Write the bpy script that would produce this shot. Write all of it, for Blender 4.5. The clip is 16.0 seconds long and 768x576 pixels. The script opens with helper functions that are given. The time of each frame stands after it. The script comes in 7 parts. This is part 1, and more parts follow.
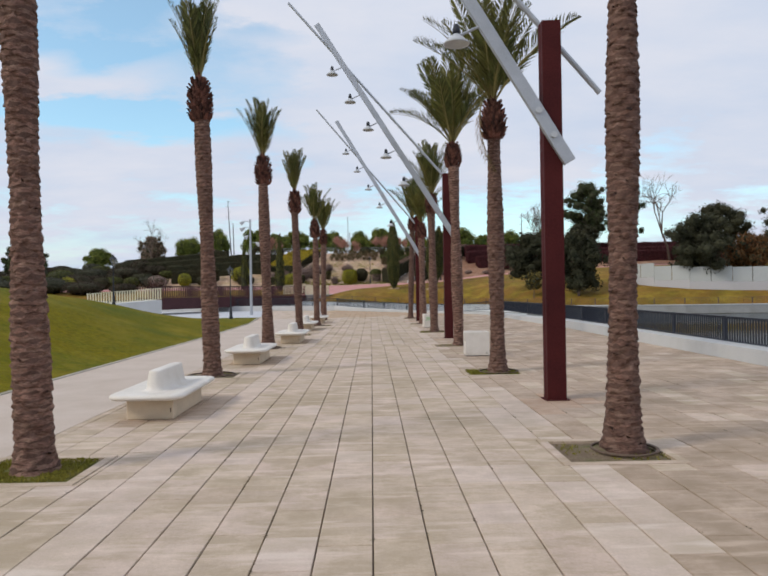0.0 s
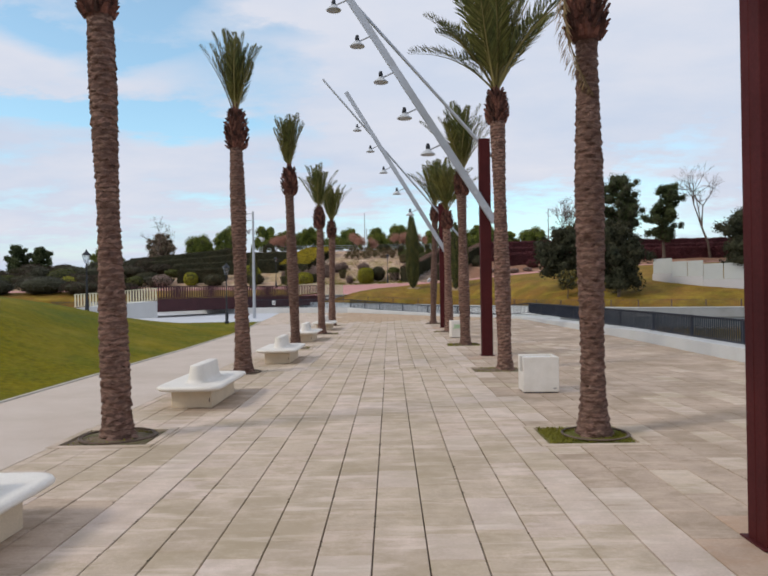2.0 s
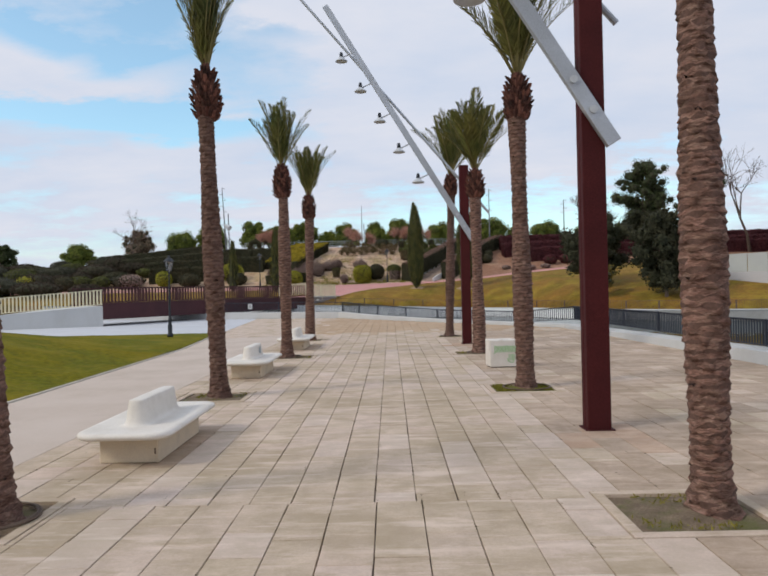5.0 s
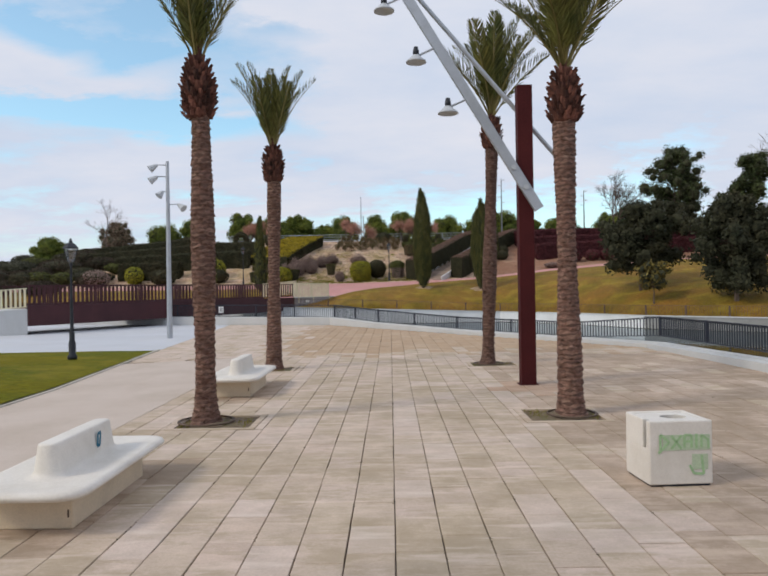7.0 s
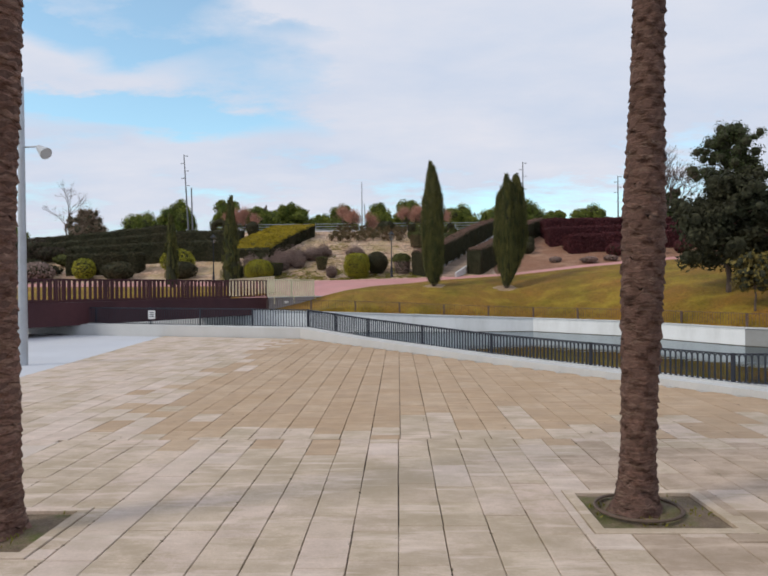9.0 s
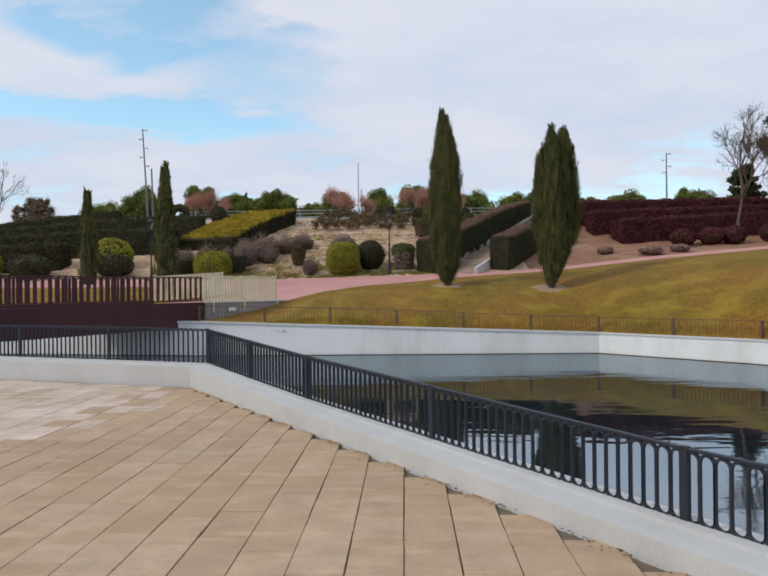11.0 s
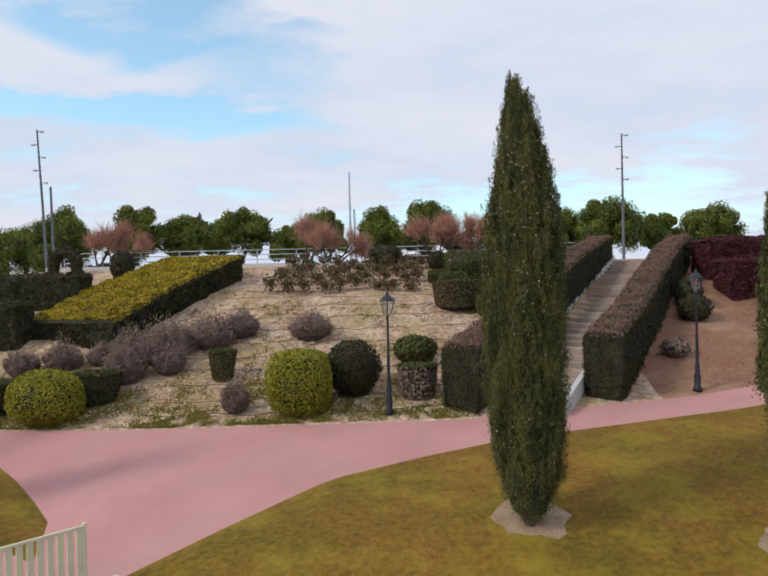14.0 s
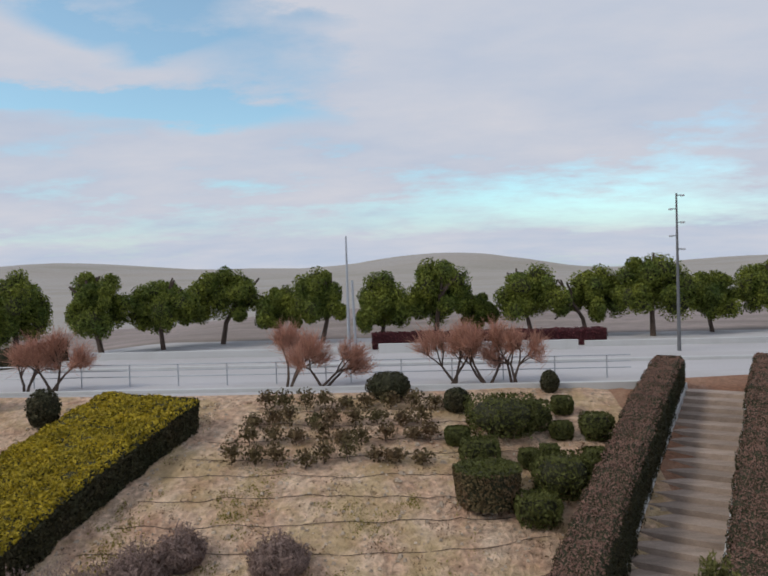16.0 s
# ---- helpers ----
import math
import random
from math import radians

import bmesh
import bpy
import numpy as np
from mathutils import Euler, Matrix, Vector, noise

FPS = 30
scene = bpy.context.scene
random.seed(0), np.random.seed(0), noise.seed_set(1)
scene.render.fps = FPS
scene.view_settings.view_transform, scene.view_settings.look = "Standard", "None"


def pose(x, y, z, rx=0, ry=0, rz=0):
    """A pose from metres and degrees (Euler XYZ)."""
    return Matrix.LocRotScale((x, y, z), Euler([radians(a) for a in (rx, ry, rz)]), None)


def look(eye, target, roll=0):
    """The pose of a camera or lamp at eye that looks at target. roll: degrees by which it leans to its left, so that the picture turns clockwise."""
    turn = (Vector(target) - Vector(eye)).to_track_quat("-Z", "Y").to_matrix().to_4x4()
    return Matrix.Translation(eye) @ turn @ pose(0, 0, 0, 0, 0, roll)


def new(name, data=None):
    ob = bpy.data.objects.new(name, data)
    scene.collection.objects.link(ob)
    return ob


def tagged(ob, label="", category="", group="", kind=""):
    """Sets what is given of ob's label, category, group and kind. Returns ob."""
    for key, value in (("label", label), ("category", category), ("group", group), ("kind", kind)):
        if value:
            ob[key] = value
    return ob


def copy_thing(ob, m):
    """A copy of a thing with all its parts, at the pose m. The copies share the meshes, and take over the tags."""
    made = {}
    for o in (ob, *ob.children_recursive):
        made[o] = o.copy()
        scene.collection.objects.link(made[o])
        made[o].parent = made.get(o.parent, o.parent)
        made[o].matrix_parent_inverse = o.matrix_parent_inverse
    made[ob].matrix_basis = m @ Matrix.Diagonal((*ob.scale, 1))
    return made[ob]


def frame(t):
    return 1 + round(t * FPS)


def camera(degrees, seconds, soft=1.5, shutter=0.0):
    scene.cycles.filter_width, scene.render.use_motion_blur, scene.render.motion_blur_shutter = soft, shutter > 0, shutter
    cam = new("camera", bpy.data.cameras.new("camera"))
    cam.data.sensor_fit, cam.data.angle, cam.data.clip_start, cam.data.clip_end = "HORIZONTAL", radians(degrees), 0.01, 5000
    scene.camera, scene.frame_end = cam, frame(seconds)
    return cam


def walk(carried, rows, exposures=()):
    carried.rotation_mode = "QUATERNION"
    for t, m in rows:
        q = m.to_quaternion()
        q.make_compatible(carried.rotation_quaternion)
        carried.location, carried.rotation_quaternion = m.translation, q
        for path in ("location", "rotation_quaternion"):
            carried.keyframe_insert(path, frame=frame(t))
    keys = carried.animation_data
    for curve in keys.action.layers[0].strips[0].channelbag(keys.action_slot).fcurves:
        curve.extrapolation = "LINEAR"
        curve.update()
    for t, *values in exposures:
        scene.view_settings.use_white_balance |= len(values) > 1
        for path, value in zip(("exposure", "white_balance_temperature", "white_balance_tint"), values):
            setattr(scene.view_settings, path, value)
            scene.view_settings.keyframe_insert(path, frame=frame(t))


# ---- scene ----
cam = camera(59.0, 16.0, soft=1.9)
PATH = [
    (0, (0.06, 1.185, 1.775), (0.097, 3.185, 1.782), -0.9),
    (0.5, (0.117, 2.655, 1.794), (0.107, 4.655, 1.802), -1.0),
    (1, (0.109, 4.12, 1.782), (0.089, 6.12, 1.791), -0.9),
    (1.5, (0.13, 5.58, 1.816), (0.117, 7.58, 1.824), -0.7),
    (2, (0.195, 7.035, 1.869), (0.177, 9.035, 1.874), -0.9),
    (2.5, (0.225, 8.51, 1.861), (0.206, 10.51, 1.867), -1.0),
    (3, (0.231, 9.981, 1.852), (0.215, 11.981, 1.859), -0.9),
    (3.5, (0.238, 11.475, 1.854), (0.222, 13.475, 1.86), -1.0),
    (4, (0.262, 13.17, 1.842), (0.243, 15.17, 1.85), -1.3),
    (6.5, (0.04, 23.731, 1.94), (0.022, 25.731, 1.942), -1.0),
    (7, (0.012, 26.204, 1.968), (-0.007, 28.204, 1.97), -0.9),
    (7.5, (-0.017, 28.756, 2.006), (-0.036, 30.756, 2.01), -1.1),
    (8, (0.022, 31.474, 1.96), (0.002, 33.474, 1.96), -0.5),
    (10.5, (0.909, 47.46, 2.005), (0.844, 49.459, 2.001), -0.8),
    (11, (0.847, 50.65, 1.897), (0.782, 52.649, 1.898), -0.6),
    (11.5, (0.799, 53.85, 1.756), (0.733, 55.848, 1.758), -0.6),
    (12, (0.747, 57.039, 1.599), (0.679, 59.038, 1.6), -0.6),
    (12.5, (0.777, 60.282, 2.152), (0.701, 62.28, 2.153), -0.7),
    (13, (0.721, 63.569, 3.435), (0.645, 65.567, 3.434), -0.7),
    (13.5, (0.651, 66.633, 4.952), (0.573, 68.631, 4.946), -0.6),
    (14, (0.703, 69.706, 6.473), (0.614, 71.704, 6.459), -1.2),
    (14.5, (0.644, 72.846, 8.015), (0.549, 74.844, 7.991), -1.6),
    (15, (0.585, 75.202, 9.56), (0.484, 77.199, 9.527), -1.6),
    (15.5, (0.61, 76.695, 10.97), (0.505, 78.691, 10.929), -2.0),
    (16, (0.70, 77.74, 12.164), (0.588, 79.736, 12.126), -1.6),
]
walk(cam, [(t, look(eye, target, roll)) for t, eye, target, roll in PATH],
     exposures=[(0, 0.21), (11.5, 0.22), (12.5, 0.29), (14, 0.28), (15, 0.18), (16, -0.07)])


# ---- sky, sun, exposure ----
SUN_AZ, SUN_EL = radians(-116), radians(38)   # azimuth from +y towards +x


def build_world():
    w = bpy.data.worlds.new("sky")
    scene.world = w
    w.use_nodes = True
    nt = w.node_tree
    nt.nodes.clear()
    N, L = nt.nodes.new, nt.links.new
    out, bg = N("ShaderNodeOutputWorld"), N("ShaderNodeBackground")
    sky = N("ShaderNodeTexSky")
    sky.sky_type, sky.sun_disc = "NISHITA", False
    sky.sun_elevation, sky.sun_rotation = SUN_EL, SUN_AZ
    sky.air_density, sky.dust_density, sky.ozone_density = 1.0, 1.0, 1.6
    tint = N("ShaderNodeMix")
    tint.data_type, tint.blend_type = "RGBA", "MULTIPLY"
    tint.inputs[0].default_value = 1.0
    tint.inputs[7].default_value = (1.66, 2.00, 1.84, 1)
    L(sky.outputs[0], tint.inputs[6])
    co = N("ShaderNodeTexCoord")
    sep = N("ShaderNodeSeparateXYZ")
    L(co.outputs["Generated"], sep.inputs[0])

    def m(op, a, b=None, clamp=False):
        n = N("ShaderNodeMath")
        n.operation, n.use_clamp = op, clamp
        for i, v in enumerate((a, b)):
            if v is None:
                continue
            if isinstance(v, (int, float)):
                n.inputs[i].default_value = v
            else:
                L(v, n.inputs[i])
        return n.outputs[0]

    # clouds lie in flat layers: project the direction onto a high plane
    h = m("ADD", m("MAXIMUM", sep.outputs[2], 0.0), 0.16)
    cx, cy = m("DIVIDE", sep.outputs[0], h), m("DIVIDE", sep.outputs[1], h)
    comb = N("ShaderNodeCombineXYZ")
    L(cx, comb.inputs[0]), L(cy, comb.inputs[1])

    def noise_at(scale, detail, offset, stretch=(1, 1, 1), rough=0.55):
        mp = N("ShaderNodeMapping")
        mp.inputs["Location"].default_value, mp.inputs["Scale"].default_value = offset, stretch
        L(comb.outputs[0], mp.inputs[0])
        t = N("ShaderNodeTexNoise")
        t.inputs["Scale"].default_value, t.inputs["Detail"].default_value = scale, detail
        t.inputs["Roughness"].default_value = rough
        L(mp.outputs[0], t.inputs["Vector"])
        return t.outputs[0]

    big = noise_at(0.55, 5, (3.1, 0.4, 0), (0.8, 1.0, 1))
    fine = noise_at(1.7, 7, (8.4, 2.7, 0), (0.7, 1.0, 1), 0.6)
    wisp = noise_at(4.2, 6, (1.7, 5.2, 0), (0.8, 1.0, 1), 0.65)
    cover = m("ADD", m("ADD", m("MULTIPLY", big, 0.62), m("MULTIPLY", fine, 0.46)), m("MULTIPLY", wisp, 0.34))
    # a long gap in the cloud to the north-west and a clear band above the horizon
    u = m("DIVIDE", sep.outputs[0], m("MAXIMUM", sep.outputs[1], 0.05))
    v = m("DIVIDE", sep.outputs[2], m("MAXIMUM", sep.outputs[1], 0.05))
    wob = m("ADD", m("MULTIPLY", m("SUBTRACT", fine, 0.5), 0.15), m("MULTIPLY", m("SUBTRACT", wisp, 0.5), 0.05))

    def blob(u0, v0, ru, rv, tilt, amount):
        du = m("SUBTRACT", u, u0)
        dv = m("ADD", m("SUBTRACT", m("SUBTRACT", v, v0), m("MULTIPLY", du, tilt)), wob)
        q = m("ADD", m("POWER", m("ABSOLUTE", m("DIVIDE", du, ru)), 2.0), m("POWER", m("ABSOLUTE", m("DIVIDE", dv, rv)), 2.0))
        return m("MULTIPLY", m("POWER", 2.718, m("MULTIPLY", q, -1.0)), amount)

    gaps = m("ADD", blob(-0.50, 0.268, 0.32, 0.024, -0.10, 0.60), blob(-0.30, 0.385, 0.23, 0.075, -0.30, 0.19))
    gaps = m("ADD", gaps, blob(-0.05, 0.10, 0.80, 0.060, 0.02, 0.25))
    gaps = m("ADD", gaps, blob(0.45, 0.20, 0.22, 0.07, 0.35, 0.20))
    gaps = m("ADD", gaps, blob(-0.42, 0.43, 0.30, 0.10, -0.25, 0.15))
    for b in ((-0.28, 0.46, 0.10, 0.030, 0.2, 0.22), (-0.52, 0.40, 0.12, 0.022, -0.3, 0.22), (-0.38, 0.35, 0.08, 0.018, 0.15, 0.20), (-0.15, 0.40, 0.09, 0.02, -0.2, 0.14)):
        gaps = m("ADD", gaps, blob(*b))
    gaps = m("ADD", gaps, blob(-0.20, 0.27, 0.16, 0.03, -0.10, 0.05))
    gaps = m("ADD", gaps, blob(0.0, 0.72, 1.1, 0.16, 0.0, 0.20))
    cover = m("SUBTRACT", cover, gaps)
    ramp = N("ShaderNodeValToRGB")
    ramp.color_ramp.elements[0].position, ramp.color_ramp.elements[1].position = 0.37, 0.58
    ramp.color_ramp.elements[0].color = (0.13, 0.13, 0.13, 1)
    L(cover, ramp.inputs[0])
    shade = N("ShaderNodeValToRGB")
    shade.color_ramp.elements[0].position, shade.color_ramp.elements[1].position = 0.25, 0.8
    shade.color_ramp.elements[0].color = (4.7, 5.5, 6.9, 1)
    shade.color_ramp.elements[1].color = (6.7, 6.7, 7.25, 1)
    L(fine, shade.inputs[0])
    mix = N("ShaderNodeMix")
    mix.data_type = "RGBA"
    L(ramp.outputs[0], mix.inputs[0])
    L(tint.outputs[2], mix.inputs[6]), L(shade.outputs[0], mix.inputs[7])
    L(mix.outputs[2], bg.inputs[0])
    bg.inputs[1].default_value = 0.102
    L(bg.outputs[0], out.inputs[0])


build_world()
sun = new("sun", bpy.data.lights.new("sun", "SUN"))
sun.data.energy, sun.data.angle, sun.data.color = 1.4, radians(12), (1.0, 0.91, 0.78)
_d = Vector((math.sin(SUN_AZ) * math.cos(SUN_EL), math.cos(SUN_AZ) * math.cos(SUN_EL), math.sin(SUN_EL)))
sun.matrix_world = look(_d * 60, (0, 0, 0))


# ---- materials ----
def material(name, color, rough=0.8, vary=0.25, scale=3.0, fine=40.0, bump=0.2, metal=0.0, dist=0.02,
             color2=None, per=None, per_amount=0.25, spec=0.3, stain=None, stain_scale=0.6, stain_amount=0.4, stretch=(1, 1, 1), stain_range=(0.48, 0.68)):
    """Noise at two scales over a base colour; per: 'object' or 'island' random brightness."""
    mt = bpy.data.materials.new(name)
    mt.use_nodes = True
    nt = mt.node_tree
    N, L = nt.nodes.new, nt.links.new
    b = nt.nodes["Principled BSDF"]
    b.inputs["Roughness"].default_value, b.inputs["Metallic"].default_value = rough, metal
    b.inputs["Specular IOR Level"].default_value = spec
    geo = N("ShaderNodeNewGeometry")
    mp = N("ShaderNodeMapping")
    mp.inputs["Scale"].default_value = stretch
    L(geo.outputs["Position"], mp.inputs[0])

    def tex(s, d, rough_=0.6):
        t = N("ShaderNodeTexNoise")
        t.inputs["Scale"].default_value, t.inputs["Detail"].default_value = s, d
        t.inputs["Roughness"].default_value = rough_
        L(mp.outputs[0], t.inputs["Vector"])
        return t.outputs[0]

    def mixc(fac, a, c, mode="MIX"):
        n = N("ShaderNodeMix")
        n.data_type, n.blend_type = "RGBA", mode
        for i, v in ((0, fac), (6, a), (7, c)):
            if isinstance(v, (int, float)):
                n.inputs[i].default_value = v
            elif isinstance(v, tuple):
                n.inputs[i].default_value = (*v[:3], 1)
            else:
                L(v, n.inputs[i])
        return n.outputs[2]

    def ranged(x, lo, hi, a=0.3, c=0.7):
        n = N("ShaderNodeMapRange")
        n.inputs[1].default_value, n.inputs[2].default_value = a, c
        n.inputs[3].default_value, n.inputs[4].default_value = lo, hi
        L(x, n.inputs[0])
        return n.outputs[0]

    c2 = color2 or tuple(c * (1 - vary) for c in color)
    coarse, small = tex(scale, 4), tex(fine, 5)
    col = mixc(ranged(coarse, 0, 1), color, c2)
    dark = tuple([1 - vary] * 3)
    light = tuple([1 + vary * 0.5] * 3)
    col = mixc(1.0, col, mixc(ranged(small, 0, 1), dark, light), "MULTIPLY")
    if stain:
        col = mixc(ranged(tex(stain_scale, 6, 0.7), 0, stain_amount, *stain_range), col, stain)
    if per:
        if per == "object":
            r = N("ShaderNodeObjectInfo").outputs["Random"]
        else:
            r = geo.outputs["Random Per Island"]
        lo, hi = tuple([1 - per_amount] * 3), tuple([1 + per_amount * 0.6] * 3)
        col = mixc(1.0, col, mixc(r, lo, hi), "MULTIPLY")
    L(col, b.inputs["Base Color"])
    if bump:
        bp = N("ShaderNodeBump")
        bp.inputs["Strength"].default_value, bp.inputs["Distance"].default_value = bump, dist
        L(small, bp.inputs["Height"])
        L(bp.outputs[0], b.inputs["Normal"])
    L(ranged(coarse, rough * 0.9, min(1, rough * 1.1)), b.inputs["Roughness"])
    return mt


def leaf_material(name, color, color2, rough=0.6, scale=0.6, per_amount=0.5, stretch=(1, 1, 1)):
    mt = material(name, color, rough, 0.2, scale, 9.0, 0.0, color2=color2, per="island", per_amount=per_amount, spec=0.25, stretch=stretch)
    b = mt.node_tree.nodes["Principled BSDF"]
    b.inputs["Subsurface Weight"].default_value = 0.0
    tr = mt.node_tree.nodes.new("ShaderNodeBsdfTranslucent")
    add = mt.node_tree.nodes.new("ShaderNodeMixShader")
    add.inputs[0].default_value = 0.22
    L = mt.node_tree.links.new
    L(b.inputs["Base Color"].links[0].from_socket, tr.inputs[0])
    out = mt.node_tree.nodes["Material Output"]
    L(b.outputs[0], add.inputs[1]), L(tr.outputs[0], add.inputs[2]), L(add.outputs[0], out.inputs[0])
    return mt


def clear_pane(name):
    """Thin clear glass: mostly see-through, with a little sheen."""
    mt = bpy.data.materials.new(name)
    mt.use_nodes = True
    nt = mt.node_tree
    tr, gl, mx = nt.nodes.new("ShaderNodeBsdfTransparent"), nt.nodes.new("ShaderNodeBsdfGlossy"), nt.nodes.new("ShaderNodeMixShader")
    tr.inputs[0].default_value = (0.86, 0.89, 0.92, 1)
    gl.inputs["Roughness"].default_value = 0.12
    mx.inputs[0].default_value = 0.16
    nt.links.new(tr.outputs[0], mx.inputs[1]), nt.links.new(gl.outputs[0], mx.inputs[2])
    nt.links.new(mx.outputs[0], nt.nodes["Material Output"].inputs[0])
    return mt


M = {}
def slab_material(name, hues, per, stain, amount=0.7, streak=0.35):
    """Sawn limestone: a hue for each slab, mottling, pale wipe marks across and dirty blooms."""
    mt = bpy.data.materials.new(name)
    mt.use_nodes = True
    nt = mt.node_tree
    N, L = nt.nodes.new, nt.links.new
    b = nt.nodes["Principled BSDF"]
    b.inputs["Specular IOR Level"].default_value = 0.3
    geo = N("ShaderNodeNewGeometry")

    def tex(scale, detail, stretch=(1, 1, 1), rough=0.6):
        mp, t = N("ShaderNodeMapping"), N("ShaderNodeTexNoise")
        mp.inputs["Scale"].default_value = stretch
        t.inputs["Scale"].default_value, t.inputs["Detail"].default_value, t.inputs["Roughness"].default_value = scale, detail, rough
        L(geo.outputs["Position"], mp.inputs[0]), L(mp.outputs[0], t.inputs["Vector"])
        return t.outputs[0]

    def ranged(x, a, c, lo, hi):
        n = N("ShaderNodeMapRange")
        for k, v in enumerate((a, c, lo, hi)):
            n.inputs[k + 1].default_value = v
        L(x, n.inputs[0])
        return n.outputs[0]

    def mixc(fac, a, c, mode="MIX"):
        n = N("ShaderNodeMix")
        n.data_type, n.blend_type = "RGBA", mode
        for k, v in ((0, fac), (6, a), (7, c)):
            if isinstance(v, (int, float)):
                n.inputs[k].default_value = v
            elif isinstance(v, tuple):
                n.inputs[k].default_value = (*v, 1)
            else:
                L(v, n.inputs[k])
        return n.outputs[2]

    r = N("ShaderNodeObjectInfo").outputs["Random"] if per == "object" else geo.outputs["Random Per Island"]
    ramp = N("ShaderNodeValToRGB")
    el = ramp.color_ramp.elements
    while len(el) < len(hues):
        el.new(0.5)
    for k, h in enumerate(hues):
        el[k].position, el[k].color = k / (len(hues) - 1), (*h, 1)
    L(r, ramp.inputs[0])
    grain = tex(42, 5)
    mott = tex(2.6, 5, rough=0.65)
    col = mixc(1.0, ramp.outputs[0], mixc(ranged(mott, 0.3, 0.7, 0, 1), (0.80, 0.78, 0.75), (1.10, 1.09, 1.08)), "MULTIPLY")
    col = mixc(1.0, col, mixc(ranged(grain, 0.3, 0.7, 0, 1), (0.90, 0.89, 0.88), (1.05, 1.05, 1.05)), "MULTIPLY")
    col = mixc(ranged(tex(0.55, 6, rough=0.7), 0.46, 0.62, 0, amount), col, stain)
    col = mixc(ranged(tex(1.5, 6, (1.0, 1.5, 1), 0.72), 0.50, 0.60, 0, amount * 0.75), col, stain)
    col = mixc(ranged(tex(2.6, 6, (0.7, 3.4, 1), 0.7), 0.54, 0.64, 0, amount * 0.6), col, stain)
    pale = tuple(min(0.72, h * 1.22) for h in hues[len(hues) // 2])
    col = mixc(ranged(tex(1.3, 5, (0.8, 4.2, 1), 0.6), 0.54, 0.66, 0, streak), col, pale)
    L(col, b.inputs["Base Color"])
    L(ranged(mott, 0.3, 0.7, 0.75, 0.95), b.inputs["Roughness"])
    bp = N("ShaderNodeBump")
    bp.inputs["Strength"].default_value, bp.inputs["Distance"].default_value = 0.25, 0.02
    L(grain, bp.inputs["Height"]), L(bp.outputs[0], b.inputs["Normal"])
    return mt


HUES = [(0.525, 0.432, 0.335), (0.575, 0.472, 0.385), (0.545, 0.448, 0.355), (0.60, 0.490, 0.420), (0.555, 0.460, 0.360), (0.585, 0.470, 0.395)]
PALE = [(0.585, 0.480, 0.410), (0.62, 0.515, 0.45), (0.60, 0.495, 0.42)]
BROWN = [(0.44, 0.345, 0.265), (0.50, 0.395, 0.315), (0.465, 0.365, 0.285), (0.52, 0.415, 0.335)]
RUST = [(0.50, 0.365, 0.27), (0.53, 0.395, 0.30), (0.48, 0.36, 0.275)]
OCHRE = [(0.475, 0.352, 0.240), (0.445, 0.324, 0.218), (0.50, 0.382, 0.272), (0.46, 0.342, 0.235), (0.435, 0.318, 0.218)]
for _k, _h, _st, _am, _sk in (("plain", HUES, (0.37, 0.295, 0.20), 0.75, 0.5), ("pale", PALE, (0.45, 0.37, 0.28), 0.6, 0.45), ("brown", BROWN, (0.29, 0.22, 0.15), 0.75, 0.6), ("rust", RUST, (0.40, 0.26, 0.17), 0.7, 0.4), ("ochre", OCHRE, (0.39, 0.265, 0.155), 0.4, 0.3)):
    M["slab_" + _k] = slab_material("limestone_slab_" + _k, _h, "object", _st, _am, _sk)
    M["slabs_" + _k] = slab_material("limestone_slabs_" + _k, _h, "island", _st, _am, _sk)
M["joint"] = material("joint_sand", (0.20, 0.16, 0.125), 0.95, 0.2, 4, 80, 0.2)
M["paving"] = material("sawn_stone_paving", (0.57, 0.485, 0.42), 0.85, 0.14, 0.8, 60, 0.12, color2=(0.52, 0.435, 0.37), stain=(0.40, 0.33, 0.26), stain_scale=0.5, stain_amount=0.5)
M["concrete"] = material("white_concrete", (0.56, 0.57, 0.57), 0.8, 0.07, 0.8, 50, 0.05, stain=(0.40, 0.40, 0.38), stain_scale=0.9, stain_amount=0.3, stretch=(1, 1, 0.35))
M["white_plaza"] = material("pale_concrete_slab", (0.55, 0.57, 0.61), 0.8, 0.1, 0.4, 60, 0.08, stain=(0.5, 0.5, 0.5), stain_scale=0.3, stain_amount=0.4)
M["cast"] = material("cast_white_stone", (0.74, 0.70, 0.64), 0.55, 0.08, 2.0, 60, 0.05, stain=(0.55, 0.50, 0.42), stain_scale=2.0, stain_amount=0.35)
M["plinth"] = material("cream_stone_plinth", (0.68, 0.57, 0.42), 0.7, 0.1, 2.0, 60, 0.06, stain=(0.4, 0.34, 0.26), stain_scale=2.5, stain_amount=0.35)
M["lawn"] = material("winter_lawn", (0.085, 0.110, 0.004), 0.97, 0.42, 0.30, 7, 0.8, dist=0.05, spec=0.1, color2=(0.20, 0.155, 0.003), stain=(0.25, 0.19, 0.02), stain_scale=0.45, stain_amount=0.7)
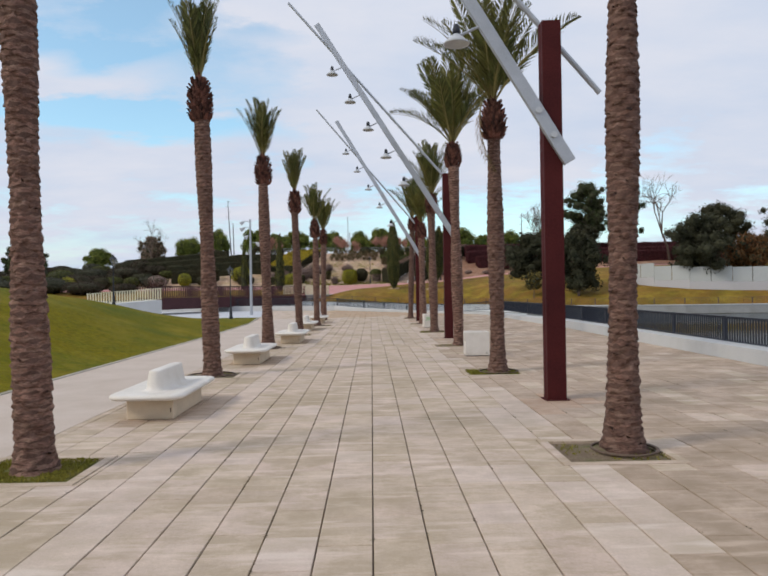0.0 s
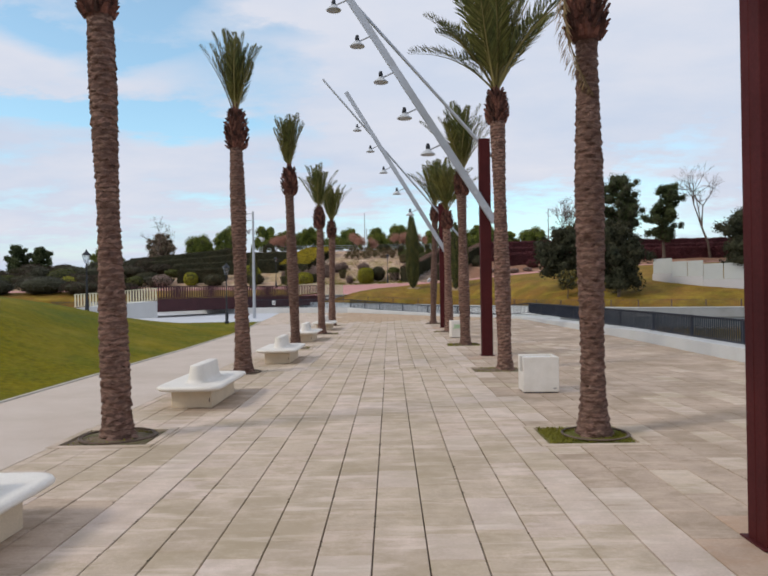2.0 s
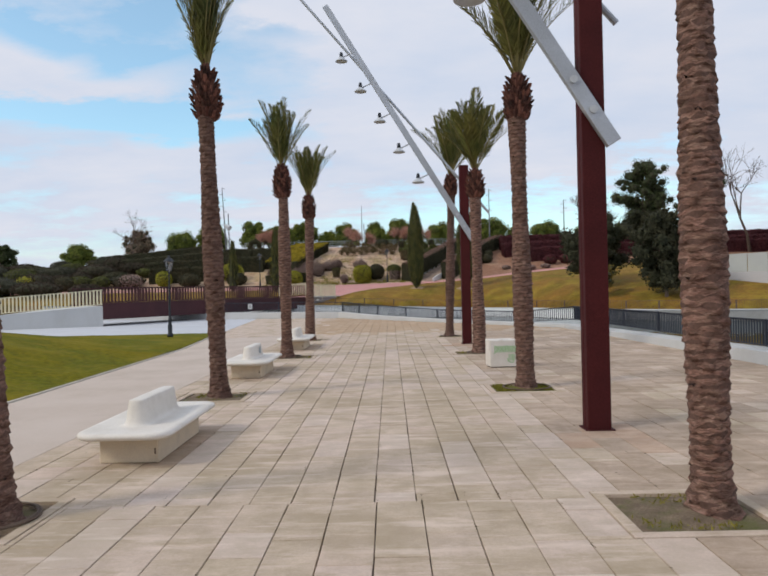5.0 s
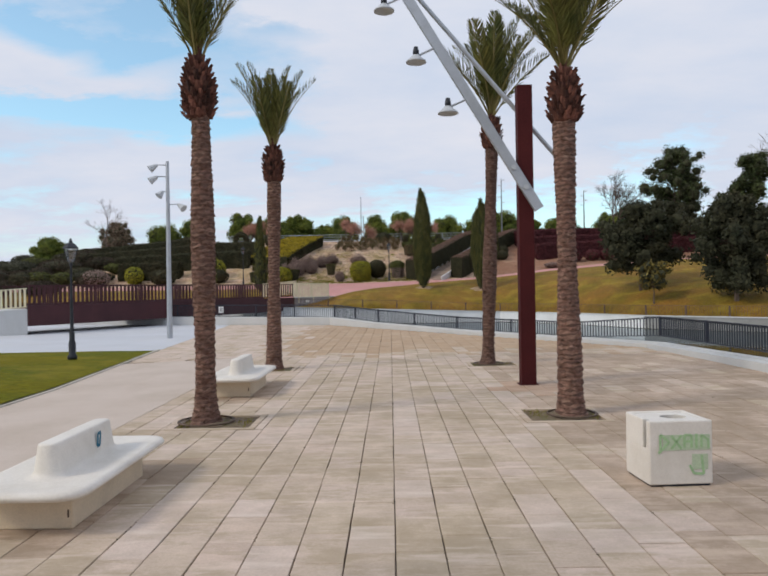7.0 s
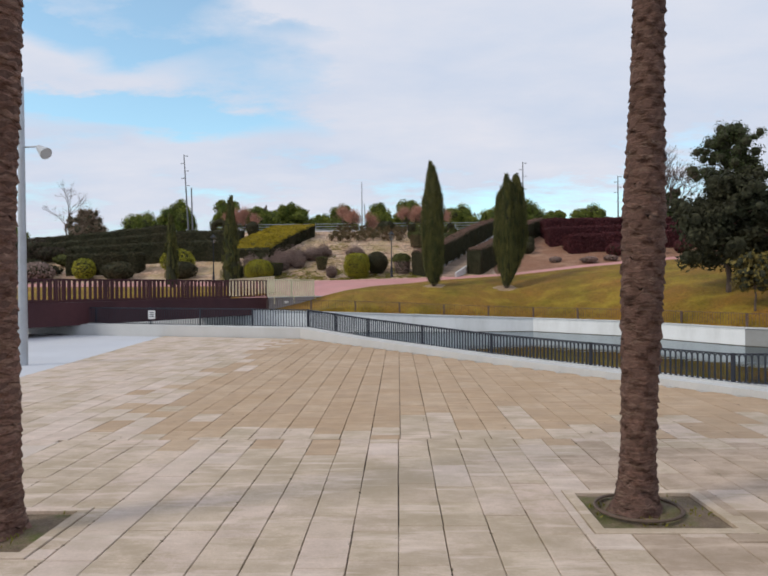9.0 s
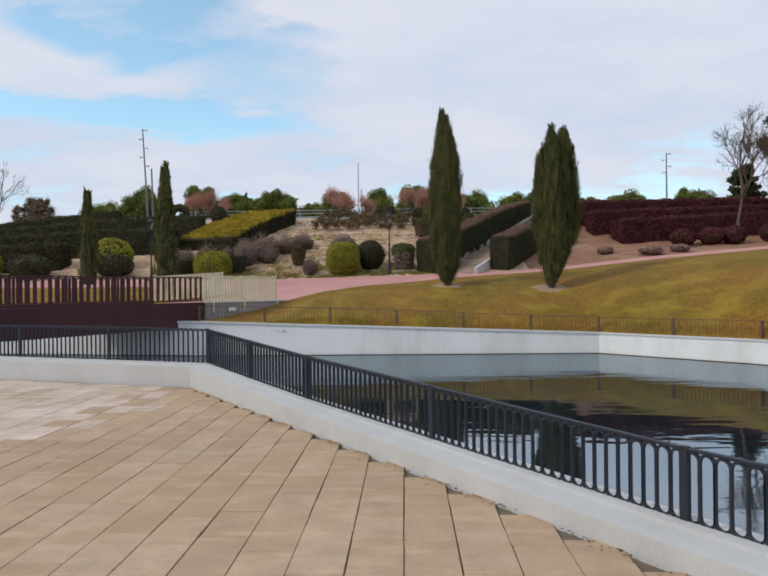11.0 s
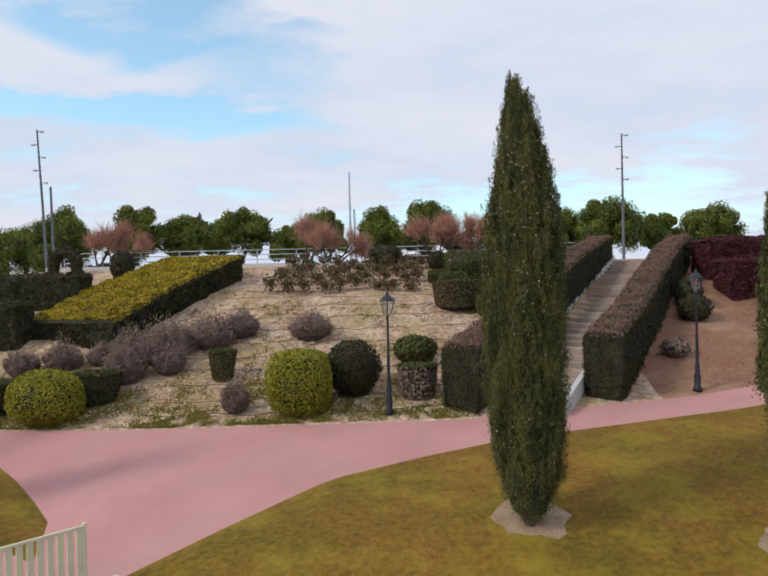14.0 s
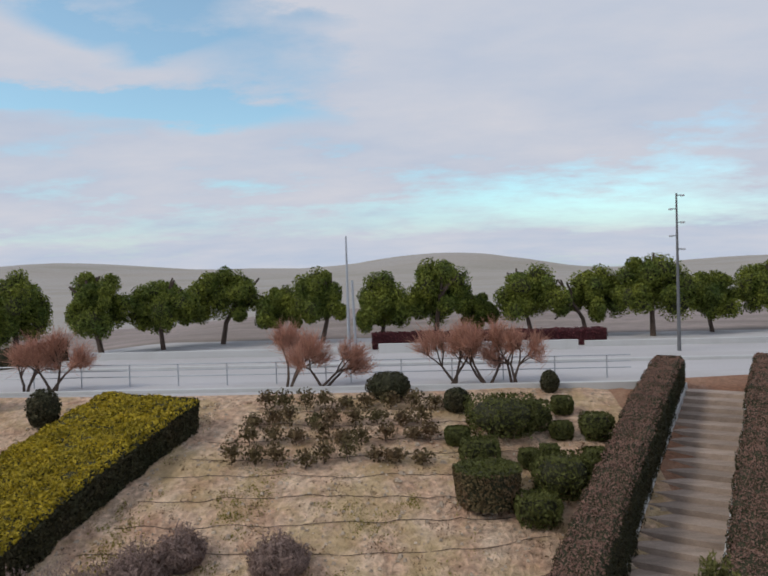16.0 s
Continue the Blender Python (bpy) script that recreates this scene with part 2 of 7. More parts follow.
M["dry_lawn"] = material("dry_winter_lawn", (0.262, 0.126, 0.016), 0.95, 0.45, 0.42, 8, 0.9, dist=0.06, color2=(0.150, 0.112, 0.008), stain=(0.34, 0.255, 0.025), stain_scale=0.6, stain_amount=0.6)
M["soil"] = material("sandy_slope_soil", (0.72, 0.55, 0.40), 0.95, 0.50, 0.9, 4.5, 1.0, dist=0.20, color2=(0.48, 0.295, 0.195), stain=(0.40, 0.30, 0.13), stain_scale=0.42, stain_amount=0.55, stain_range=(0.47, 0.60))
M["soil_red"] = material("reddish_slope_soil", (0.30, 0.165, 0.105), 0.95, 0.38, 0.6, 8, 0.9, dist=0.10, color2=(0.28, 0.14, 0.085), stain=(0.45, 0.30, 0.20), stain_scale=0.45, stain_amount=0.6)
M["pit"] = material("planting_soil", (0.25, 0.185, 0.125), 0.95, 0.4, 6, 60, 0.8, stain=(0.09, 0.11, 0.02), stain_scale=2.5, stain_amount=0.9)
M["pink"] = material("pink_path_surface", (0.565, 0.285, 0.272), 0.9, 0.14, 0.5, 40, 0.12, stain=(0.45, 0.27, 0.25), stain_scale=0.4, stain_amount=0.5)
M["bark"] = material("palm_bark", (0.31, 0.175, 0.135), 0.9, 0.55, 1.6, 15, 1.0, dist=0.03, color2=(0.15, 0.083, 0.064), per="object", per_amount=0.38, stain=(0.42, 0.29, 0.22), stain_scale=4.5, stain_amount=0.6, stretch=(1.4, 1.4, 4.0))
M["boss"] = material("palm_leaf_bases", (0.19, 0.075, 0.052), 0.9, 0.45, 6, 30, 0.6, per="island", per_amount=0.7, color2=(0.055, 0.026, 0.020))
M["frond"] = leaf_material("palm_frond", (0.090, 0.118, 0.034), (0.215, 0.19, 0.05), 0.5, 1.3, 0.5)
M["frond_stalk"] = material("frond_stalk", (0.26, 0.22, 0.08), 0.6, 0.2, 5, 40, 0.1)
M["dead_frond"] = leaf_material("dead_frond", (0.38, 0.27, 0.15), (0.28, 0.19, 0.10), 0.8)
M["corten"] = material("brown_red_painted_steel", (0.075, 0.012, 0.012), 0.7, 0.25, 1.2, 40, 0.08, color2=(0.052, 0.010, 0.011), spec=0.15)
M["bridge"] = material("dark_weathering_steel", (0.075, 0.024, 0.028), 0.6, 0.3, 0.7, 30, 0.1, color2=(0.05, 0.018, 0.022))
M["galv"] = material("galvanised_steel", (0.47, 0.50, 0.54), 0.45, 0.15, 2.5, 60, 0.05, metal=0.55)
M["mast_grey"] = material("dull_grey_steel", (0.17, 0.175, 0.185), 0.6, 0.2, 2.5, 60, 0.05, metal=0.2)
M["lamp"] = material("lamp_grey_enamel", (0.50, 0.53, 0.56), 0.4, 0.1, 4, 50, 0.0)
M["lamp_dark"] = material("lamp_black", (0.03, 0.035, 0.045), 0.5, 0.2, 4, 50, 0.0)
M["rail"] = material("dark_iron_rail", (0.028, 0.033, 0.048), 0.5, 0.25, 2, 60, 0.1)
M["rail_brown"] = material("brown_iron_rail", (0.13, 0.085, 0.07), 0.6, 0.3, 2, 60, 0.1)
M["cream"] = material("cream_painted_steel", (0.78, 0.72, 0.50), 0.6, 0.1, 1.5, 40, 0.05, stain=(0.5, 0.42, 0.28), stain_scale=2, stain_amount=0.3)
M["pond_wall"] = material("painted_pond_wall", (0.71, 0.725, 0.725), 0.75, 0.08, 0.5, 40, 0.08, stain=(0.38, 0.38, 0.36), stain_scale=0.5, stain_amount=0.35, stretch=(1, 1, 0.3))
M["step"] = material("weathered_timber_step", (0.44, 0.35, 0.29), 0.9, 0.3, 2, 30, 0.4, per="object", per_amount=0.25, stretch=(0.4, 2, 2))
M["pipe"] = material("drip_pipe", (0.13, 0.09, 0.065), 0.7, 0.2, 2, 30, 0.0)
M["stone"] = material("pale_stones", (0.52, 0.42, 0.32), 0.9, 0.2, 3, 30, 0.3, per="island", per_amount=0.4)
M["green_spray"] = material("green_spray_paint", (0.40, 0.60, 0.33), 0.6, 0.2, 8, 60, 0.0)
M["blue_spray"] = material("blue_spray_paint", (0.05, 0.20, 0.30), 0.6, 0.2, 8, 60, 0.0)
M["dark_spray"] = material("dark_scrawl", (0.20, 0.20, 0.22), 0.7, 0.2, 8, 60, 0.0)
M["sign_white"] = material("white_sign_plate", (0.78, 0.78, 0.76), 0.5, 0.06, 4, 50, 0.0)
M["glass_lamp"] = clear_pane("lantern_pane")
M["grass_blade"] = leaf_material("grass_blades", (0.20, 0.20, 0.030), (0.27, 0.23, 0.040), 0.8, 0.5, 0.25)
M["road"] = material("worn_pale_road", (0.52, 0.51, 0.52), 0.85, 0.12, 0.3, 40, 0.1, stain=(0.40, 0.385, 0.37), stain_scale=0.25, stain_amount=0.6, stretch=(0.25, 1, 1))
M["grey_ground"] = material("grey_brown_bare_ground", (0.34, 0.28, 0.255), 0.95, 0.3, 0.15, 2.0, 0.3, color2=(0.24, 0.20, 0.185), stain=(0.16, 0.13, 0.10), stain_scale=0.08, stain_amount=0.7, stretch=(0.4, 1, 1))
M["bark_gap"] = material("dark_gap_between_scars", (0.155, 0.090, 0.070), 0.95, 0.4, 5, 40, 0.6)
M["edging"] = material("weathered_edging", (0.56, 0.52, 0.45), 0.9, 0.2, 1.5, 30, 0.2, stain=(0.25, 0.22, 0.14), stain_scale=1.2, stain_amount=0.5)
M["wall_grey"] = material("dull_grey_concrete", (0.30, 0.30, 0.29), 0.85, 0.15, 0.6, 40, 0.15, stain=(0.18, 0.17, 0.15), stain_scale=0.7, stain_amount=0.5)
M["wing"] = material("stained_grey_concrete", (0.36, 0.34, 0.35), 0.9, 0.2, 1.2, 30, 0.25, stain=(0.20, 0.17, 0.15), stain_scale=1.1, stain_amount=0.75, stretch=(1, 1, 0.4))
M["cone"] = material("cypress_cones", (0.46, 0.39, 0.25), 0.8, 0.3, 6, 40, 0.0, per="island", per_amount=0.4)


# ---- building tools ----
rng = np.random.default_rng(7)


def mesh_of(name, verts, faces, mats=(), smooth=False, index=None):
    me = bpy.data.meshes.new(name)
    me.from_pydata([tuple(map(float, v)) for v in verts], [], [tuple(map(int, f)) for f in faces])
    for m_ in mats:
        me.materials.append(m_)
    if index is not None:
        me.polygons.foreach_set("material_index", np.asarray(index, dtype=np.int32))
    if smooth:
        me.polygons.foreach_set("use_smooth", np.ones(len(me.polygons), dtype=bool))
    me.update()
    return me


def quads_mesh(name, V, mats, index=None):
    """V: n x 4 x 3 corners of loose quads."""
    n = len(V)
    me = bpy.data.meshes.new(name)
    me.vertices.add(n * 4), me.loops.add(n * 4), me.polygons.add(n)
    me.vertices.foreach_set("co", np.ascontiguousarray(V, dtype=np.float32).reshape(-1))
    me.loops.foreach_set("vertex_index", np.arange(n * 4, dtype=np.int32))
    me.polygons.foreach_set("loop_start", np.arange(0, n * 4, 4, dtype=np.int32))
    for m_ in mats:
        me.materials.append(m_)
    if index is not None:
        me.polygons.foreach_set("material_index", np.asarray(index, dtype=np.int32))
    me.update(calc_edges=True)
    me.validate()
    return me


def part(name, bm, mat, parent=None, label=""):
    """Links a bmesh, or a mesh, as one object under a thing or a part."""
    if isinstance(bm, bmesh.types.BMesh):
        me = bpy.data.meshes.new(name)
        bm.to_mesh(me)
        bm.free()
    else:
        me = bm
    if mat is not None and not me.materials:
        me.materials.append(mat)
    ob = new(name, me)
    if parent is not None:
        ob.parent = parent
    if label:
        ob["label"] = label
    return ob


def thing(name, m, label, category, group="", kind=""):
    e = new(name)
    e.empty_display_size = 0.2
    e.matrix_basis = m
    return tagged(e, label, category, group, kind)


def add_box(bm, lo, hi, bevel=0.0, seg=1, rot=None):
    r = bmesh.ops.create_cube(bm, size=1)
    vs = r["verts"]
    lo, hi = Vector(lo), Vector(hi)
    bmesh.ops.scale(bm, vec=hi - lo, verts=vs)
    bmesh.ops.translate(bm, vec=(lo + hi) / 2, verts=vs)
    if bevel:
        es = list({e for v in vs for e in v.link_edges})
        b = bmesh.ops.bevel(bm, geom=es, offset=bevel, segments=seg, affect="EDGES", profile=0.5)
        vs = list({v for f in b["faces"] for v in f.verts} | {v for v in vs if v.is_valid})
    if rot is not None:
        bmesh.ops.transform(bm, matrix=rot, verts=vs)
    return vs


def add_beam(bm, a, b, w, h, up=(0, 0, 1), bevel=0.0):
    """A square bar from a to b; w across, h along up."""
    a, b = Vector(a), Vector(b)
    d = (b - a)
    ln = d.length
    d.normalize()
    u = Vector(up)
    s = d.cross(u)
    if s.length < 1e-4:
        s = d.cross(Vector((0, 1, 0)))
    s.normalize()
    u = s.cross(d)
    m_ = Matrix((s, d, u)).transposed().to_4x4()
    m_.translation = a
    return add_box(bm, (-w / 2, 0, -h / 2), (w / 2, ln, h / 2), bevel, rot=m_)


def add_tube(bm, a, b, r0, r1=None, seg=8, caps=True):
    a, b = Vector(a), Vector(b)
    d = b - a
    q = Vector((0, 0, 1)).rotation_difference(d.normalized()).to_matrix().to_4x4()
    q.translation = (a + b) / 2
    bmesh.ops.create_cone(bm, cap_ends=caps, segments=seg, radius1=r0, radius2=r0 if r1 is None else r1, depth=d.length, matrix=q)


def lathe(profile, seg=24, wobble=0.0):
    """verts, faces of a turned form from (radius, z) pairs."""
    V, F = [], []
    for i, (r, z) in enumerate(profile):
        for k in range(seg):
            a = 2 * math.pi * k / seg
            rr = r * (1 + wobble * random.uniform(-1, 1))
            V.append((rr * math.cos(a), rr * math.sin(a), z))
    n = len(profile)
    for i in range(n - 1):
        for k in range(seg):
            k2 = (k + 1) % seg
            F.append((i * seg + k, i * seg + k2, (i + 1) * seg + k2, (i + 1) * seg + k))
    F.append(tuple(range(seg))[::-1])
    F.append(tuple((n - 1) * seg + k for k in range(seg)))
    return V, F


def lin(x, pts):
    return float(np.interp(x, [p[0] for p in pts], [p[1] for p in pts]))


def leaf_quads(P, Nn, size, aspect=1.6, tilt=0.7, up=None, jitter=0.35):
    """Loose leaf quads at P facing roughly along Nn; up: direction that the long side follows."""
    n = len(P)
    nn = Nn + rng.normal(0, tilt, (n, 3))
    nn /= np.linalg.norm(nn, axis=1, keepdims=True) + 1e-9
    ref = rng.normal(0, 1, (n, 3)) if up is None else np.asarray(up, float) + rng.normal(0, jitter, (n, 3))
    a = ref - nn * np.sum(ref * nn, axis=1, keepdims=True)
    a /= np.linalg.norm(a, axis=1, keepdims=True) + 1e-9
    b = np.cross(nn, a)
    s = (size * rng.uniform(0.6, 1.4, n))[:, None]
    a, b = a * s * aspect / 2, b * s / 2
    return np.stack([P - a, P + b * 0.9 - a * 0.1, P + a, P - b * 0.9 - a * 0.1], axis=1)


def ellipsoid_points(n, c, r, inner=0.75):
    d = rng.normal(0, 1, (n, 3))
    d /= np.linalg.norm(d, axis=1, keepdims=True)
    k = rng.uniform(inner, 1.03, (n, 1))
    return np.asarray(c) + d * np.asarray(r) * k, d


def add_quads_of_mesh(V, F):
    """Corners of a mesh's quads and triangles as loose quads."""
    out = []
    V = np.asarray(V, float)
    for f in F:
        f = list(f)
        if len(f) == 4:
            out.append(V[f])
        elif len(f) == 3:
            out.append(V[[f[0], f[1], f[2], f[2]]])
    return np.array(out)


# ---- the lie of the land ----
KERB = [(9.0, -6.0), (8.6, 15.4), (8.6, 30.0), (8.0, 47.5), (2.5, 55.42), (-1.0, 60.40), (-3.4, 63.8), (-10.3, 65.9), (-18.5, 68.6), (-32.0, 70.5)]
POOL_Z, RIM_Z = -0.64, 0.12
WALL_FAR = [(-32.0, 79.5), (-16.0, 78.0), (-7.2, 76.6), (8.1, 76.5), (12.0, 72.5), (15.0, 66.5), (20.0, 61.5), (27.0, 59.0), (60.0, 55.0)]
EDGE_X = -6.65     # lawn edging


def kerb_z(x):
    """Top of the kerb wall on the promenade side."""
    return lin(x, [(-18, 0.46), (-3.4, 0.40), (-1.0, 0.25), (0.2, 0.21), (2.2, 0.165), (3.2, 0.13), (7.95, 0.11), (8.0, 0.12), (8.14, 0.28), (8.6, 0.33)])


def rim(x):
    """Height of the far pond wall, which falls gently to the corner."""
    return lin(x, [(-32, 1.0), (-7.2, 0.66), (-1.4, 0.54), (5.2, 0.22), (8.1, 0.12)])


def y_wall(x):
    return lin(x, WALL_FAR)


def y_grass(x):
    return lin(x, [(-40, 87.5), (-14, 87.4), (-12, 87.2), (-10.4, 87.0), (-9.3, 86.0), (-8.1, 84.8), (-7.2, 83.8), (-6.75, 82.7), (-6.2, 81.2), (-4.7, 81.2), (-3.2, 82.6), (-1.3, 85.0), (0.9, 86.4), (3.1, 87.2), (8.8, 88.6), (15, 89.5), (40, 91)])


def z_grass(x):
    return lin(x, [(-40, 2.2), (-12, 2.1), (-9, 1.85), (-6.9, 1.48), (-6.2, 1.36), (-4.7, 1.35), (-3.2, 1.75), (-1.3, 2.05), (0.9, 2.2), (3.1, 2.42), (9, 2.78), (15, 3.4), (25, 4.2), (40, 4.6)])


def y_path(x):
    return lin(x, [(-40, 90), (-9, 88.6), (2, 88.7), (9.5, 90.4), (15, 91.5), (40, 94)])


def z_path(x):
    return max(lin(x, [(-40, 2.4), (-7, 2.45), (2, 2.62), (9, 2.93), (15, 3.6), (25, 4.4), (40, 4.8)]), z_grass(x) + 0.1)


TOP_Z, SLOPE = 7.5, 16.0


def top_z(x):
    """The crest, which falls towards the west."""
    return TOP_Z - lin(x, [(-75, 3.4), (-45, 2.3), (-30, 1.2), (-19, 0.0)])



def land(x, y):
    yw, yg, yp = y_wall(x), y_grass(x), y_path(x)
    if y <= yw:
        return -0.02
    if y <= yg:
        s = (y - yw) / (yg - yw)
        z = rim(x) + (z_grass(x) - rim(x)) * math.sin(math.pi / 2 * s) ** 0.8
        # the bank falls away along the wing wall of the footbridge
        k = min(max((-2.6 - x) / 2.2, 0), 1) * min(max((81.4 - y) / 0.6, 0), 1)
        foot = rim(x) + 0.02 + 0.74 * min(max((y - 77.6) / 3.6, 0), 1) ** 1.5
        return z + (min(z, foot) - z) * k * k * (3 - 2 * k)
    if y <= yp:
        return z_grass(x) + (z_path(x) - z_grass(x)) * (y - yg) / (yp - yg)
    q = min((y - yp) / SLOPE, 1.0)
    zp = z_path(x)
    return zp + (top_z(x) - zp) * lin(q, [(0, 0), (0.125, 0.1), (0.34, 0.33), (0.6, 0.66), (0.9, 0.95), (1, 1)])


def mound(x, y):
    """The lawn beside the promenade, a low grassy mound."""
    a = min(max((EDGE_X - x) / 7.0, 0), 1)
    b = min(max((48.3 - y) / 24.0, 0), 1) * min(max((y + 30) / 20, 0), 1)
    far = min(max((-8.0 - x) / 11.0, 0), 1) * min(max((46.5 - y) / 12.0, 0), 1) * min(max((y + 30) / 20, 0), 1)
    return 0.05 + 1.62 * math.sin(a * math.pi / 2) ** 1.4 * b ** 1.1 + 1.2 * far * far * (3 - 2 * far)


def band(name, x0, x1, nx, ya, yb, ny, zf, mat, bumpy=0.0, label="", category="", xs=None):
    xs = np.linspace(x0, x1, nx) if xs is None else xs
    V = []
    for j in range(ny + 1):
        for x in xs:
            y = ya(x) + (yb(x) - ya(x)) * j / ny
            z = zf(x, y)
            if bumpy and 0 < j < ny:
                z += bumpy * (noise.noise((x * 0.9, y * 0.9, 3.0)) + 0.5 * noise.noise((x * 2.7, y * 2.7, 1.0)))
            V.append((x, y, z))
    n = len(xs)
    F = [(j * n + i, j * n + i + 1, (j + 1) * n + i + 1, (j + 1) * n + i) for j in range(ny) for i in range(n - 1)]
    ob = part(name, mesh_of(name, V, F, [mat], smooth=True), None)
    return tagged(ob, label, category, kind="structure")


def strip_along(name, line, left, right, z0, z1, mat, label, category, kind="structure", bevel=0.02):
    """A wall or kerb with thickness along a line: offsets left (negative) and right of it."""
    P = [Vector((*p, 0)) for p in line]
    bm = bmesh.new()
    rows = []
    for i, p in enumerate(P):
        d = (P[min(i + 1, len(P) - 1)] - P[max(i - 1, 0)]).normalized()
        if 0 < i < len(P) - 1:
            d1, d2 = (P[i] - P[i - 1]).normalized(), (P[i + 1] - P[i]).normalized()
            k = 1 / max(0.4, math.cos(d1.angle(d2) / 2))
        else:
            k = 1
        s = Vector((d.y, -d.x, 0)) * k
        a, b = p + s * left, p + s * right
        zt = z1(p.x) if callable(z1) else z1
        zb = z0(p.x) if callable(z0) else z0
        rows.append([bm.verts.new((a.x, a.y, zb)), bm.verts.new((a.x, a.y, zt)), bm.verts.new((b.x, b.y, zt)), bm.verts.new((b.x, b.y, zb))])
    for r0, r1 in zip(rows, rows[1:]):
        for k in range(4):
            bm.faces.new((r0[k], r1[k], r1[(k + 1) % 4], r0[(k + 1) % 4]))
    bm.faces.new(rows[0]), bm.faces.new(rows[-1][::-1])
    bmesh.ops.recalc_face_normals(bm, faces=bm.faces)
    ob = part(name, bm, mat)
    return tagged(ob, label, category, kind=kind)


def far_hills(x, y):
    d = math.hypot(x, y)
    k = min(max((d - 320) / 700, 0), 1)
    g = 44 * math.exp(-((x - 60) / 190) ** 2 - ((y - 1350) / 300) ** 2)
    g += 26 * math.exp(-((x + 330) / 300) ** 2 - ((y - 1500) / 320) ** 2)
    g += 30 * math.exp(-((x - 800) / 380) ** 2 - ((y - 1600) / 400) ** 2)
    g += 40 * math.exp(-((x + 1150) / 330) ** 2 - ((y - 1500) / 400) ** 2)
    g += 40 * math.exp(-((x + 740) / 230) ** 2 - ((y - 1500) / 300) ** 2)
    return k * (g + 5 * noise.noise((x / 160, y / 160, 0)))


def build_ground():
    xs = np.unique(np.concatenate([np.linspace(-2600, -120, 42), np.linspace(-120, 120, 41), np.linspace(120, 2600, 42)]))
    ys = np.unique(np.concatenate([np.linspace(-900, -40, 12), np.linspace(-40, 74, 20), [78, 84, 90, 96, 104, 112], np.linspace(120, 340, 14), np.linspace(340, 2600, 50)]))
    V = []
    for y in ys:
        for x in xs:
            z = lin(y, [(60, -1.9), (78, -1.9), (90, 1.2), (104, 6.6), (112, 7.2), (200, 6.6), (400, 4)]) if y > -40 else -1.9
            z -= (TOP_Z - top_z(x)) * lin(y, [(84, 0), (104, 1), (400, 1), (700, 0)])
            V.append((x, y, z + far_hills(x, y)))
    n = len(xs)
    F = [(j * n + i, j * n + i + 1, (j + 1) * n + i + 1, (j + 1) * n + i) for j in range(len(ys) - 1) for i in range(n - 1)]
    M["field"] = material("pale_ploughed_fields", (0.37, 0.35, 0.33), 0.95, 0.15, 0.012, 0.5, 0.0, color2=(0.36, 0.325, 0.28), stain=(0.26, 0.26, 0.22), stain_scale=0.006, stain_amount=0.6, stretch=(0.35, 1, 1))
    ob = part("ground", mesh_of("ground", V, F, [M["field"]], smooth=True), None)
    tagged(ob, "pale bare winter fields and low hills", "ground", kind="structure")


build_ground()


def polygon(name, pts, z, mat, label, category, thick=0.25):
    bm = bmesh.new()
    f = bm.faces.new([bm.verts.new((x, y, z)) for x, y in pts])
    f.normal_update()
    if f.normal.z < 0:
        f.normal_flip()
    r = bmesh.ops.extrude_face_region(bm, geom=[f])
    bmesh.ops.translate(bm, vec=(0, 0, -thick), verts=[v for v in r["geom"] if isinstance(v, bmesh.types.BMVert)])
    bmesh.ops.recalc_face_normals(bm, faces=bm.faces)
    return tagged(part(name, bm, mat), label, category, kind="structure")


BORDER = [(EDGE_X, -12.0), (EDGE_X, 30.0), (-6.9, 40.0), (-7.9, 49.2), (-9.4, 65.6)]
floor_bed = polygon("floor_bed", BORDER + [(-3.3, 63.9), (2.6, 55.5), (8.1, 47.6), (8.6, 30), (8.6, 15.4), (8.9, -12)], -0.035, M["joint"], "sand bed and joints under the promenade slabs", "paving")
polygon("pavement_smooth", [(EDGE_X + 0.03, -12), (-4.005, -12), (-4.005, 46.3), (-7.5, 44.8), (-6.88, 40.0), (EDGE_X + 0.03, 30)], 0.0, M["paving"], "smooth pale poured paving beside the lawn", "pavement", thick=0.03)
polygon("pavement_pale", [(-9.4, 65.6), (-18.5, 68.6), (-32, 70.5), (-60, 66), (-60, 47.5), (-30, 47.5), (-7.9, 49.2)], -0.02, M["white_plaza"], "pale grey concrete forecourt behind the lawn", "pavement")
strip_along("kerb_lawn", BORDER[:4], -0.04, 0.04, -0.2, 0.022, M["edging"], "thin pale concrete edging along the lawn", "kerb")
strip_along("kerb_pool", KERB, 0.0, 0.57, -1.6, kerb_z, M["concrete"], "low white concrete kerb wall round the pond", "kerb")
strip_along("kerb_ledge", KERB[2:], 0.31, 0.60, lambda x: kerb_z(x) - 0.05, lambda x: kerb_z(x) + 0.03, M["concrete"], "raised concrete ledge under the pond railing", "kerb")
# beyond x = 15 the pond wall is toned a darker grey
strip_along("wall_pond_grey", WALL_FAR[5:], -0.35, 0.0, -1.7, lambda x: rim(x) - 0.02, M["wall_grey"], "darker grey stretch of the concrete pond retaining wall", "wall")
strip_along("wall_pond", WALL_FAR[:6], -0.35, 0.0, -1.7, lambda x: rim(x) - 0.02, M["pond_wall"], "white painted concrete retaining wall of the pond", "wall")
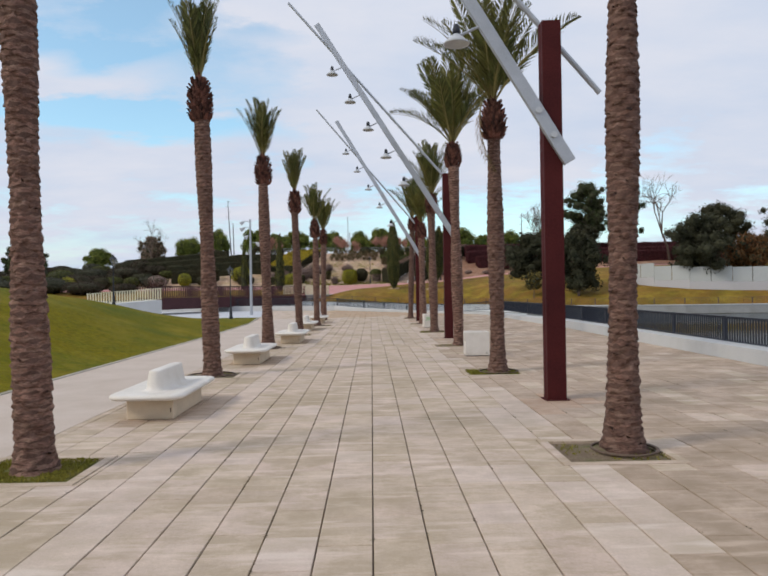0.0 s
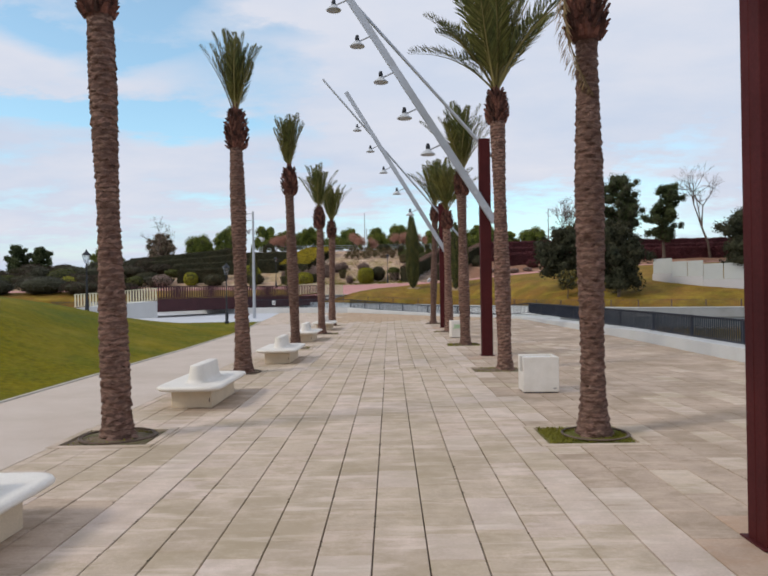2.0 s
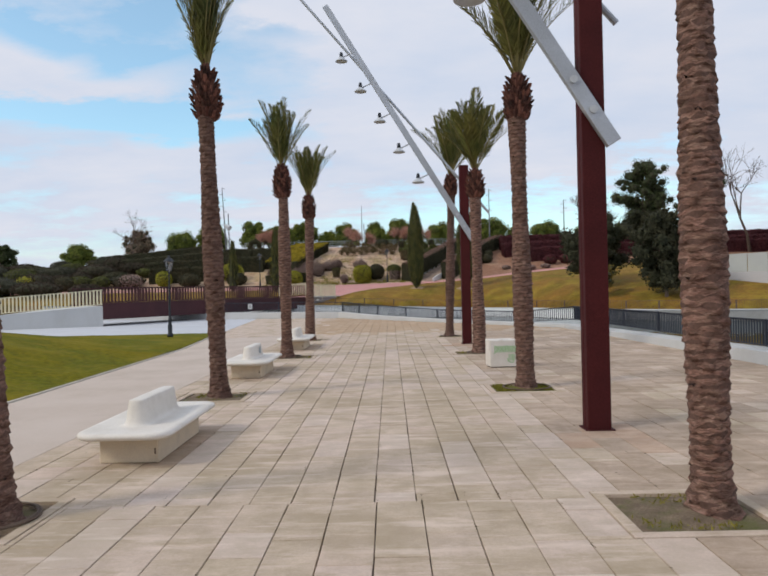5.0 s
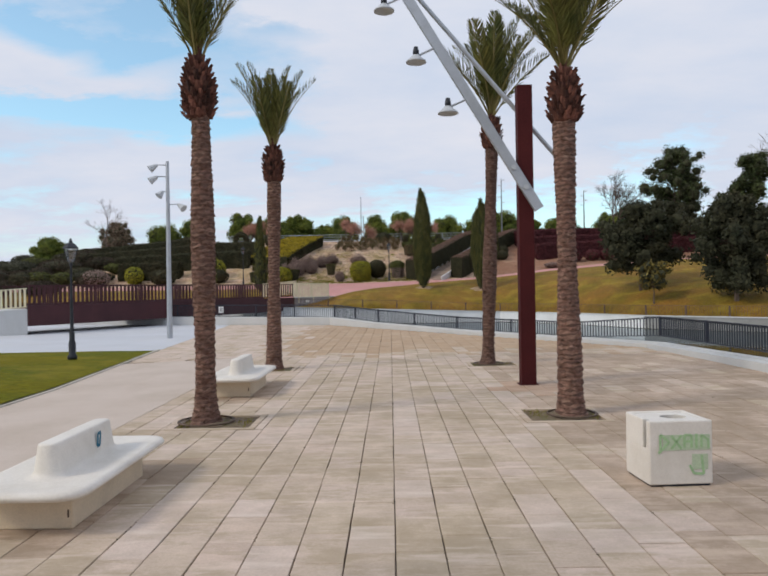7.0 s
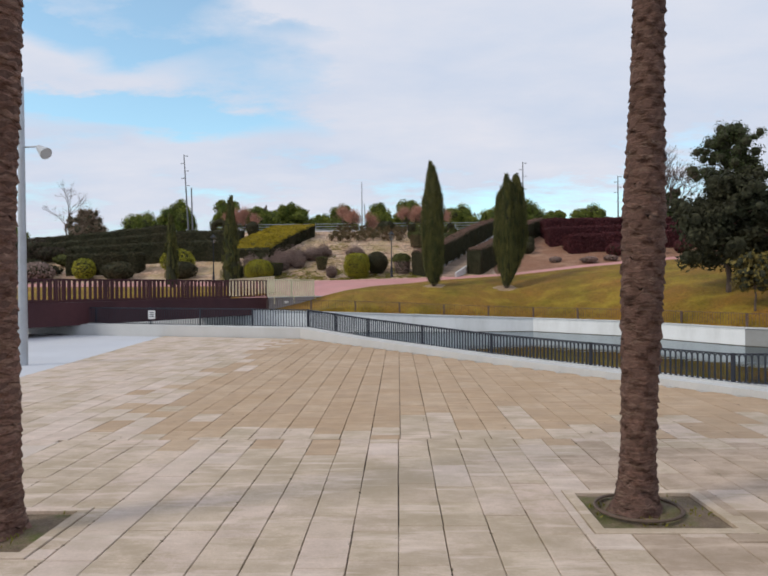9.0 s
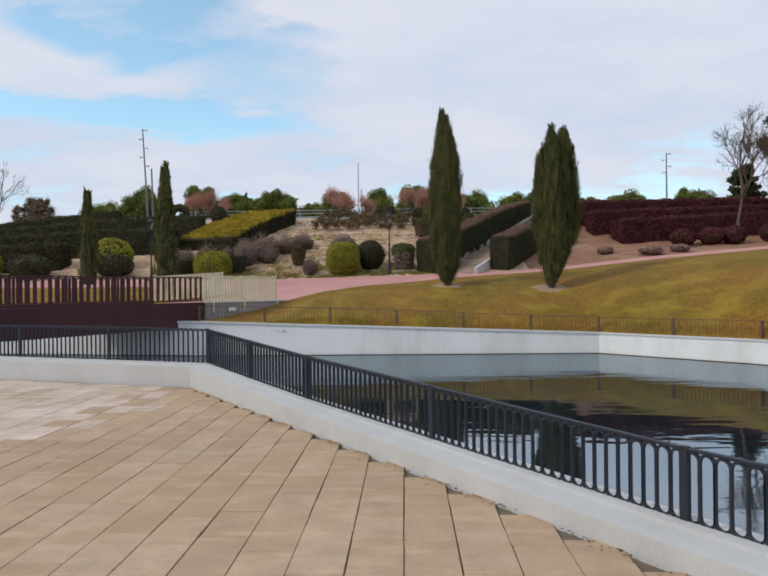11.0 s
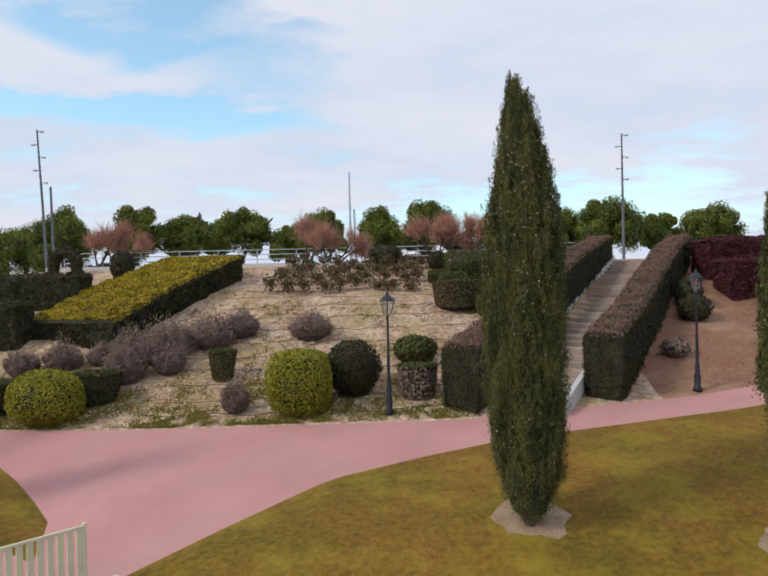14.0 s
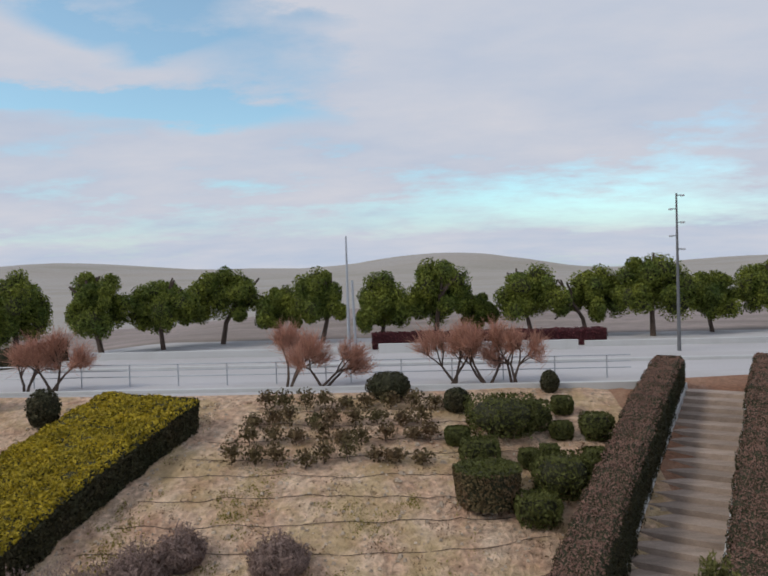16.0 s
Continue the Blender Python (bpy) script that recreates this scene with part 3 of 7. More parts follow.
M["algae"] = material("dark_algae_line", (0.045, 0.042, 0.030), 0.7, 0.4, 1.5, 20, 0.2, color2=(0.10, 0.085, 0.05), stretch=(0.3, 1, 1))
strip_along("trim_waterline", WALL_FAR, 0.001, 0.006, POOL_Z - 0.05, POOL_Z + 0.022, M["algae"], "dark algae line along the pond wall at the water", "stain")
strip_along("trim_pond_coping", WALL_FAR, -0.40, 0.05, lambda x: rim(x) - 0.018, lambda x: rim(x) + 0.035, M["concrete"], "thin concrete coping on the pond wall", "coping")


def build_water():
    mt = bpy.data.materials.new("pond_water")
    mt.use_nodes = True
    nt = mt.node_tree
    b = nt.nodes["Principled BSDF"]
    b.inputs["Base Color"].default_value = (0.008, 0.018, 0.024, 1)
    b.inputs["Roughness"].default_value = 0.03
    b.inputs["IOR"].default_value = 3.05
    b.inputs["Specular Tint"].default_value = (0.84, 0.94, 1.0, 1)
    b.inputs["Specular IOR Level"].default_value = 0.9
    geo, mp = nt.nodes.new("ShaderNodeNewGeometry"), nt.nodes.new("ShaderNodeMapping")
    mp.inputs["Scale"].default_value = (0.35, 1.0, 1.0)
    tx = nt.nodes.new("ShaderNodeTexNoise")
    tx.inputs["Scale"].default_value, tx.inputs["Detail"].default_value = 1.1, 3
    bp = nt.nodes.new("ShaderNodeBump")
    bp.inputs["Strength"].default_value, bp.inputs["Distance"].default_value = 0.16, 0.06
    L = nt.links.new
    L(geo.outputs["Position"], mp.inputs[0]), L(mp.outputs[0], tx.inputs["Vector"])
    L(tx.outputs[0], bp.inputs["Height"]), L(bp.outputs[0], b.inputs["Normal"])
    pts = [(9.2, -10), (8.85, 30), (8.35, 47.6), (2.8, 55.55), (-3.2, 64.0), (-10.2, 66.2), (-18.4, 69.0), (-32, 71), (-32, 79.3), (-16, 77.8), (-7.2, 76.5), (8.1, 76.4), (12, 72.4), (15, 66.4), (20, 61.4), (27, 58.9), (60, 54.9), (60, -10)]
    polygon("water", pts, POOL_Z, mt, "still dark pond water mirroring sky and trees", "water", thick=0.3)


build_water()
XS = np.unique(np.concatenate([np.linspace(-60, -14, 24), np.linspace(-13, 22, 71), np.linspace(23, 90, 30), [-7.2, 8.1]]))
band("ground_grass_bank", 0, 0, 0, y_wall, y_grass, 16, land, M["dry_lawn"], 0.03, "dry yellowish winter lawn sloping up from the pond", "grass", xs=XS)
band("pavement_pink_path", 0, 0, 0, y_grass, y_path, 4, land, M["pink"], 0.0, "pink surfaced path at the foot of the slope", "path", xs=XS)
band("ground_planted_slope", 0, 0, 0, y_path, lambda x: y_path(x) + SLOPE, 40, land, M["soil"], 0.10, "sandy planted slope with drip lines", "slope", xs=XS[XS < 8.1])
band("ground_red_slope", 0, 0, 0, y_path, lambda x: y_path(x) + SLOPE, 40, land, M["soil_red"], 0.10, "reddish bare slope beside the stairs", "slope", xs=XS[XS > 7.9])


def lawn_sheet():
    V, F, n, m_ = [], [], 40, 60
    for j in range(m_ + 1):
        y = -30 + (48.9 + 30) * j / m_
        x1 = lin(y, [(-30, EDGE_X), (30, EDGE_X), (40, -6.9), (49.2, -7.9)]) - 0.05
        for i in range(n + 1):
            x = x1 - (i / n) ** 1.6 * 55
            V.append((x, y, mound(x, y) - 0.03 + 0.02 * noise.noise((x * 0.8, y * 0.8, 0))))
    k = n + 1
    F = [(j * k + i + 1, j * k + i, (j + 1) * k + i, (j + 1) * k + i + 1) for j in range(m_) for i in range(n)]
    tagged(part("ground_lawn", mesh_of("ground_lawn", V, F, [M["lawn"]], smooth=True), None), "smooth green lawn mound beside the promenade", "lawn", kind="structure")


lawn_sheet()
# plateau above the slope: pale road and terraces
band("road_plateau", 0, 0, 0, lambda x: y_path(x) + SLOPE, lambda x: 128.0, 4, lambda x, y: top_z(x), M["road"], 0, "pale concrete road and terraces on top of the slope", "road", xs=XS)
band("ground_plateau", 0, 0, 0, lambda x: 127.99, lambda x: 190.0, 4, lambda x, y: top_z(x) - (y - 128) * 0.012, M["grey_ground"], 0.1, "bare grey-brown ground behind the road", "ground", xs=XS)


# ---- promenade furniture and palms ----
def post_mesh():
    """Box column of two channels, 0.30 x 0.26 m, 6 m high, on a foot plate."""
    bm = bmesh.new()
    add_box(bm, (-0.15, -0.13, 0), (0.15, -0.012, 6.0), 0.006)
    add_box(bm, (-0.145, -0.0119, 0), (0.145, 0.0119, 5.99))
    add_box(bm, (-0.15, 0.012, 0), (0.15, 0.13, 6.0), 0.006)
    add_box(bm, (-0.19, -0.17, 0), (0.19, 0.17, 0.014), 0.003)
    return bm


BEAM_LOW, BEAM_TOP = (0.24, -0.19, 3.74), (-4.58, -0.19, 11.42)
ROD_LOW, ROD_TOP = (0.86, 0.19, 4.93), (-5.68, 0.19, 12.42)


def light_mast(x, y, dz=0.0, dx=0.0, rod_dz=0.0):
    t = thing("light_mast", pose(x, y, 0), "brown-red steel column carrying a slanted galvanised beam with bell lamps", "light mast", "light masts of the promenade")
    part("column", post_mesh(), M["corten"], t, "brown-red steel H-section column")
    bm = bmesh.new()
    add_beam(bm, Vector(BEAM_LOW) + Vector((0, 0, dz)), Vector(BEAM_TOP) + Vector((dx, 0, 0)), 0.09, 0.195, up=(1, 0, 0.66), bevel=0.008)
    beam = part("beam", bm, M["galv"], t, "galvanised flat steel beam")
    bm = bmesh.new()
    add_tube(bm, Vector(ROD_LOW).lerp(Vector(ROD_TOP), 0.065 if dx < 0 else 0.0) + Vector((0, 0, dz + rod_dz)), Vector(ROD_TOP) + Vector((0, 0, dz)), 0.045, seg=10)
    part("rod", bm, M["galv"], t, "thin galvanised tie rod")
    a, b = Vector(BEAM_LOW) + Vector((0, 0, dz)), Vector(BEAM_TOP) + Vector((dx, 0, 0))
    for k in (0.055, 0.105):
        bm = bmesh.new()
        p = a.lerp(b, k)
        add_tube(bm, p + Vector((0, -0.05, 0)), p + Vector((0, -0.075, 0)), 0.05, seg=12)
        part("bolt", bm, M["lamp"], beam)
    V, F = lathe([(0.055, -0.10), (0.07, -0.13), (0.12, -0.17), (0.155, -0.21), (0.22, -0.255), (0.235, -0.28), (0.23, -0.295), (0.20, -0.27), (0.10, -0.21), (0.05, -0.2)], 24)
    bell = mesh_of("shade", V, F, [M["lamp"]], True)
    V, F = lathe([(0.02, 0.06), (0.045, 0.05), (0.05, 0.0), (0.06, -0.01), (0.06, -0.10)], 12)
    cap = mesh_of("cap", V, F, [M["lamp_dark"]], True)
    for k in range(5):
        f = 0.268 + 0.130 * k
        p = a.lerp(b, f)
        end = p + Vector((-0.50, 0, 0.06))
        bm = bmesh.new()
        add_tube(bm, p + Vector((-0.05, 0, 0.12)), end + Vector((0.04, 0, -0.12)), 0.022, seg=8)
        arm = part("lamp_arm", bm, M["galv"], t, "short galvanised lamp arm")
        s = part("shade", bell, None, arm, "grey enamel bell shade")
        s.location, s.scale = end, (0.88, 0.88, 0.88)
        s = part("cap", cap, None, arm, "black lamp cap")
        s.location = end
    return t


MASTS = [(2.96, 11.95), (2.86, 25.9), (2.75, 39.9)]
for x_, y_, dz_, dx_, rod_ in ((2.96, 11.95, 0.0, 0.15, 0.0), (2.86, 25.9, -0.06, -0.05, 0.0), (2.75, 39.9, -0.24, 0.05, -0.28)):
    light_mast(x_, y_, dz_, dx_, rod_)


def trunk_form(height, r, seed):
    """Ringed palm trunk with a flared root foot."""
    R = random.Random(seed)
    prof, z = [], 0.0
    seg = 28
    V, F = [], []
    rows = []
    while z < height:
        rows.append(z)
        z += R.uniform(0.040, 0.064) if len(rows) % 2 else R.uniform(0.012, 0.022)
    rows.append(height)
    ph = [R.uniform(0, 6.28) for _ in range(4)]
    lean = R.uniform(-0.01, 0.01), R.uniform(-0.008, 0.008)
    for i, z in enumerate(rows):
        base = r * (1.0 - 0.10 * z / height) + r * 0.55 * math.exp(-z / 0.16) + 0.02 * math.sin(z * 1.7 + ph[0])
        lip = (0.007 if i % 2 == 0 else -0.007)
        for k in range(seg):
            a = 2 * math.pi * k / seg
            scale_like = 0.006 * math.sin(a * 5 + (i // 2) * 2.6 + ph[1]) + 0.005 * math.sin(a * 8 - (i // 2) * 1.7 + ph[2])
            rr = base + lip * (1 + 0.5 * math.sin(a * 6 + (i // 2) * 2.6 + ph[1])) + scale_like + R.uniform(-0.005, 0.005)
            V.append((rr * math.cos(a) + lean[0] * z, rr * math.sin(a) + lean[1] * z, z + R.uniform(-0.009, 0.009) + 0.015 * math.sin(a * 3 + (i // 2) * 2.1) + 0.010 * math.sin(a * 5 - (i // 2) * 2.3 + ph[3]) + 0.005 * math.sin(a * 9 + i * 1.3)))
    for i in range(len(rows) - 1):
        for k in range(seg):
            k2 = (k + 1) % seg
            F.append((i * seg + k, i * seg + k2, (i + 1) * seg + k2, (i + 1) * seg + k))
    F.append(tuple((len(rows) - 1) * seg + k for k in range(seg)))
    return V, F


def boss_form(r, h, seed, fat=1.4):
    """Swelling of cut leaf bases under the crown: overlapping wedge stubs."""
    R = random.Random(seed)
    V, F = [], []
    prof = [(r * 0.92, 0), (r * 1.06, h * 0.08), (r * fat * 0.93, h * 0.3), (r * fat, h * 0.5), (r * fat * 0.86, h * 0.74), (r * 0.78, h * 1.0), (r * 0.5, h * 1.25), (r * 0.3, h * 1.45)]
    v, f = lathe(prof, 14, 0.05)
    V += v
    F += f
    rows = 10
    for j in range(rows):
        zz = h * (0.06 + 1.15 * j / rows)
        rad = np.interp(zz, [p[1] for p in prof], [p[0] for p in prof])
        for k in range(13):
            a = 2 * math.pi * (k + 0.5 * (j % 2)) / 13 + R.uniform(-0.1, 0.1)
            c, s = math.cos(a), math.sin(a)
            w, ln = 0.044 * R.uniform(0.8, 1.2), 0.10 * R.uniform(0.7, 1.3)
            tip = 0.065 * R.uniform(0.5, 1.4)
            base_ = np.array((c * rad, s * rad, zz))
            out, tan, up = np.array((c, s, 0)), np.array((-s, c, 0)), np.array((0, 0, 1.0))
            q = [base_ - tan * w, base_ + tan * w, base_ + tan * w * 0.6 + up * ln + out * tip, base_ - tan * w * 0.6 + up * ln + out * tip,
                 base_ + out * 0.03 - up * 0.02, base_ + up * ln * 0.95 + out * (tip + 0.035)]
            o = len(V)
            V += [tuple(p) for p in q]
            F += [(o, o + 4, o + 5, o + 3), (o + 4, o + 1, o + 2, o + 5), (o + 3, o + 5, o + 2), (o, o + 1, o + 4)]
    return V, F


def frond_mesh(length, droop, seed, dead=False):
    """One feather leaf along +x, rising in z; stalk and leaflets."""
    R = np.random.default_rng(seed)
    n = 22
    t = np.linspace(0, 1, n)
    X = length * t * (1 - 0.10 * droop * t)
    Z = -droop * length * 0.55 * t ** 2.2
    stalk = []
    for i in range(n - 1):
        w0, w1 = 0.022 * (1 - 0.85 * t[i]), 0.022 * (1 - 0.85 * t[i + 1])
        stalk.append([(X[i], -w0, Z[i]), (X[i + 1], -w1, Z[i + 1]), (X[i + 1], w1, Z[i + 1]), (X[i], w0, Z[i])])
        stalk.append([(X[i], -w0, Z[i]), (X[i + 1], -w1, Z[i + 1]), (X[i + 1], 0, Z[i + 1] - w1 * 1.3), (X[i], 0, Z[i] - w0 * 1.3)])
    leaf = []
    m_ = 46
    for s in np.linspace(0.16, 1.0, m_):
        x0, z0 = np.interp(s, t, X), np.interp(s, t, Z)
        ln = 0.36 * (math.sin(math.pi * min(1, 0.15 + s * 0.85)) ** 0.6 * 0.85 + 0.15) * (0.75 if dead else 1)
        for side in (-1, 1):
            fw = R.uniform(0.75, 1.0)
            d = np.array((fw, side * R.uniform(0.55, 0.8), R.uniform(0.1, 0.5) - 0.25 * droop))
            d /= np.linalg.norm(d)
            p = np.array((x0, 0, z0))
            mid, tip = p + d * ln * 0.55, p + d * ln + np.array((0, 0, -0.10 * ln * R.uniform(0.3, 2)))
            w = np.cross(d, (0, 0, 1.0))
            w = w / np.linalg.norm(w) * 0.013
            leaf.append([p, mid + w, tip, mid - w])
    V = np.array(stalk + leaf)
    return quads_mesh("frond", V, [M["frond_stalk"], M["dead_frond"] if dead else M["frond"]], [0] * len(stalk) + [1] * len(leaf))


FRONDS = [frond_mesh(1.55, d, 40 + i) for i, d in enumerate((0.15, 0.3, 0.5, 0.75, 1.05, 0.22, 0.4, 0.9))]
DEAD = frond_mesh(1.5, 0.7, 77, True)


def palm_tree(x, y, z_boss, spread, crown_h, seed, r=0.19, lean=0.0, label_end="tied-up crown"):
    """spread 0: leaves gathered upright like a brush; 1: open crown."""
    R = random.Random(seed)
    t = thing("palm_tree", pose(x, y, -0.02, 0, -lean, 0) @ pose(0, 0, 0, 0, 0, R.uniform(0, 360)), "date palm with ringed brown trunk and " + label_end, "palm tree", "palms along the promenade")
    h = z_boss + 0.02
    V, F = trunk_form(h - 0.4, r, seed)
    me = mesh_of("trunk", V, F, [M["bark"], M["bark_gap"]], True)
    # every other row of faces takes the darker gap colour
    for i, p_ in enumerate(me.polygons):
        p_.material_index = 1 if (i // 28) % 2 else 0
    part("trunk", me, None, t, "rough ringed brown trunk")
    V, F = boss_form(r, 0.66 if spread > 0.3 else 0.76, seed + 1, 1.46 if spread > 0.6 else 1.25)
    b = part("collar", mesh_of("collar", V, F, [M["boss"]]), None, t, "swollen reddish-brown collar of cut leaf bases")
    b.location = (0, 0, h - 0.45)
    n = 30 if spread > 0.3 else 24
    for k in range(n):
        q = (k + 0.5) / n
        yaw = k * 137.5 + R.uniform(-12, 12)
        # inclination of the leaf's start above the level
        inc = 87 - (9 + 46 * spread) * q ** 1.1 + R.uniform(-4, 4)
        me = FRONDS[[0, 5, 1, 6, 2, 3, 7, 4][min(7, int(q * 8 * (0.35 + 0.65 * spread)))]]
        f = part("frond", me, None, t)
        s = crown_h / 1.55 * R.uniform(0.82, 1.12) * (0.9 if q < 0.15 else 1)
        f.matrix_basis = pose(0, 0, h + 0.42 - 0.12 * q) @ pose(0, 0, 0, 0, 0, yaw) @ pose(0, 0, 0, 0, -inc, 0) @ pose(0.03, 0, 0, R.uniform(-40, 40), 0, 0) @ Matrix.Diagonal((s, s * (0.75 + 0.25 * spread), s, 1))
    return t


# x, y, height of the collar, openness of the crown, leaf length, lean in degrees
PALMS = [
    (2.76, 8.5, 6.1, 0.5, 2.0, -0.9), (2.73, 15.6, 5.4, 0.55, 2.1, 0.2), (2.80, 22.6, 6.05, 0.52, 2.65, 1.0), (2.67, 29.6, 5.4, 0.32, 2.0, 0.4), (2.74, 36.6, 4.9, 0.42, 2.0, 0.3), (2.48, 43.6, 5.95, 0.35, 2.3, -1.7),
    (-3.38, 8.15, 6.0, 0.15, 1.8, 1.7), (-3.38, 15.85, 5.9, 0.03, 1.75, 1.8), (-3.22, 22.7, 5.6, 0.03, 1.75, 0.9), (-2.92, 29.25, 5.45, 0.04, 1.65, 1.3), (-2.79, 36.4, 5.0, 0.20, 1.8, 0.5), (-2.92, 43.1, 5.1, 0.22, 2.0, -0.6)]
for i, (x_, y_, zb, sp, ch, le) in enumerate(PALMS):
    palm_tree(x_, y_, zb, sp, ch, 100 + i, r=0.166, lean=le, label_end="open drooping crown" if sp > 0.55 else "narrow upright crown")


def bench_thing(x, y, rot=0.0):
    t = thing("stone_bench", pose(x, y, 0, 0, 0, rot), "white cast stone bench with upright fin on cream plinth", "bench", "benches along the promenade")
    bm = bmesh.new()
    add_box(bm, (-0.33, -0.80, 0), (0.33, 0.80, 0.27), 0.01)
    part("plinth", bm, M["plinth"], t, "cream stone plinth")
    # slab: rounded rectangle with a soft edge
    V, F = [], []
    def ring(hx, hy, rc, z, n=6):
        out = []
        for cx, cy, a0 in ((hx - rc, hy - rc, 0), (-hx + rc, hy - rc, 90), (-hx + rc, -hy + rc, 180), (hx - rc, -hy + rc, 270)):
            for k in range(n + 1):
                a = radians(a0 + 90 * k / n)
                out.append((cx + rc * math.cos(a), cy + rc * math.sin(a), z))
        return out
    rings = [ring(0.34, 0.86, 0.1, 0.27), ring(0.49, 1.07, 0.2, 0.305), ring(0.525, 1.105, 0.24, 0.328), ring(0.53, 1.11, 0.24, 0.348), ring(0.515, 1.095, 0.23, 0.374), ring(0.46, 1.04, 0.19, 0.384), ring(0.38, 0.96, 0.16, 0.376), ring(0.2, 0.7, 0.1, 0.374)]
    n = len(rings[0])
    for r_ in rings:
        V += r_
    for i in range(len(rings) - 1):
        for k in range(n):
            k2 = (k + 1) % n
            F.append((i * n + k, i * n + k2, (i + 1) * n + k2, (i + 1) * n + k))
    F += [tuple(range(n))[::-1], tuple((len(rings) - 1) * n + k for k in range(n))]
    part("slab", mesh_of("slab", V, F, [M["cast"]], True), None, t, "white rounded seat slab")
    # back fin: upright ridge with slanting ends and a flat top, flowing out of the slab
    V, F = [], []
    fin = [ring(0.20, 0.72, 0.19, 0.374), ring(0.165, 0.675, 0.155, 0.379), ring(0.142, 0.648, 0.132, 0.395), ring(0.128, 0.632, 0.115, 0.43), ring(0.115, 0.622, 0.10, 0.50),
           ring(0.098, 0.61, 0.085, 0.60), ring(0.090, 0.604, 0.078, 0.65), ring(0.082, 0.596, 0.07, 0.663), ring(0.062, 0.576, 0.05, 0.667)]
    for r_ in fin:
        V += r_
    for i in range(len(fin) - 1):
        for k in range(n):
            k2 = (k + 1) % n
            F.append((i * n + k, i * n + k2, (i + 1) * n + k2, (i + 1) * n + k))
    F.append(tuple((len(fin) - 1) * n + k for k in range(n)))
    part("backrest", mesh_of("backrest", V, F, [M["cast"]], True), None, t, "smooth upright back fin with flat top")
    bm = bmesh.new()
    add_box(bm, (0.285, -0.804, 0.10), (0.30, -0.7995, 0.165))
    part("fixing_slot", bm, M["pipe"], t, "small dark slot in the plinth")
    return t


BENCHES = [(-3.10, 11.65), (-3.05, 18.8), (-2.75, 25.35), (-3.0, 32.65), (-2.95, 39.6)]
bench0 = bench_thing(-3.10, 11.65)
for x_, y_ in BENCHES[1:]:
    copy_thing(bench0, pose(x_, y_, 0))


def bin_thing(x, y, rot, graffiti):
    """Cast box with a tall slot in one side wall, a recessed foot and an inset lid."""
    t = thing("litter_bin", pose(x, y, 0, 0, 0, rot), "cream concrete litter bin with slotted side" + (" and green scrawl" if graffiti else ""), "litter bin")
    w, d, h, th = 0.315, 0.28, 0.64, 0.055
    bm = bmesh.new()
    add_box(bm, (-w, -d, 0.02), (w, -d + th, h), 0.014, 2)
    add_box(bm, (-w + 0.002, d - th, 0.02), (w - 0.002, d, h), 0.014, 2)
    add_box(bm, (w - th, -d + th - 0.02, 0.021), (w - 0.001, d - th + 0.02, h - 0.002), 0.012, 2)
    cut0, cut1 = (-d + th + 0.01, d * 0.30) if not graffiti else (-d + th + 0.02, -d + th + 0.10)
    add_box(bm, (-w + 0.001, -d + th - 0.02, 0.021), (-w + th, d - th + 0.02, 0.36), 0.006)
    add_box(bm, (-w + 0.001, cut1, 0.355), (-w + th, d - th + 0.02, h - 0.002), 0.010, 2)
    add_box(bm, (-w + 0.0015, -d + th - 0.02, 0.355), (-w + th, cut0, h - 0.002), 0.004)
    part("body", bm, M["cast"], t)
    bm = bmesh.new()
    add_box(bm, (-w + 0.02, -d + 0.02, 0), (w - 0.02, d - 0.02, 0.0195))
    part("foot", bm, M["lamp_dark"], t, "recessed dark foot")
    # inset lid: a ring round a hole for one bin, a plain tray with a dark slit for the other
    V, F, n = [], [], 24
    ix, iy, zl, r = w - th - 0.004, d - th - 0.004, h - (0.012 if graffiti else 0.035), 0.13
    for k in range(n):
        a = 2 * math.pi * (k + 0.5) / n
        c, s_ = math.cos(a), math.sin(a)
        m_ = max(abs(c) / ix, abs(s_) / iy)
        V += [(c / m_ + 0, s_ / m_, zl), (c * r + 0.06, s_ * r * 0.8, zl), (c * r + 0.06, s_ * r * 0.8, zl - 0.05)]
    for k in range(n):
        k2 = (k + 1) % n
        F += [(k * 3, k2 * 3, k2 * 3 + 1, k * 3 + 1), (k * 3 + 1, k2 * 3 + 1, k2 * 3 + 2, k * 3 + 2)]
    if not graffiti:
        F.append(tuple(k * 3 + 2 for k in range(n)))
    part("lid", mesh_of("lid", V, F, [M["sign_white"] if not graffiti else M["cast"]]), None, t, "pale inset lid")
    bm = bmesh.new()
    add_box(bm, (-w + th + 0.012, -d + th + 0.012, 0.05), (w - th - 0.012, d - th - 0.012, h - 0.12), 0.02)
    part("liner", bm, M["lamp_dark"], t, "dark liner")
    if not graffiti:
        for k in range(3):
            bm = bmesh.new()
            add_box(bm, (w - 0.10 + 0.018 * k, -d - 0.002, 0.075), (w - 0.088 + 0.018 * k, -d + 0.001, 0.095))
            part("maker_mark", bm, M["lamp_dark"], t, "tiny dark maker's mark")
    return t


bin_thing(2.84, 19.3, -2, False)
bin_thing(2.79, 33.1, 4, True)


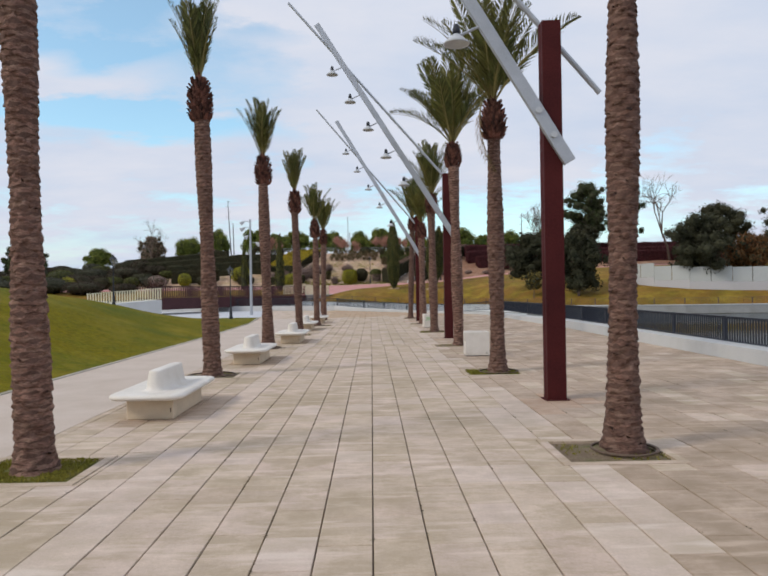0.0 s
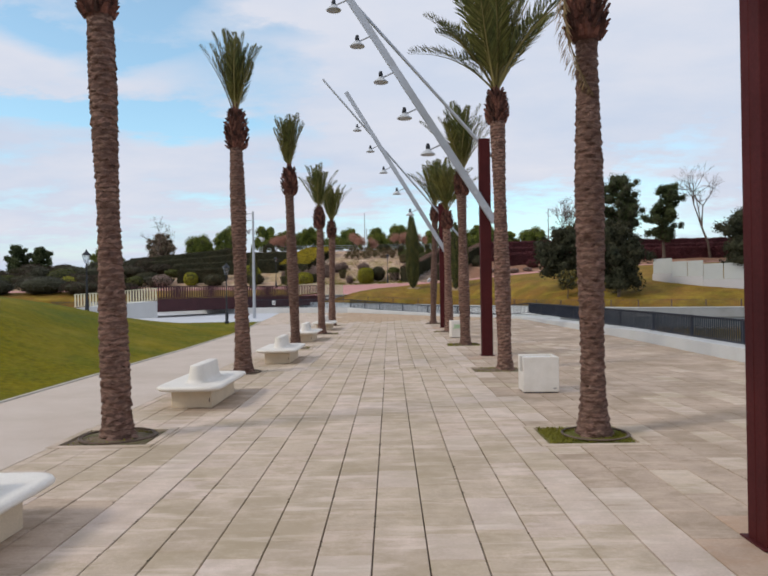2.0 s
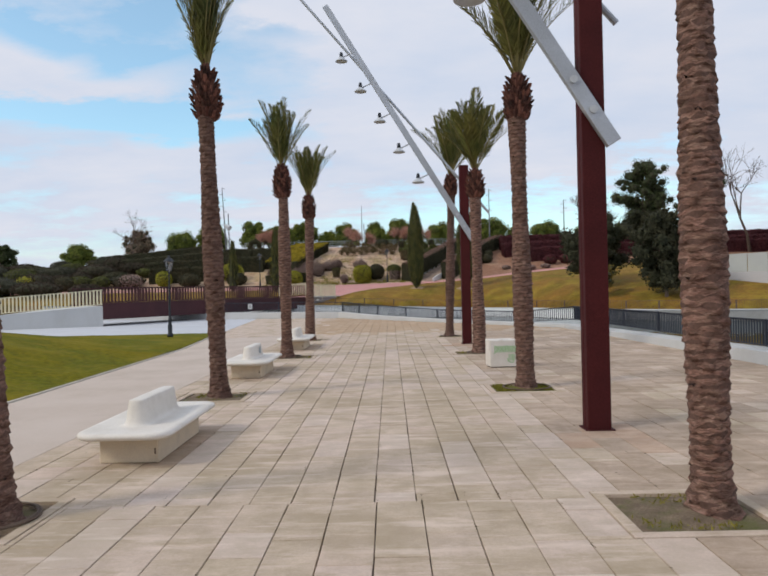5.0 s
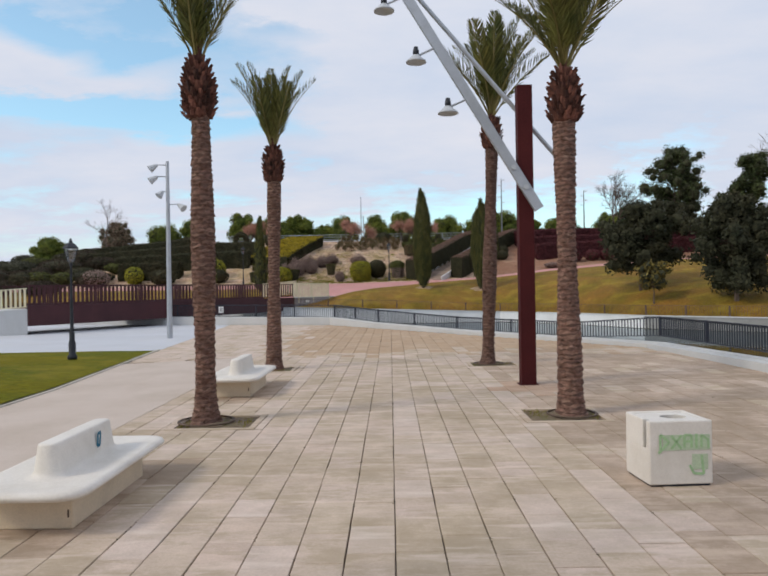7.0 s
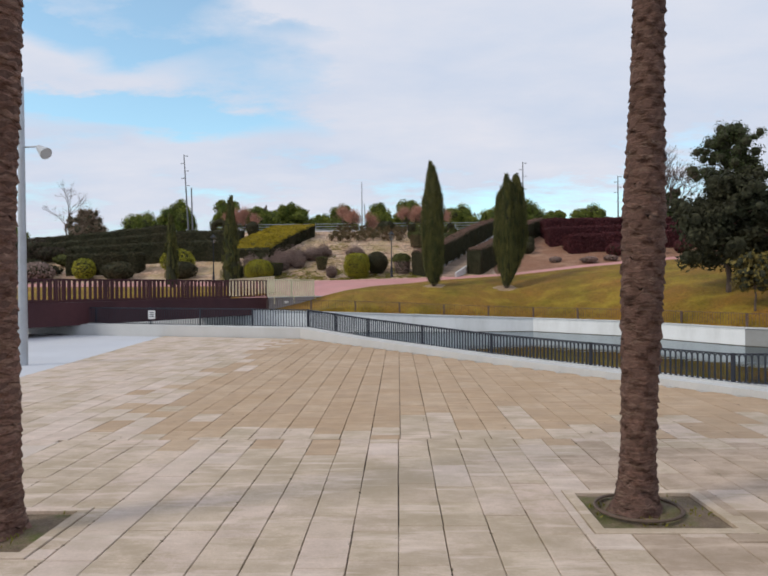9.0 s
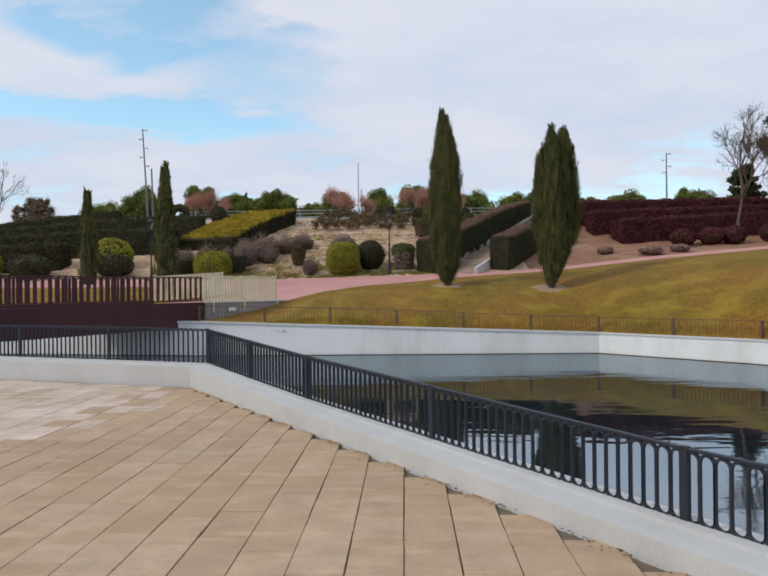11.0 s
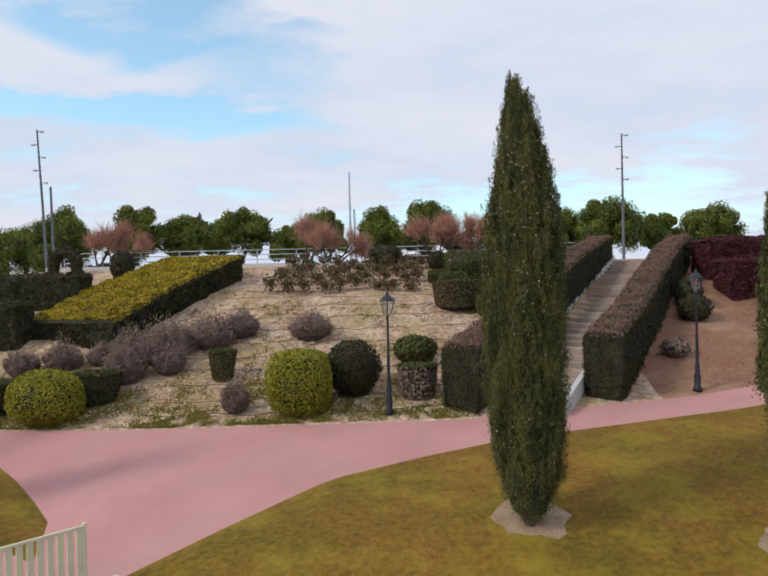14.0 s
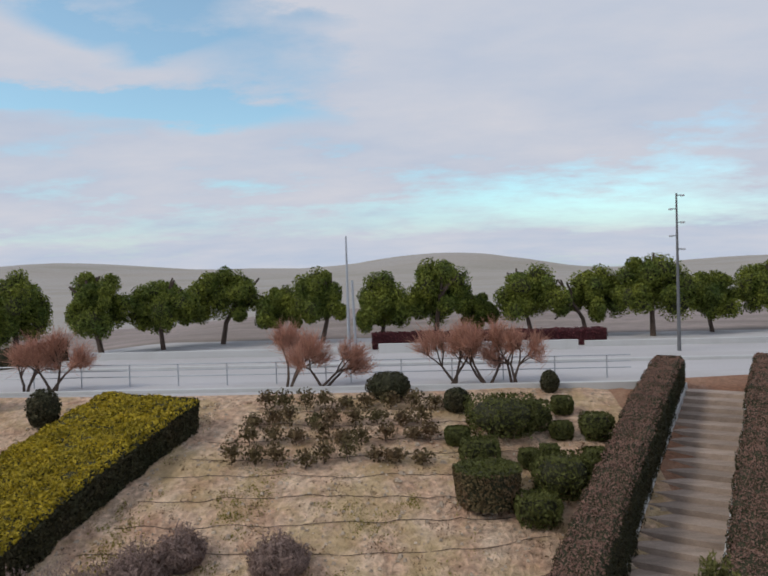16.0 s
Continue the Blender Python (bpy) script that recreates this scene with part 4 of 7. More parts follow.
# ---- slope planting and trees ----
M["cypress"] = leaf_material("cypress_foliage", (0.054, 0.074, 0.030), (0.205, 0.188, 0.055), 0.75, 4.0, 0.4, (1, 1, 0.32))
M["pine"] = leaf_material("pine_foliage", (0.080, 0.125, 0.028), (0.24, 0.265, 0.042), 0.7, 0.7, 0.6)
M["hedge_green"] = leaf_material("hedge_top_sunlit_yellow", (0.50, 0.375, 0.026), (0.27, 0.215, 0.018), 0.7, 1.1, 0.5)
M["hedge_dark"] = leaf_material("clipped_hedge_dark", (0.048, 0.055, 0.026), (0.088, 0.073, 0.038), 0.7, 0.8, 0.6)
M["hedge_brown"] = leaf_material("clipped_hedge_brown", (0.30, 0.175, 0.135), (0.22, 0.135, 0.105), 0.85, 0.8, 0.22)
M["hedge_purple"] = leaf_material("purple_leaved_hedge", (0.140, 0.038, 0.044), (0.088, 0.027, 0.030), 0.8, 0.5, 0.4)
M["bush_yellow"] = leaf_material("bush_yellowgreen", (0.40, 0.37, 0.034), (0.23, 0.235, 0.028), 0.7, 1.0, 0.45)
M["bush_olive"] = leaf_material("bush_olive", (0.12, 0.13, 0.032), (0.08, 0.088, 0.028), 0.7, 0.9, 0.4)
M["lavender"] = leaf_material("lavender_dry", (0.37, 0.272, 0.235), (0.24, 0.17, 0.145), 0.85, 1.2, 0.35)
M["twig"] = leaf_material("reddish_twigs", (0.55, 0.30, 0.22), (0.45, 0.24, 0.17), 0.85, 0.9, 0.35)
M["wood"] = material("grey_brown_bark", (0.13, 0.095, 0.075), 0.9, 0.35, 3, 25, 0.6)
# solid filler cores against see-through, coloured dark for the shade inside foliage
M["purple_core"] = material("core_shade_purple", (0.075, 0.022, 0.026), 0.95, 0.3, 2, 20, 0.3)
M["lav_core"] = material("core_shade_grey", (0.14, 0.10, 0.09), 0.95, 0.3, 3, 20, 0.3)
M["core"] = material("core_shade_green", (0.055, 0.056, 0.030), 0.95, 0.3, 2, 20, 0.3)


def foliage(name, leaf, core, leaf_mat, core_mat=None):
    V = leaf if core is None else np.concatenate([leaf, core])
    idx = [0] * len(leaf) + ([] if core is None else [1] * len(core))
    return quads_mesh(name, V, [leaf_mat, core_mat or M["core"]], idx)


def sphere_core(c, r, seg=12, rows=7):
    V, F = [], []
    for j in range(rows + 1):
        th = math.pi * j / rows
        for k in range(seg):
            a = 2 * math.pi * k / seg
            V.append((c[0] + r[0] * math.sin(th) * math.cos(a), c[1] + r[1] * math.sin(th) * math.sin(a), c[2] + r[2] * math.cos(th)))
    for j in range(rows):
        for k in range(seg):
            k2 = (k + 1) % seg
            F.append((j * seg + k, (j + 1) * seg + k, (j + 1) * seg + k2, j * seg + k2))
    return add_quads_of_mesh(V, F)


CY_COLUMN = [0.34, 0.58, 0.88, 1.0, 1.0, 0.94, 0.62, 0.32, 0.10]
CY_TOP = [0.20, 0.36, 0.60, 0.86, 1.0, 0.95, 0.68, 0.36, 0.10]
CY_SPIRE = [0.6, 0.9, 1.0, 0.95, 0.80, 0.56, 0.36, 0.18, 0.05]
CY_AT = [0, 0.04, 0.12, 0.3, 0.5, 0.7, 0.85, 0.95, 1.0]


def cypress(x, y, h, rad, tips, seed, n=9000, prof_r=CY_COLUMN, cones=0, leaf=0.034):
    """Upright plumes of fine sprays over a dark core; tips: (lean x, lean y, height, radius) of each leader."""
    z0 = land(x, y)
    t = thing("cypress_tree", pose(x, y, z0), "slender dark green cypress standing on the lawn bank", "cypress", "cypresses on the bank")
    bm = bmesh.new()
    add_tube(bm, (0, 0, -0.2), (0, 0, 1.0), 0.13, 0.09, 8)
    part("trunk", bm, M["wood"], t)
    g = np.random.default_rng(seed)
    P_all, N_all, U_all, cores, dots = [], [], [], [], []
    per = 130
    for ox, oy, hh, rr in tips:
        m_ = int(n * rr * hh / (rad * h) / per)
        s = g.uniform(0, 1, m_) ** 0.78
        a = g.uniform(0, 2 * np.pi, m_)
        prof = np.interp(s, CY_AT, prof_r) * rr
        lump = 1 + 0.07 * np.sin(a * 3 + s * 9 + seed) + 0.08 * np.sin(a * 7 - s * 23) + g.uniform(-0.26, 0.11, m_)
        # tufts that stand out of the outline here and there
        for sc, ac, am in zip(g.uniform(0.08, 0.97, 90), g.uniform(0, 2 * np.pi, 90), g.uniform(-0.05, 0.20, 90)):
            da = np.angle(np.exp(1j * (a - ac)))
            lump = lump + am * np.exp(-((s - sc) / 0.022) ** 2 - (da / 0.32) ** 2)
        lean = np.minimum(1, s * 2)
        root = np.stack([ox * lean + prof * lump * np.cos(a), oy * lean + prof * lump * np.sin(a), 0.14 + s * (hh - 0.42)], 1)
        out = np.stack([np.cos(a), np.sin(a), np.zeros(m_)], 1)
        # a plume: sprays round a rising axis that leans out a little and tapers
        ln = g.uniform(0.22, 0.58, m_)[:, None]
        k = g.uniform(0, 1, (m_, per, 1))
        axis = np.array((0, 0, 1.0)) + out * g.uniform(0.02, 0.18, (m_, 1)) + g.normal(0, 0.06, (m_, 3))
        pos = root[:, None, :] + axis[:, None, :] * ln[:, None, :] * k + g.normal(0, 0.052, (m_, per, 3)) * (1.2 - k)
        P_all.append(pos.reshape(-1, 3))
        N_all.append(np.repeat(out, per, 0) + np.array((0, 0, 0.25)))
        U_all.append(np.repeat(axis, per, 0))
        if cones:
            pick = g.uniform(0, 1, m_) < cones * np.interp(s, [0, 0.45, 0.7, 1], [0.03, 0.15, 1.0, 1.0])
            dots.append(root[pick] + out[pick] * 0.05 + np.array((0, 0, 0.2)))
        cp = [(0.84 * rr * k_, max(0.2, s_ * hh * 0.95)) for s_, k_ in zip(CY_AT, prof_r)]
        v, f = lathe(cp, 12)
        v = [(p[0] + ox * min(1, 2 * p[2] / hh), p[1] + oy * min(1, 2 * p[2] / hh), p[2]) for p in v]
        cores.append(add_quads_of_mesh(v, f[:-2]))
    P, Nn = np.concatenate(P_all), np.concatenate(N_all)
    q = leaf_quads(P, Nn, leaf, 2.6, 0.7, up=np.concatenate(U_all), jitter=0.4)
    part("crown", foliage("crown", q, np.concatenate(cores), M["cypress"]), None, t, "dense upright sprays of dark green foliage")
    if cones:
        D = np.concatenate(dots)
        sh = np.array([[(1, 0, 0), (0, 1, 0), (0, 0, 1), (0, 0, 1)], [(0, 1, 0), (-1, 0, 0), (0, 0, 1), (0, 0, 1)], [(-1, 0, 0), (0, -1, 0), (0, 0, 1), (0, 0, 1)], [(0, -1, 0), (1, 0, 0), (0, 0, 1), (0, 0, 1)],
                       [(1, 0, 0), (0, -1, 0), (0, 0, -1), (0, 0, -1)], [(0, 1, 0), (1, 0, 0), (0, 0, -1), (0, 0, -1)], [(-1, 0, 0), (0, 1, 0), (0, 0, -1), (0, 0, -1)], [(0, -1, 0), (-1, 0, 0), (0, 0, -1), (0, 0, -1)]], float)
        Q = (D[:, None, None, :] + sh[None] * 0.023).reshape(-1, 4, 3)
        tagged(part("cones", quads_mesh("cones", Q, [M["cone"]]), None, t, "small pale round cones"), kind="stuff")
    return t


cypress(2.74, 82.25, 8.05, 0.70, [(-0.04, 0, 7.8, 0.63), (-0.20, -0.1, 7.1, 0.40), (-0.16, -0.02, 8.1, 0.30), (0.12, 0.05, 5.9, 0.44)], 1, 480000, CY_COLUMN, 0.6, 0.0155)
cypress(7.32, 81.2, 7.5, 0.9, [(0.18, 0.4, 7.0, 0.70), (0.92, 1.35, 7.42, 0.58), (-0.36, 0.35, 6.15, 0.30), (1.0, 0.9, 5.4, 0.48), (0.05, -0.15, 7.2, 0.30), (-0.22, 0.75, 6.25, 0.18)], 2, 230000, CY_TOP, 0.25, 0.021)


def bush(x, y, rx, ry, h, mat, label, n=1200, size=0.09, sink=0.06, category="shrub", name="shrub", z=None, flat=1.0, group="", boxy=0.0):
    z0 = land(x, y) if z is None else z
    t = thing(name, pose(x, y, z0), label, category, group)
    n = int(n)
    P, d = ellipsoid_points(n, (0, 0, h * 0.48), (rx, ry, h * 0.54), 0.86)
    if boxy:
        w = (P - np.array((0, 0, h * 0.48))) / np.array((rx, ry, h * 0.54))
        k = np.linalg.norm(w, axis=1) / np.maximum(np.max(np.abs(w), axis=1), 1e-6)
        P = np.array((0, 0, h * 0.48)) + (P - np.array((0, 0, h * 0.48))) * (1 + boxy * (k[:, None] - 1))
    ph = rng.uniform(0, 6.28, 3)
    wav = 1 + 0.05 * np.sin(P[:, 0] * 4.1 / rx + ph[0]) + 0.05 * np.sin(P[:, 1] * 3.7 / ry + ph[1]) + 0.04 * np.sin(P[:, 2] * 5 / h + ph[2])
    P[:, :2] *= wav[:, None]
    P = P[P[:, 2] > -0.1]
    d = d[:len(P)]
    P[:, 2] = np.minimum(P[:, 2], h * flat)
    d = P - np.array((0, 0, h * 0.48))
    d /= np.linalg.norm(d, axis=1, keepdims=True)
    q = leaf_quads(P, d, size, 1.5, 0.6)
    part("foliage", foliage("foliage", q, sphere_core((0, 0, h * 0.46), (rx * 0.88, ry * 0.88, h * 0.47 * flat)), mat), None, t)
    return t


def hedge(line, width, h0, h1, mat, label, n=2500, size=0.08, name="hedge", top_mat=None, level=None, zf=None, core_mat=None):
    """Clipped hedge swept along a line; heights from h0 to h1; follows the ground."""
    zf = zf or land
    c = Vector(line[0])
    t = thing(name, pose(c.x, c.y, zf(c.x, c.y)), label, "hedge")
    base = np.array((c.x, c.y, zf(c.x, c.y)))
    pts = []
    for (a, b) in zip(line, line[1:]):
        m_ = max(2, int(math.hypot(b[0] - a[0], b[1] - a[1]) / 0.6))
        for k in range(m_):
            pts.append((a[0] + (b[0] - a[0]) * k / m_, a[1] + (b[1] - a[1]) * k / m_))
    pts.append(line[-1])
    rows, N_ = [], len(pts)
    for i, p in enumerate(pts):
        a, b = pts[max(i - 1, 0)], pts[min(i + 1, N_ - 1)]
        d = np.array((b[0] - a[0], b[1] - a[1]))
        d = d / np.linalg.norm(d)
        s = np.array((d[1], -d[0])) * width / 2
        c_ = np.array(p)
        hh = h0 + (h1 - h0) * i / (N_ - 1)
        zl, zr = zf(*(c_ - s)), zf(*(c_ + s))
        ztop = (zl + zr) / 2 + hh if level is None else level
        e = min(0.14, width * 0.12)
        k1, k2 = 0.93, 1 - e / (width / 2)
        rows.append(np.array([(*(c_ - s * k1), zl - 0.1), (*(c_ - s), ztop - e), (*(c_ - s * k2), ztop), (*(c_ + s * k2), ztop), (*(c_ + s), ztop - e), (*(c_ + s * k1), zr - 0.1)]) - base)
    core, faces = [], []
    for r0, r1 in zip(rows, rows[1:]):
        for k, kind in enumerate((0, 1, 1, 1, 0)):
            faces.append((np.array([r0[k], r1[k], r1[k + 1], r0[k + 1]]), kind if k != 1 and k != 3 else 3))
    for r in (rows[0], rows[-1]):
        faces.append((np.array([r[0], r[1], r[4], r[5]]), 0)), faces.append((np.array([r[1], r[2], r[3], r[4]]), 3))
    area = [0.5 * (np.linalg.norm(np.cross(f[0][1] - f[0][0], f[0][3] - f[0][0])) + np.linalg.norm(np.cross(f[0][1] - f[0][2], f[0][3] - f[0][2]))) for f in faces]
    tot = sum(area)
    Pl, Nl, kinds = [], [], []

    def swell(q):
        return 0.06 * (np.sin(q[..., 0:1] * 2.3 + q[..., 1:2] * 1.1) * np.sin(q[..., 1:2] * 2.9 + q[..., 2:3] * 2.1) + 0.6 * np.sin(q[..., 0:1] * 5.7 + q[..., 2:3] * 4.3) * np.sin(q[..., 1:2] * 6.1))
    ends = {len(faces) - 4: rows[0].mean(axis=0) - rows[1].mean(axis=0), len(faces) - 2: rows[-1].mean(axis=0) - rows[-2].mean(axis=0)}
    for fi, ((f, k), ar) in enumerate(zip(faces, area)):
        end = ends.get(fi)
        if end is not None:
            end = np.array((end[0], end[1], 0)) / np.linalg.norm(end[:2])
        m_ = max(2, int(n * ar / tot))
        u, v = rng.uniform(0, 1, (m_, 1)), rng.uniform(0, 1, (m_, 1))
        P = f[0] * (1 - u) * (1 - v) + f[1] * u * (1 - v) + f[2] * u * v + f[3] * (1 - u) * v
        nn = np.cross(f[1] - f[0], f[3] - f[0])
        nn = nn / (np.linalg.norm(nn) + 1e-9)
        mid = f.mean(axis=0)
        near = min(rows, key=lambda r: np.linalg.norm(r.mean(axis=0) - mid)).mean(axis=0) - np.array((0, 0, 0.2))
        if k == 0 and f is not None and np.dot(nn, mid - near) < 0:
            nn = -nn
        if k and nn[2] < 0:
            nn = -nn
        if end is not None:
            nn = end
        Pl.append(P + nn * (rng.uniform(-0.03, 0.05, (m_, 1)) + swell(P)))
        Nl.append(np.repeat(nn[None], m_, 0))
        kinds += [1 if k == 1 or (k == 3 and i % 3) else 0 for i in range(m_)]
        for j in range(3):
            for i in range(2):
                uu, vv = (np.array([0, 1, 1, 0]) + i) / 2, (np.array([0, 0, 1, 1]) + j) / 3
                uu, vv = uu[:, None], vv[:, None]
                c4 = f[0] * (1 - uu) * (1 - vv) + f[1] * uu * (1 - vv) + f[2] * uu * vv + f[3] * (1 - uu) * vv
                core.append(c4 - nn * 0.04 + nn * swell(c4))
    q = leaf_quads(np.concatenate(Pl), np.concatenate(Nl), size, 1.5, 0.75)
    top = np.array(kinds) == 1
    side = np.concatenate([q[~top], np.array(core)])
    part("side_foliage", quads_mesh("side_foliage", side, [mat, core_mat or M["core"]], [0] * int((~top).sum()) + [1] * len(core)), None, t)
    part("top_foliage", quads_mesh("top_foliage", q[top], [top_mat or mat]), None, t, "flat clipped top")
    return t


def tube_tree(segs, mat):
    """segs: (a, b, r0, r1) -> mesh of 5-sided tapered tubes."""
    Q = []
    for a, b, r0, r1 in segs:
        a, b = np.asarray(a, float), np.asarray(b, float)
        d = b - a
        d = d / (np.linalg.norm(d) + 1e-9)
        u = np.cross(d, (0.3, 0.2, 1.0) if abs(d[2]) < 0.95 else (1, 0, 0))
        u /= np.linalg.norm(u)
        v = np.cross(d, u)
        k = 5
        A = [a + r0 * (u * math.cos(2 * math.pi * i / k) + v * math.sin(2 * math.pi * i / k)) for i in range(k)]
        B = [b + r1 * (u * math.cos(2 * math.pi * i / k) + v * math.sin(2 * math.pi * i / k)) for i in range(k)]
        for i in range(k):
            Q.append([A[i], A[(i + 1) % k], B[(i + 1) % k], B[i]])
    return quads_mesh("wood", np.array(Q), [mat])


def grow(R, p, d, ln, r, depth, out, spread=0.6, up=0.15, kids=3):
    q = p
    for s in range(2):
        d2 = d + np.array([R.normal(0, 0.13) for _ in range(3)])
        d2 /= np.linalg.norm(d2)
        e = q + d2 * ln / 2
        out.append((q, e, r * (1 - 0.18 * s), r * (0.82 - 0.18 * s)))
        q, d = e, d2
    if depth == 0:
        return
    for _ in range(kids):
        nd = d + R.normal(0, spread, 3) + np.array((0, 0, up))
        nd /= np.linalg.norm(nd)
        grow(R, q, nd, ln * R.uniform(0.6, 0.8), r * 0.58, depth - 1, out, spread, up, kids)


def pine(x, y, h, r, z0, seed, label="rounded umbrella pine with a bare trunk", n=2600, size=0.30, low=0.34, mat=None, group="pines behind the road"):
    R = np.random.default_rng(seed)
    t = thing("pine_tree", pose(x, y, z0 - 0.1), label, "pine tree", group)
    segs = []
    grow(R, np.array((0, 0, 0.0)), np.array((R.normal(0, 0.05), R.normal(0, 0.05), 1.0)), h * 0.55, 0.035 * h, 1, segs, 0.5, 0.4, 4)
    part("trunk", tube_tree(segs, M["wood"]), None, t)
    # a broad dome of uneven needle clumps with gaps and a ragged underside
    qs, cores, lobes = [], [], 21
    ch, lean = h * (1 - low), R.normal(0, 0.10, 2) * r
    for k in range(lobes):
        zz = 1 - 1.38 * (k + 0.5) / lobes
        a, w = 2.4 * k + R.uniform(-0.6, 0.6), math.sqrt(max(0.0, 1 - zz * zz))
        er = np.array((r * 0.36, r * 0.36, ch * 0.19)) * R.uniform(0.58, 1.25) * np.array((R.uniform(0.85, 1.25), 1, R.uniform(0.8, 1.2)))
        rad = r * R.uniform(0.62, 0.92)
        c = np.array((lean[0] + rad * w * math.cos(a), lean[1] + rad * w * math.sin(a), h * low + ch * (0.34 + 0.46 * zz) + R.uniform(-0.09, 0.07) * ch))
        P, d = ellipsoid_points(n // lobes, c, er, 0.45)
        qs.append(leaf_quads(P, d, size, 1.9, 0.8))
        cores.append(sphere_core(c, er * 0.56, 8, 5))
    inner = np.array((lean[0], lean[1], h * low + ch * 0.44))
    P, d = ellipsoid_points(n // 5, inner, np.array((r * 0.56, r * 0.56, ch * 0.36)), 0.35)
    qs.append(leaf_quads(P, d, size, 1.9, 0.8))
    cores.append(sphere_core(inner, (r * 0.26, r * 0.26, ch * 0.18), 10, 6))
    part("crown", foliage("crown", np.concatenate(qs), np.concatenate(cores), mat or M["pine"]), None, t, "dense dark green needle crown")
    return t


def drum_shrub(x, y, r, h, top_mat, side_mat, label, taper=0.78, n=2600, group="clipped shrubs beside the stairs"):
    """Shrub clipped to a flat-topped tub, narrower at the foot."""
    t = thing("clipped_shrub", pose(x, y, land(x, y)), label, "shrub", group)
    g = np.random.default_rng(int(abs(x * 100) + abs(y * 10)))
    m_ = n // 2
    a, k = g.uniform(0, 2 * np.pi, m_), np.sqrt(g.uniform(0, 1, m_))
    top = np.stack([r * k * np.cos(a), r * k * np.sin(a), h * (1 - 0.06 * k ** 4) + g.normal(0, 0.015, m_)], 1)
    a, v = g.uniform(0, 2 * np.pi, m_), g.uniform(-0.05, 0.97, m_)
    rr = r * (taper + (1 - taper) * v) * (1 + 0.03 * np.sin(a * 5))
    side = np.stack([rr * np.cos(a), rr * np.sin(a), h * v], 1)
    q = np.concatenate([leaf_quads(top, np.repeat([[0, 0, 1.0]], m_, 0), 0.06, 1.5, 0.7), leaf_quads(side, np.stack([np.cos(a), np.sin(a), 0 * a], 1), 0.06, 1.5, 0.7)])
    v_, f_ = lathe([(r * taper * 0.95, -0.05), (r * 0.95, h * 0.92), (r * 0.85, h * 0.97), (r * 0.2, h * 0.97)], 14)
    core = add_quads_of_mesh(v_, f_[:-2])
    part("foliage", quads_mesh("foliage", np.concatenate([q, core]), [top_mat, side_mat, M["core"]], [0] * m_ + [1] * m_ + [2] * len(core)), None, t)
    return t


def layered_tree(x, y, h, r, low, seed, mat, label, category="tree", group="", name="pine_tree", n=15000, size=0.12, peak=0.35, z=None):
    """Loose evergreen: a leader with rising limbs, each ending in uneven leaf clumps."""
    R = np.random.default_rng(seed)
    t = thing(name, pose(x, y, (land(x, y) if z is None else z) - 0.1), label, category, group)
    segs, clumps = [], []
    pts = [np.array((0.0, 0, 0))]
    for k in range(6):
        pts.append(np.array((R.normal(0, 0.035) * h * (k + 1) / 6, R.normal(0, 0.035) * h * (k + 1) / 6, h * 0.93 * (k + 1) / 6)))
        segs.append((pts[-2], pts[-1], 0.024 * h * (1 - k / 6.5), 0.024 * h * (1 - (k + 1) / 6.5)))
    m_ = 38
    for k in range(m_):
        f = low + (0.97 - low) * (k + R.uniform(0, 1)) / m_
        g = (f - low) / (1 - low)
        prof = np.interp(g, [0, peak, 0.8, 1.0], [0.72, 1.0, 0.55, 0.10])
        ln = r * prof * R.uniform(0.55, 1.12)
        a = k * 2.4 + R.uniform(-0.5, 0.5)
        b0 = np.array([np.interp(f * h, [p[2] for p in pts], [p[i] for p in pts]) for i in range(3)])
        b1 = b0 + np.array((math.cos(a) * ln, math.sin(a) * ln, ln * R.uniform(0.1, 0.7)))
        segs.append((b0, b1, 0.011 * h * (1 - 0.6 * g), 0.006))
        for q in (0.45, 0.75, 1.0):
            cr = r * R.uniform(0.19, 0.31) * (0.8 + 0.35 * (1 - g))
            clumps.append((b0 + (b1 - b0) * q + R.normal(0, 0.06 * r, 3), np.array((cr, cr, cr * R.uniform(0.75, 1.15)))))
    part("trunk", tube_tree(segs, M["wood"]), None, t)
    tot = sum(c[1][0] ** 2 for c in clumps)
    qs, cores = [], []
    for c, er in clumps:
        P, d = ellipsoid_points(max(12, int(n * er[0] ** 2 / tot)), c, er, 0.45)
        qs.append(leaf_quads(P, d + np.array((0, 0, 0.3)), size, 2.0, 0.7))
        cores.append(sphere_core(c, er * 0.55, 6, 4))
    part("crown", foliage("crown", np.concatenate(qs), np.concatenate(cores), mat), None, t, "loose uneven evergreen crown")
    return t

cypress(-11.06, 84.0, 6.4, 0.55, [(0, 0, 6.4, 0.55), (0.05, 0, 5.0, 0.4)], 3, 26000, CY_SPIRE)
cypress(-15.6, 85.3, 5.1, 0.48, [(0, 0, 5.1, 0.48)], 4, 18000, CY_SPIRE)

M["rose"] = leaf_material("thin_winter_shrub", (0.13, 0.115, 0.05), (0.20, 0.13, 0.075), 0.85, 0.9, 0.5)
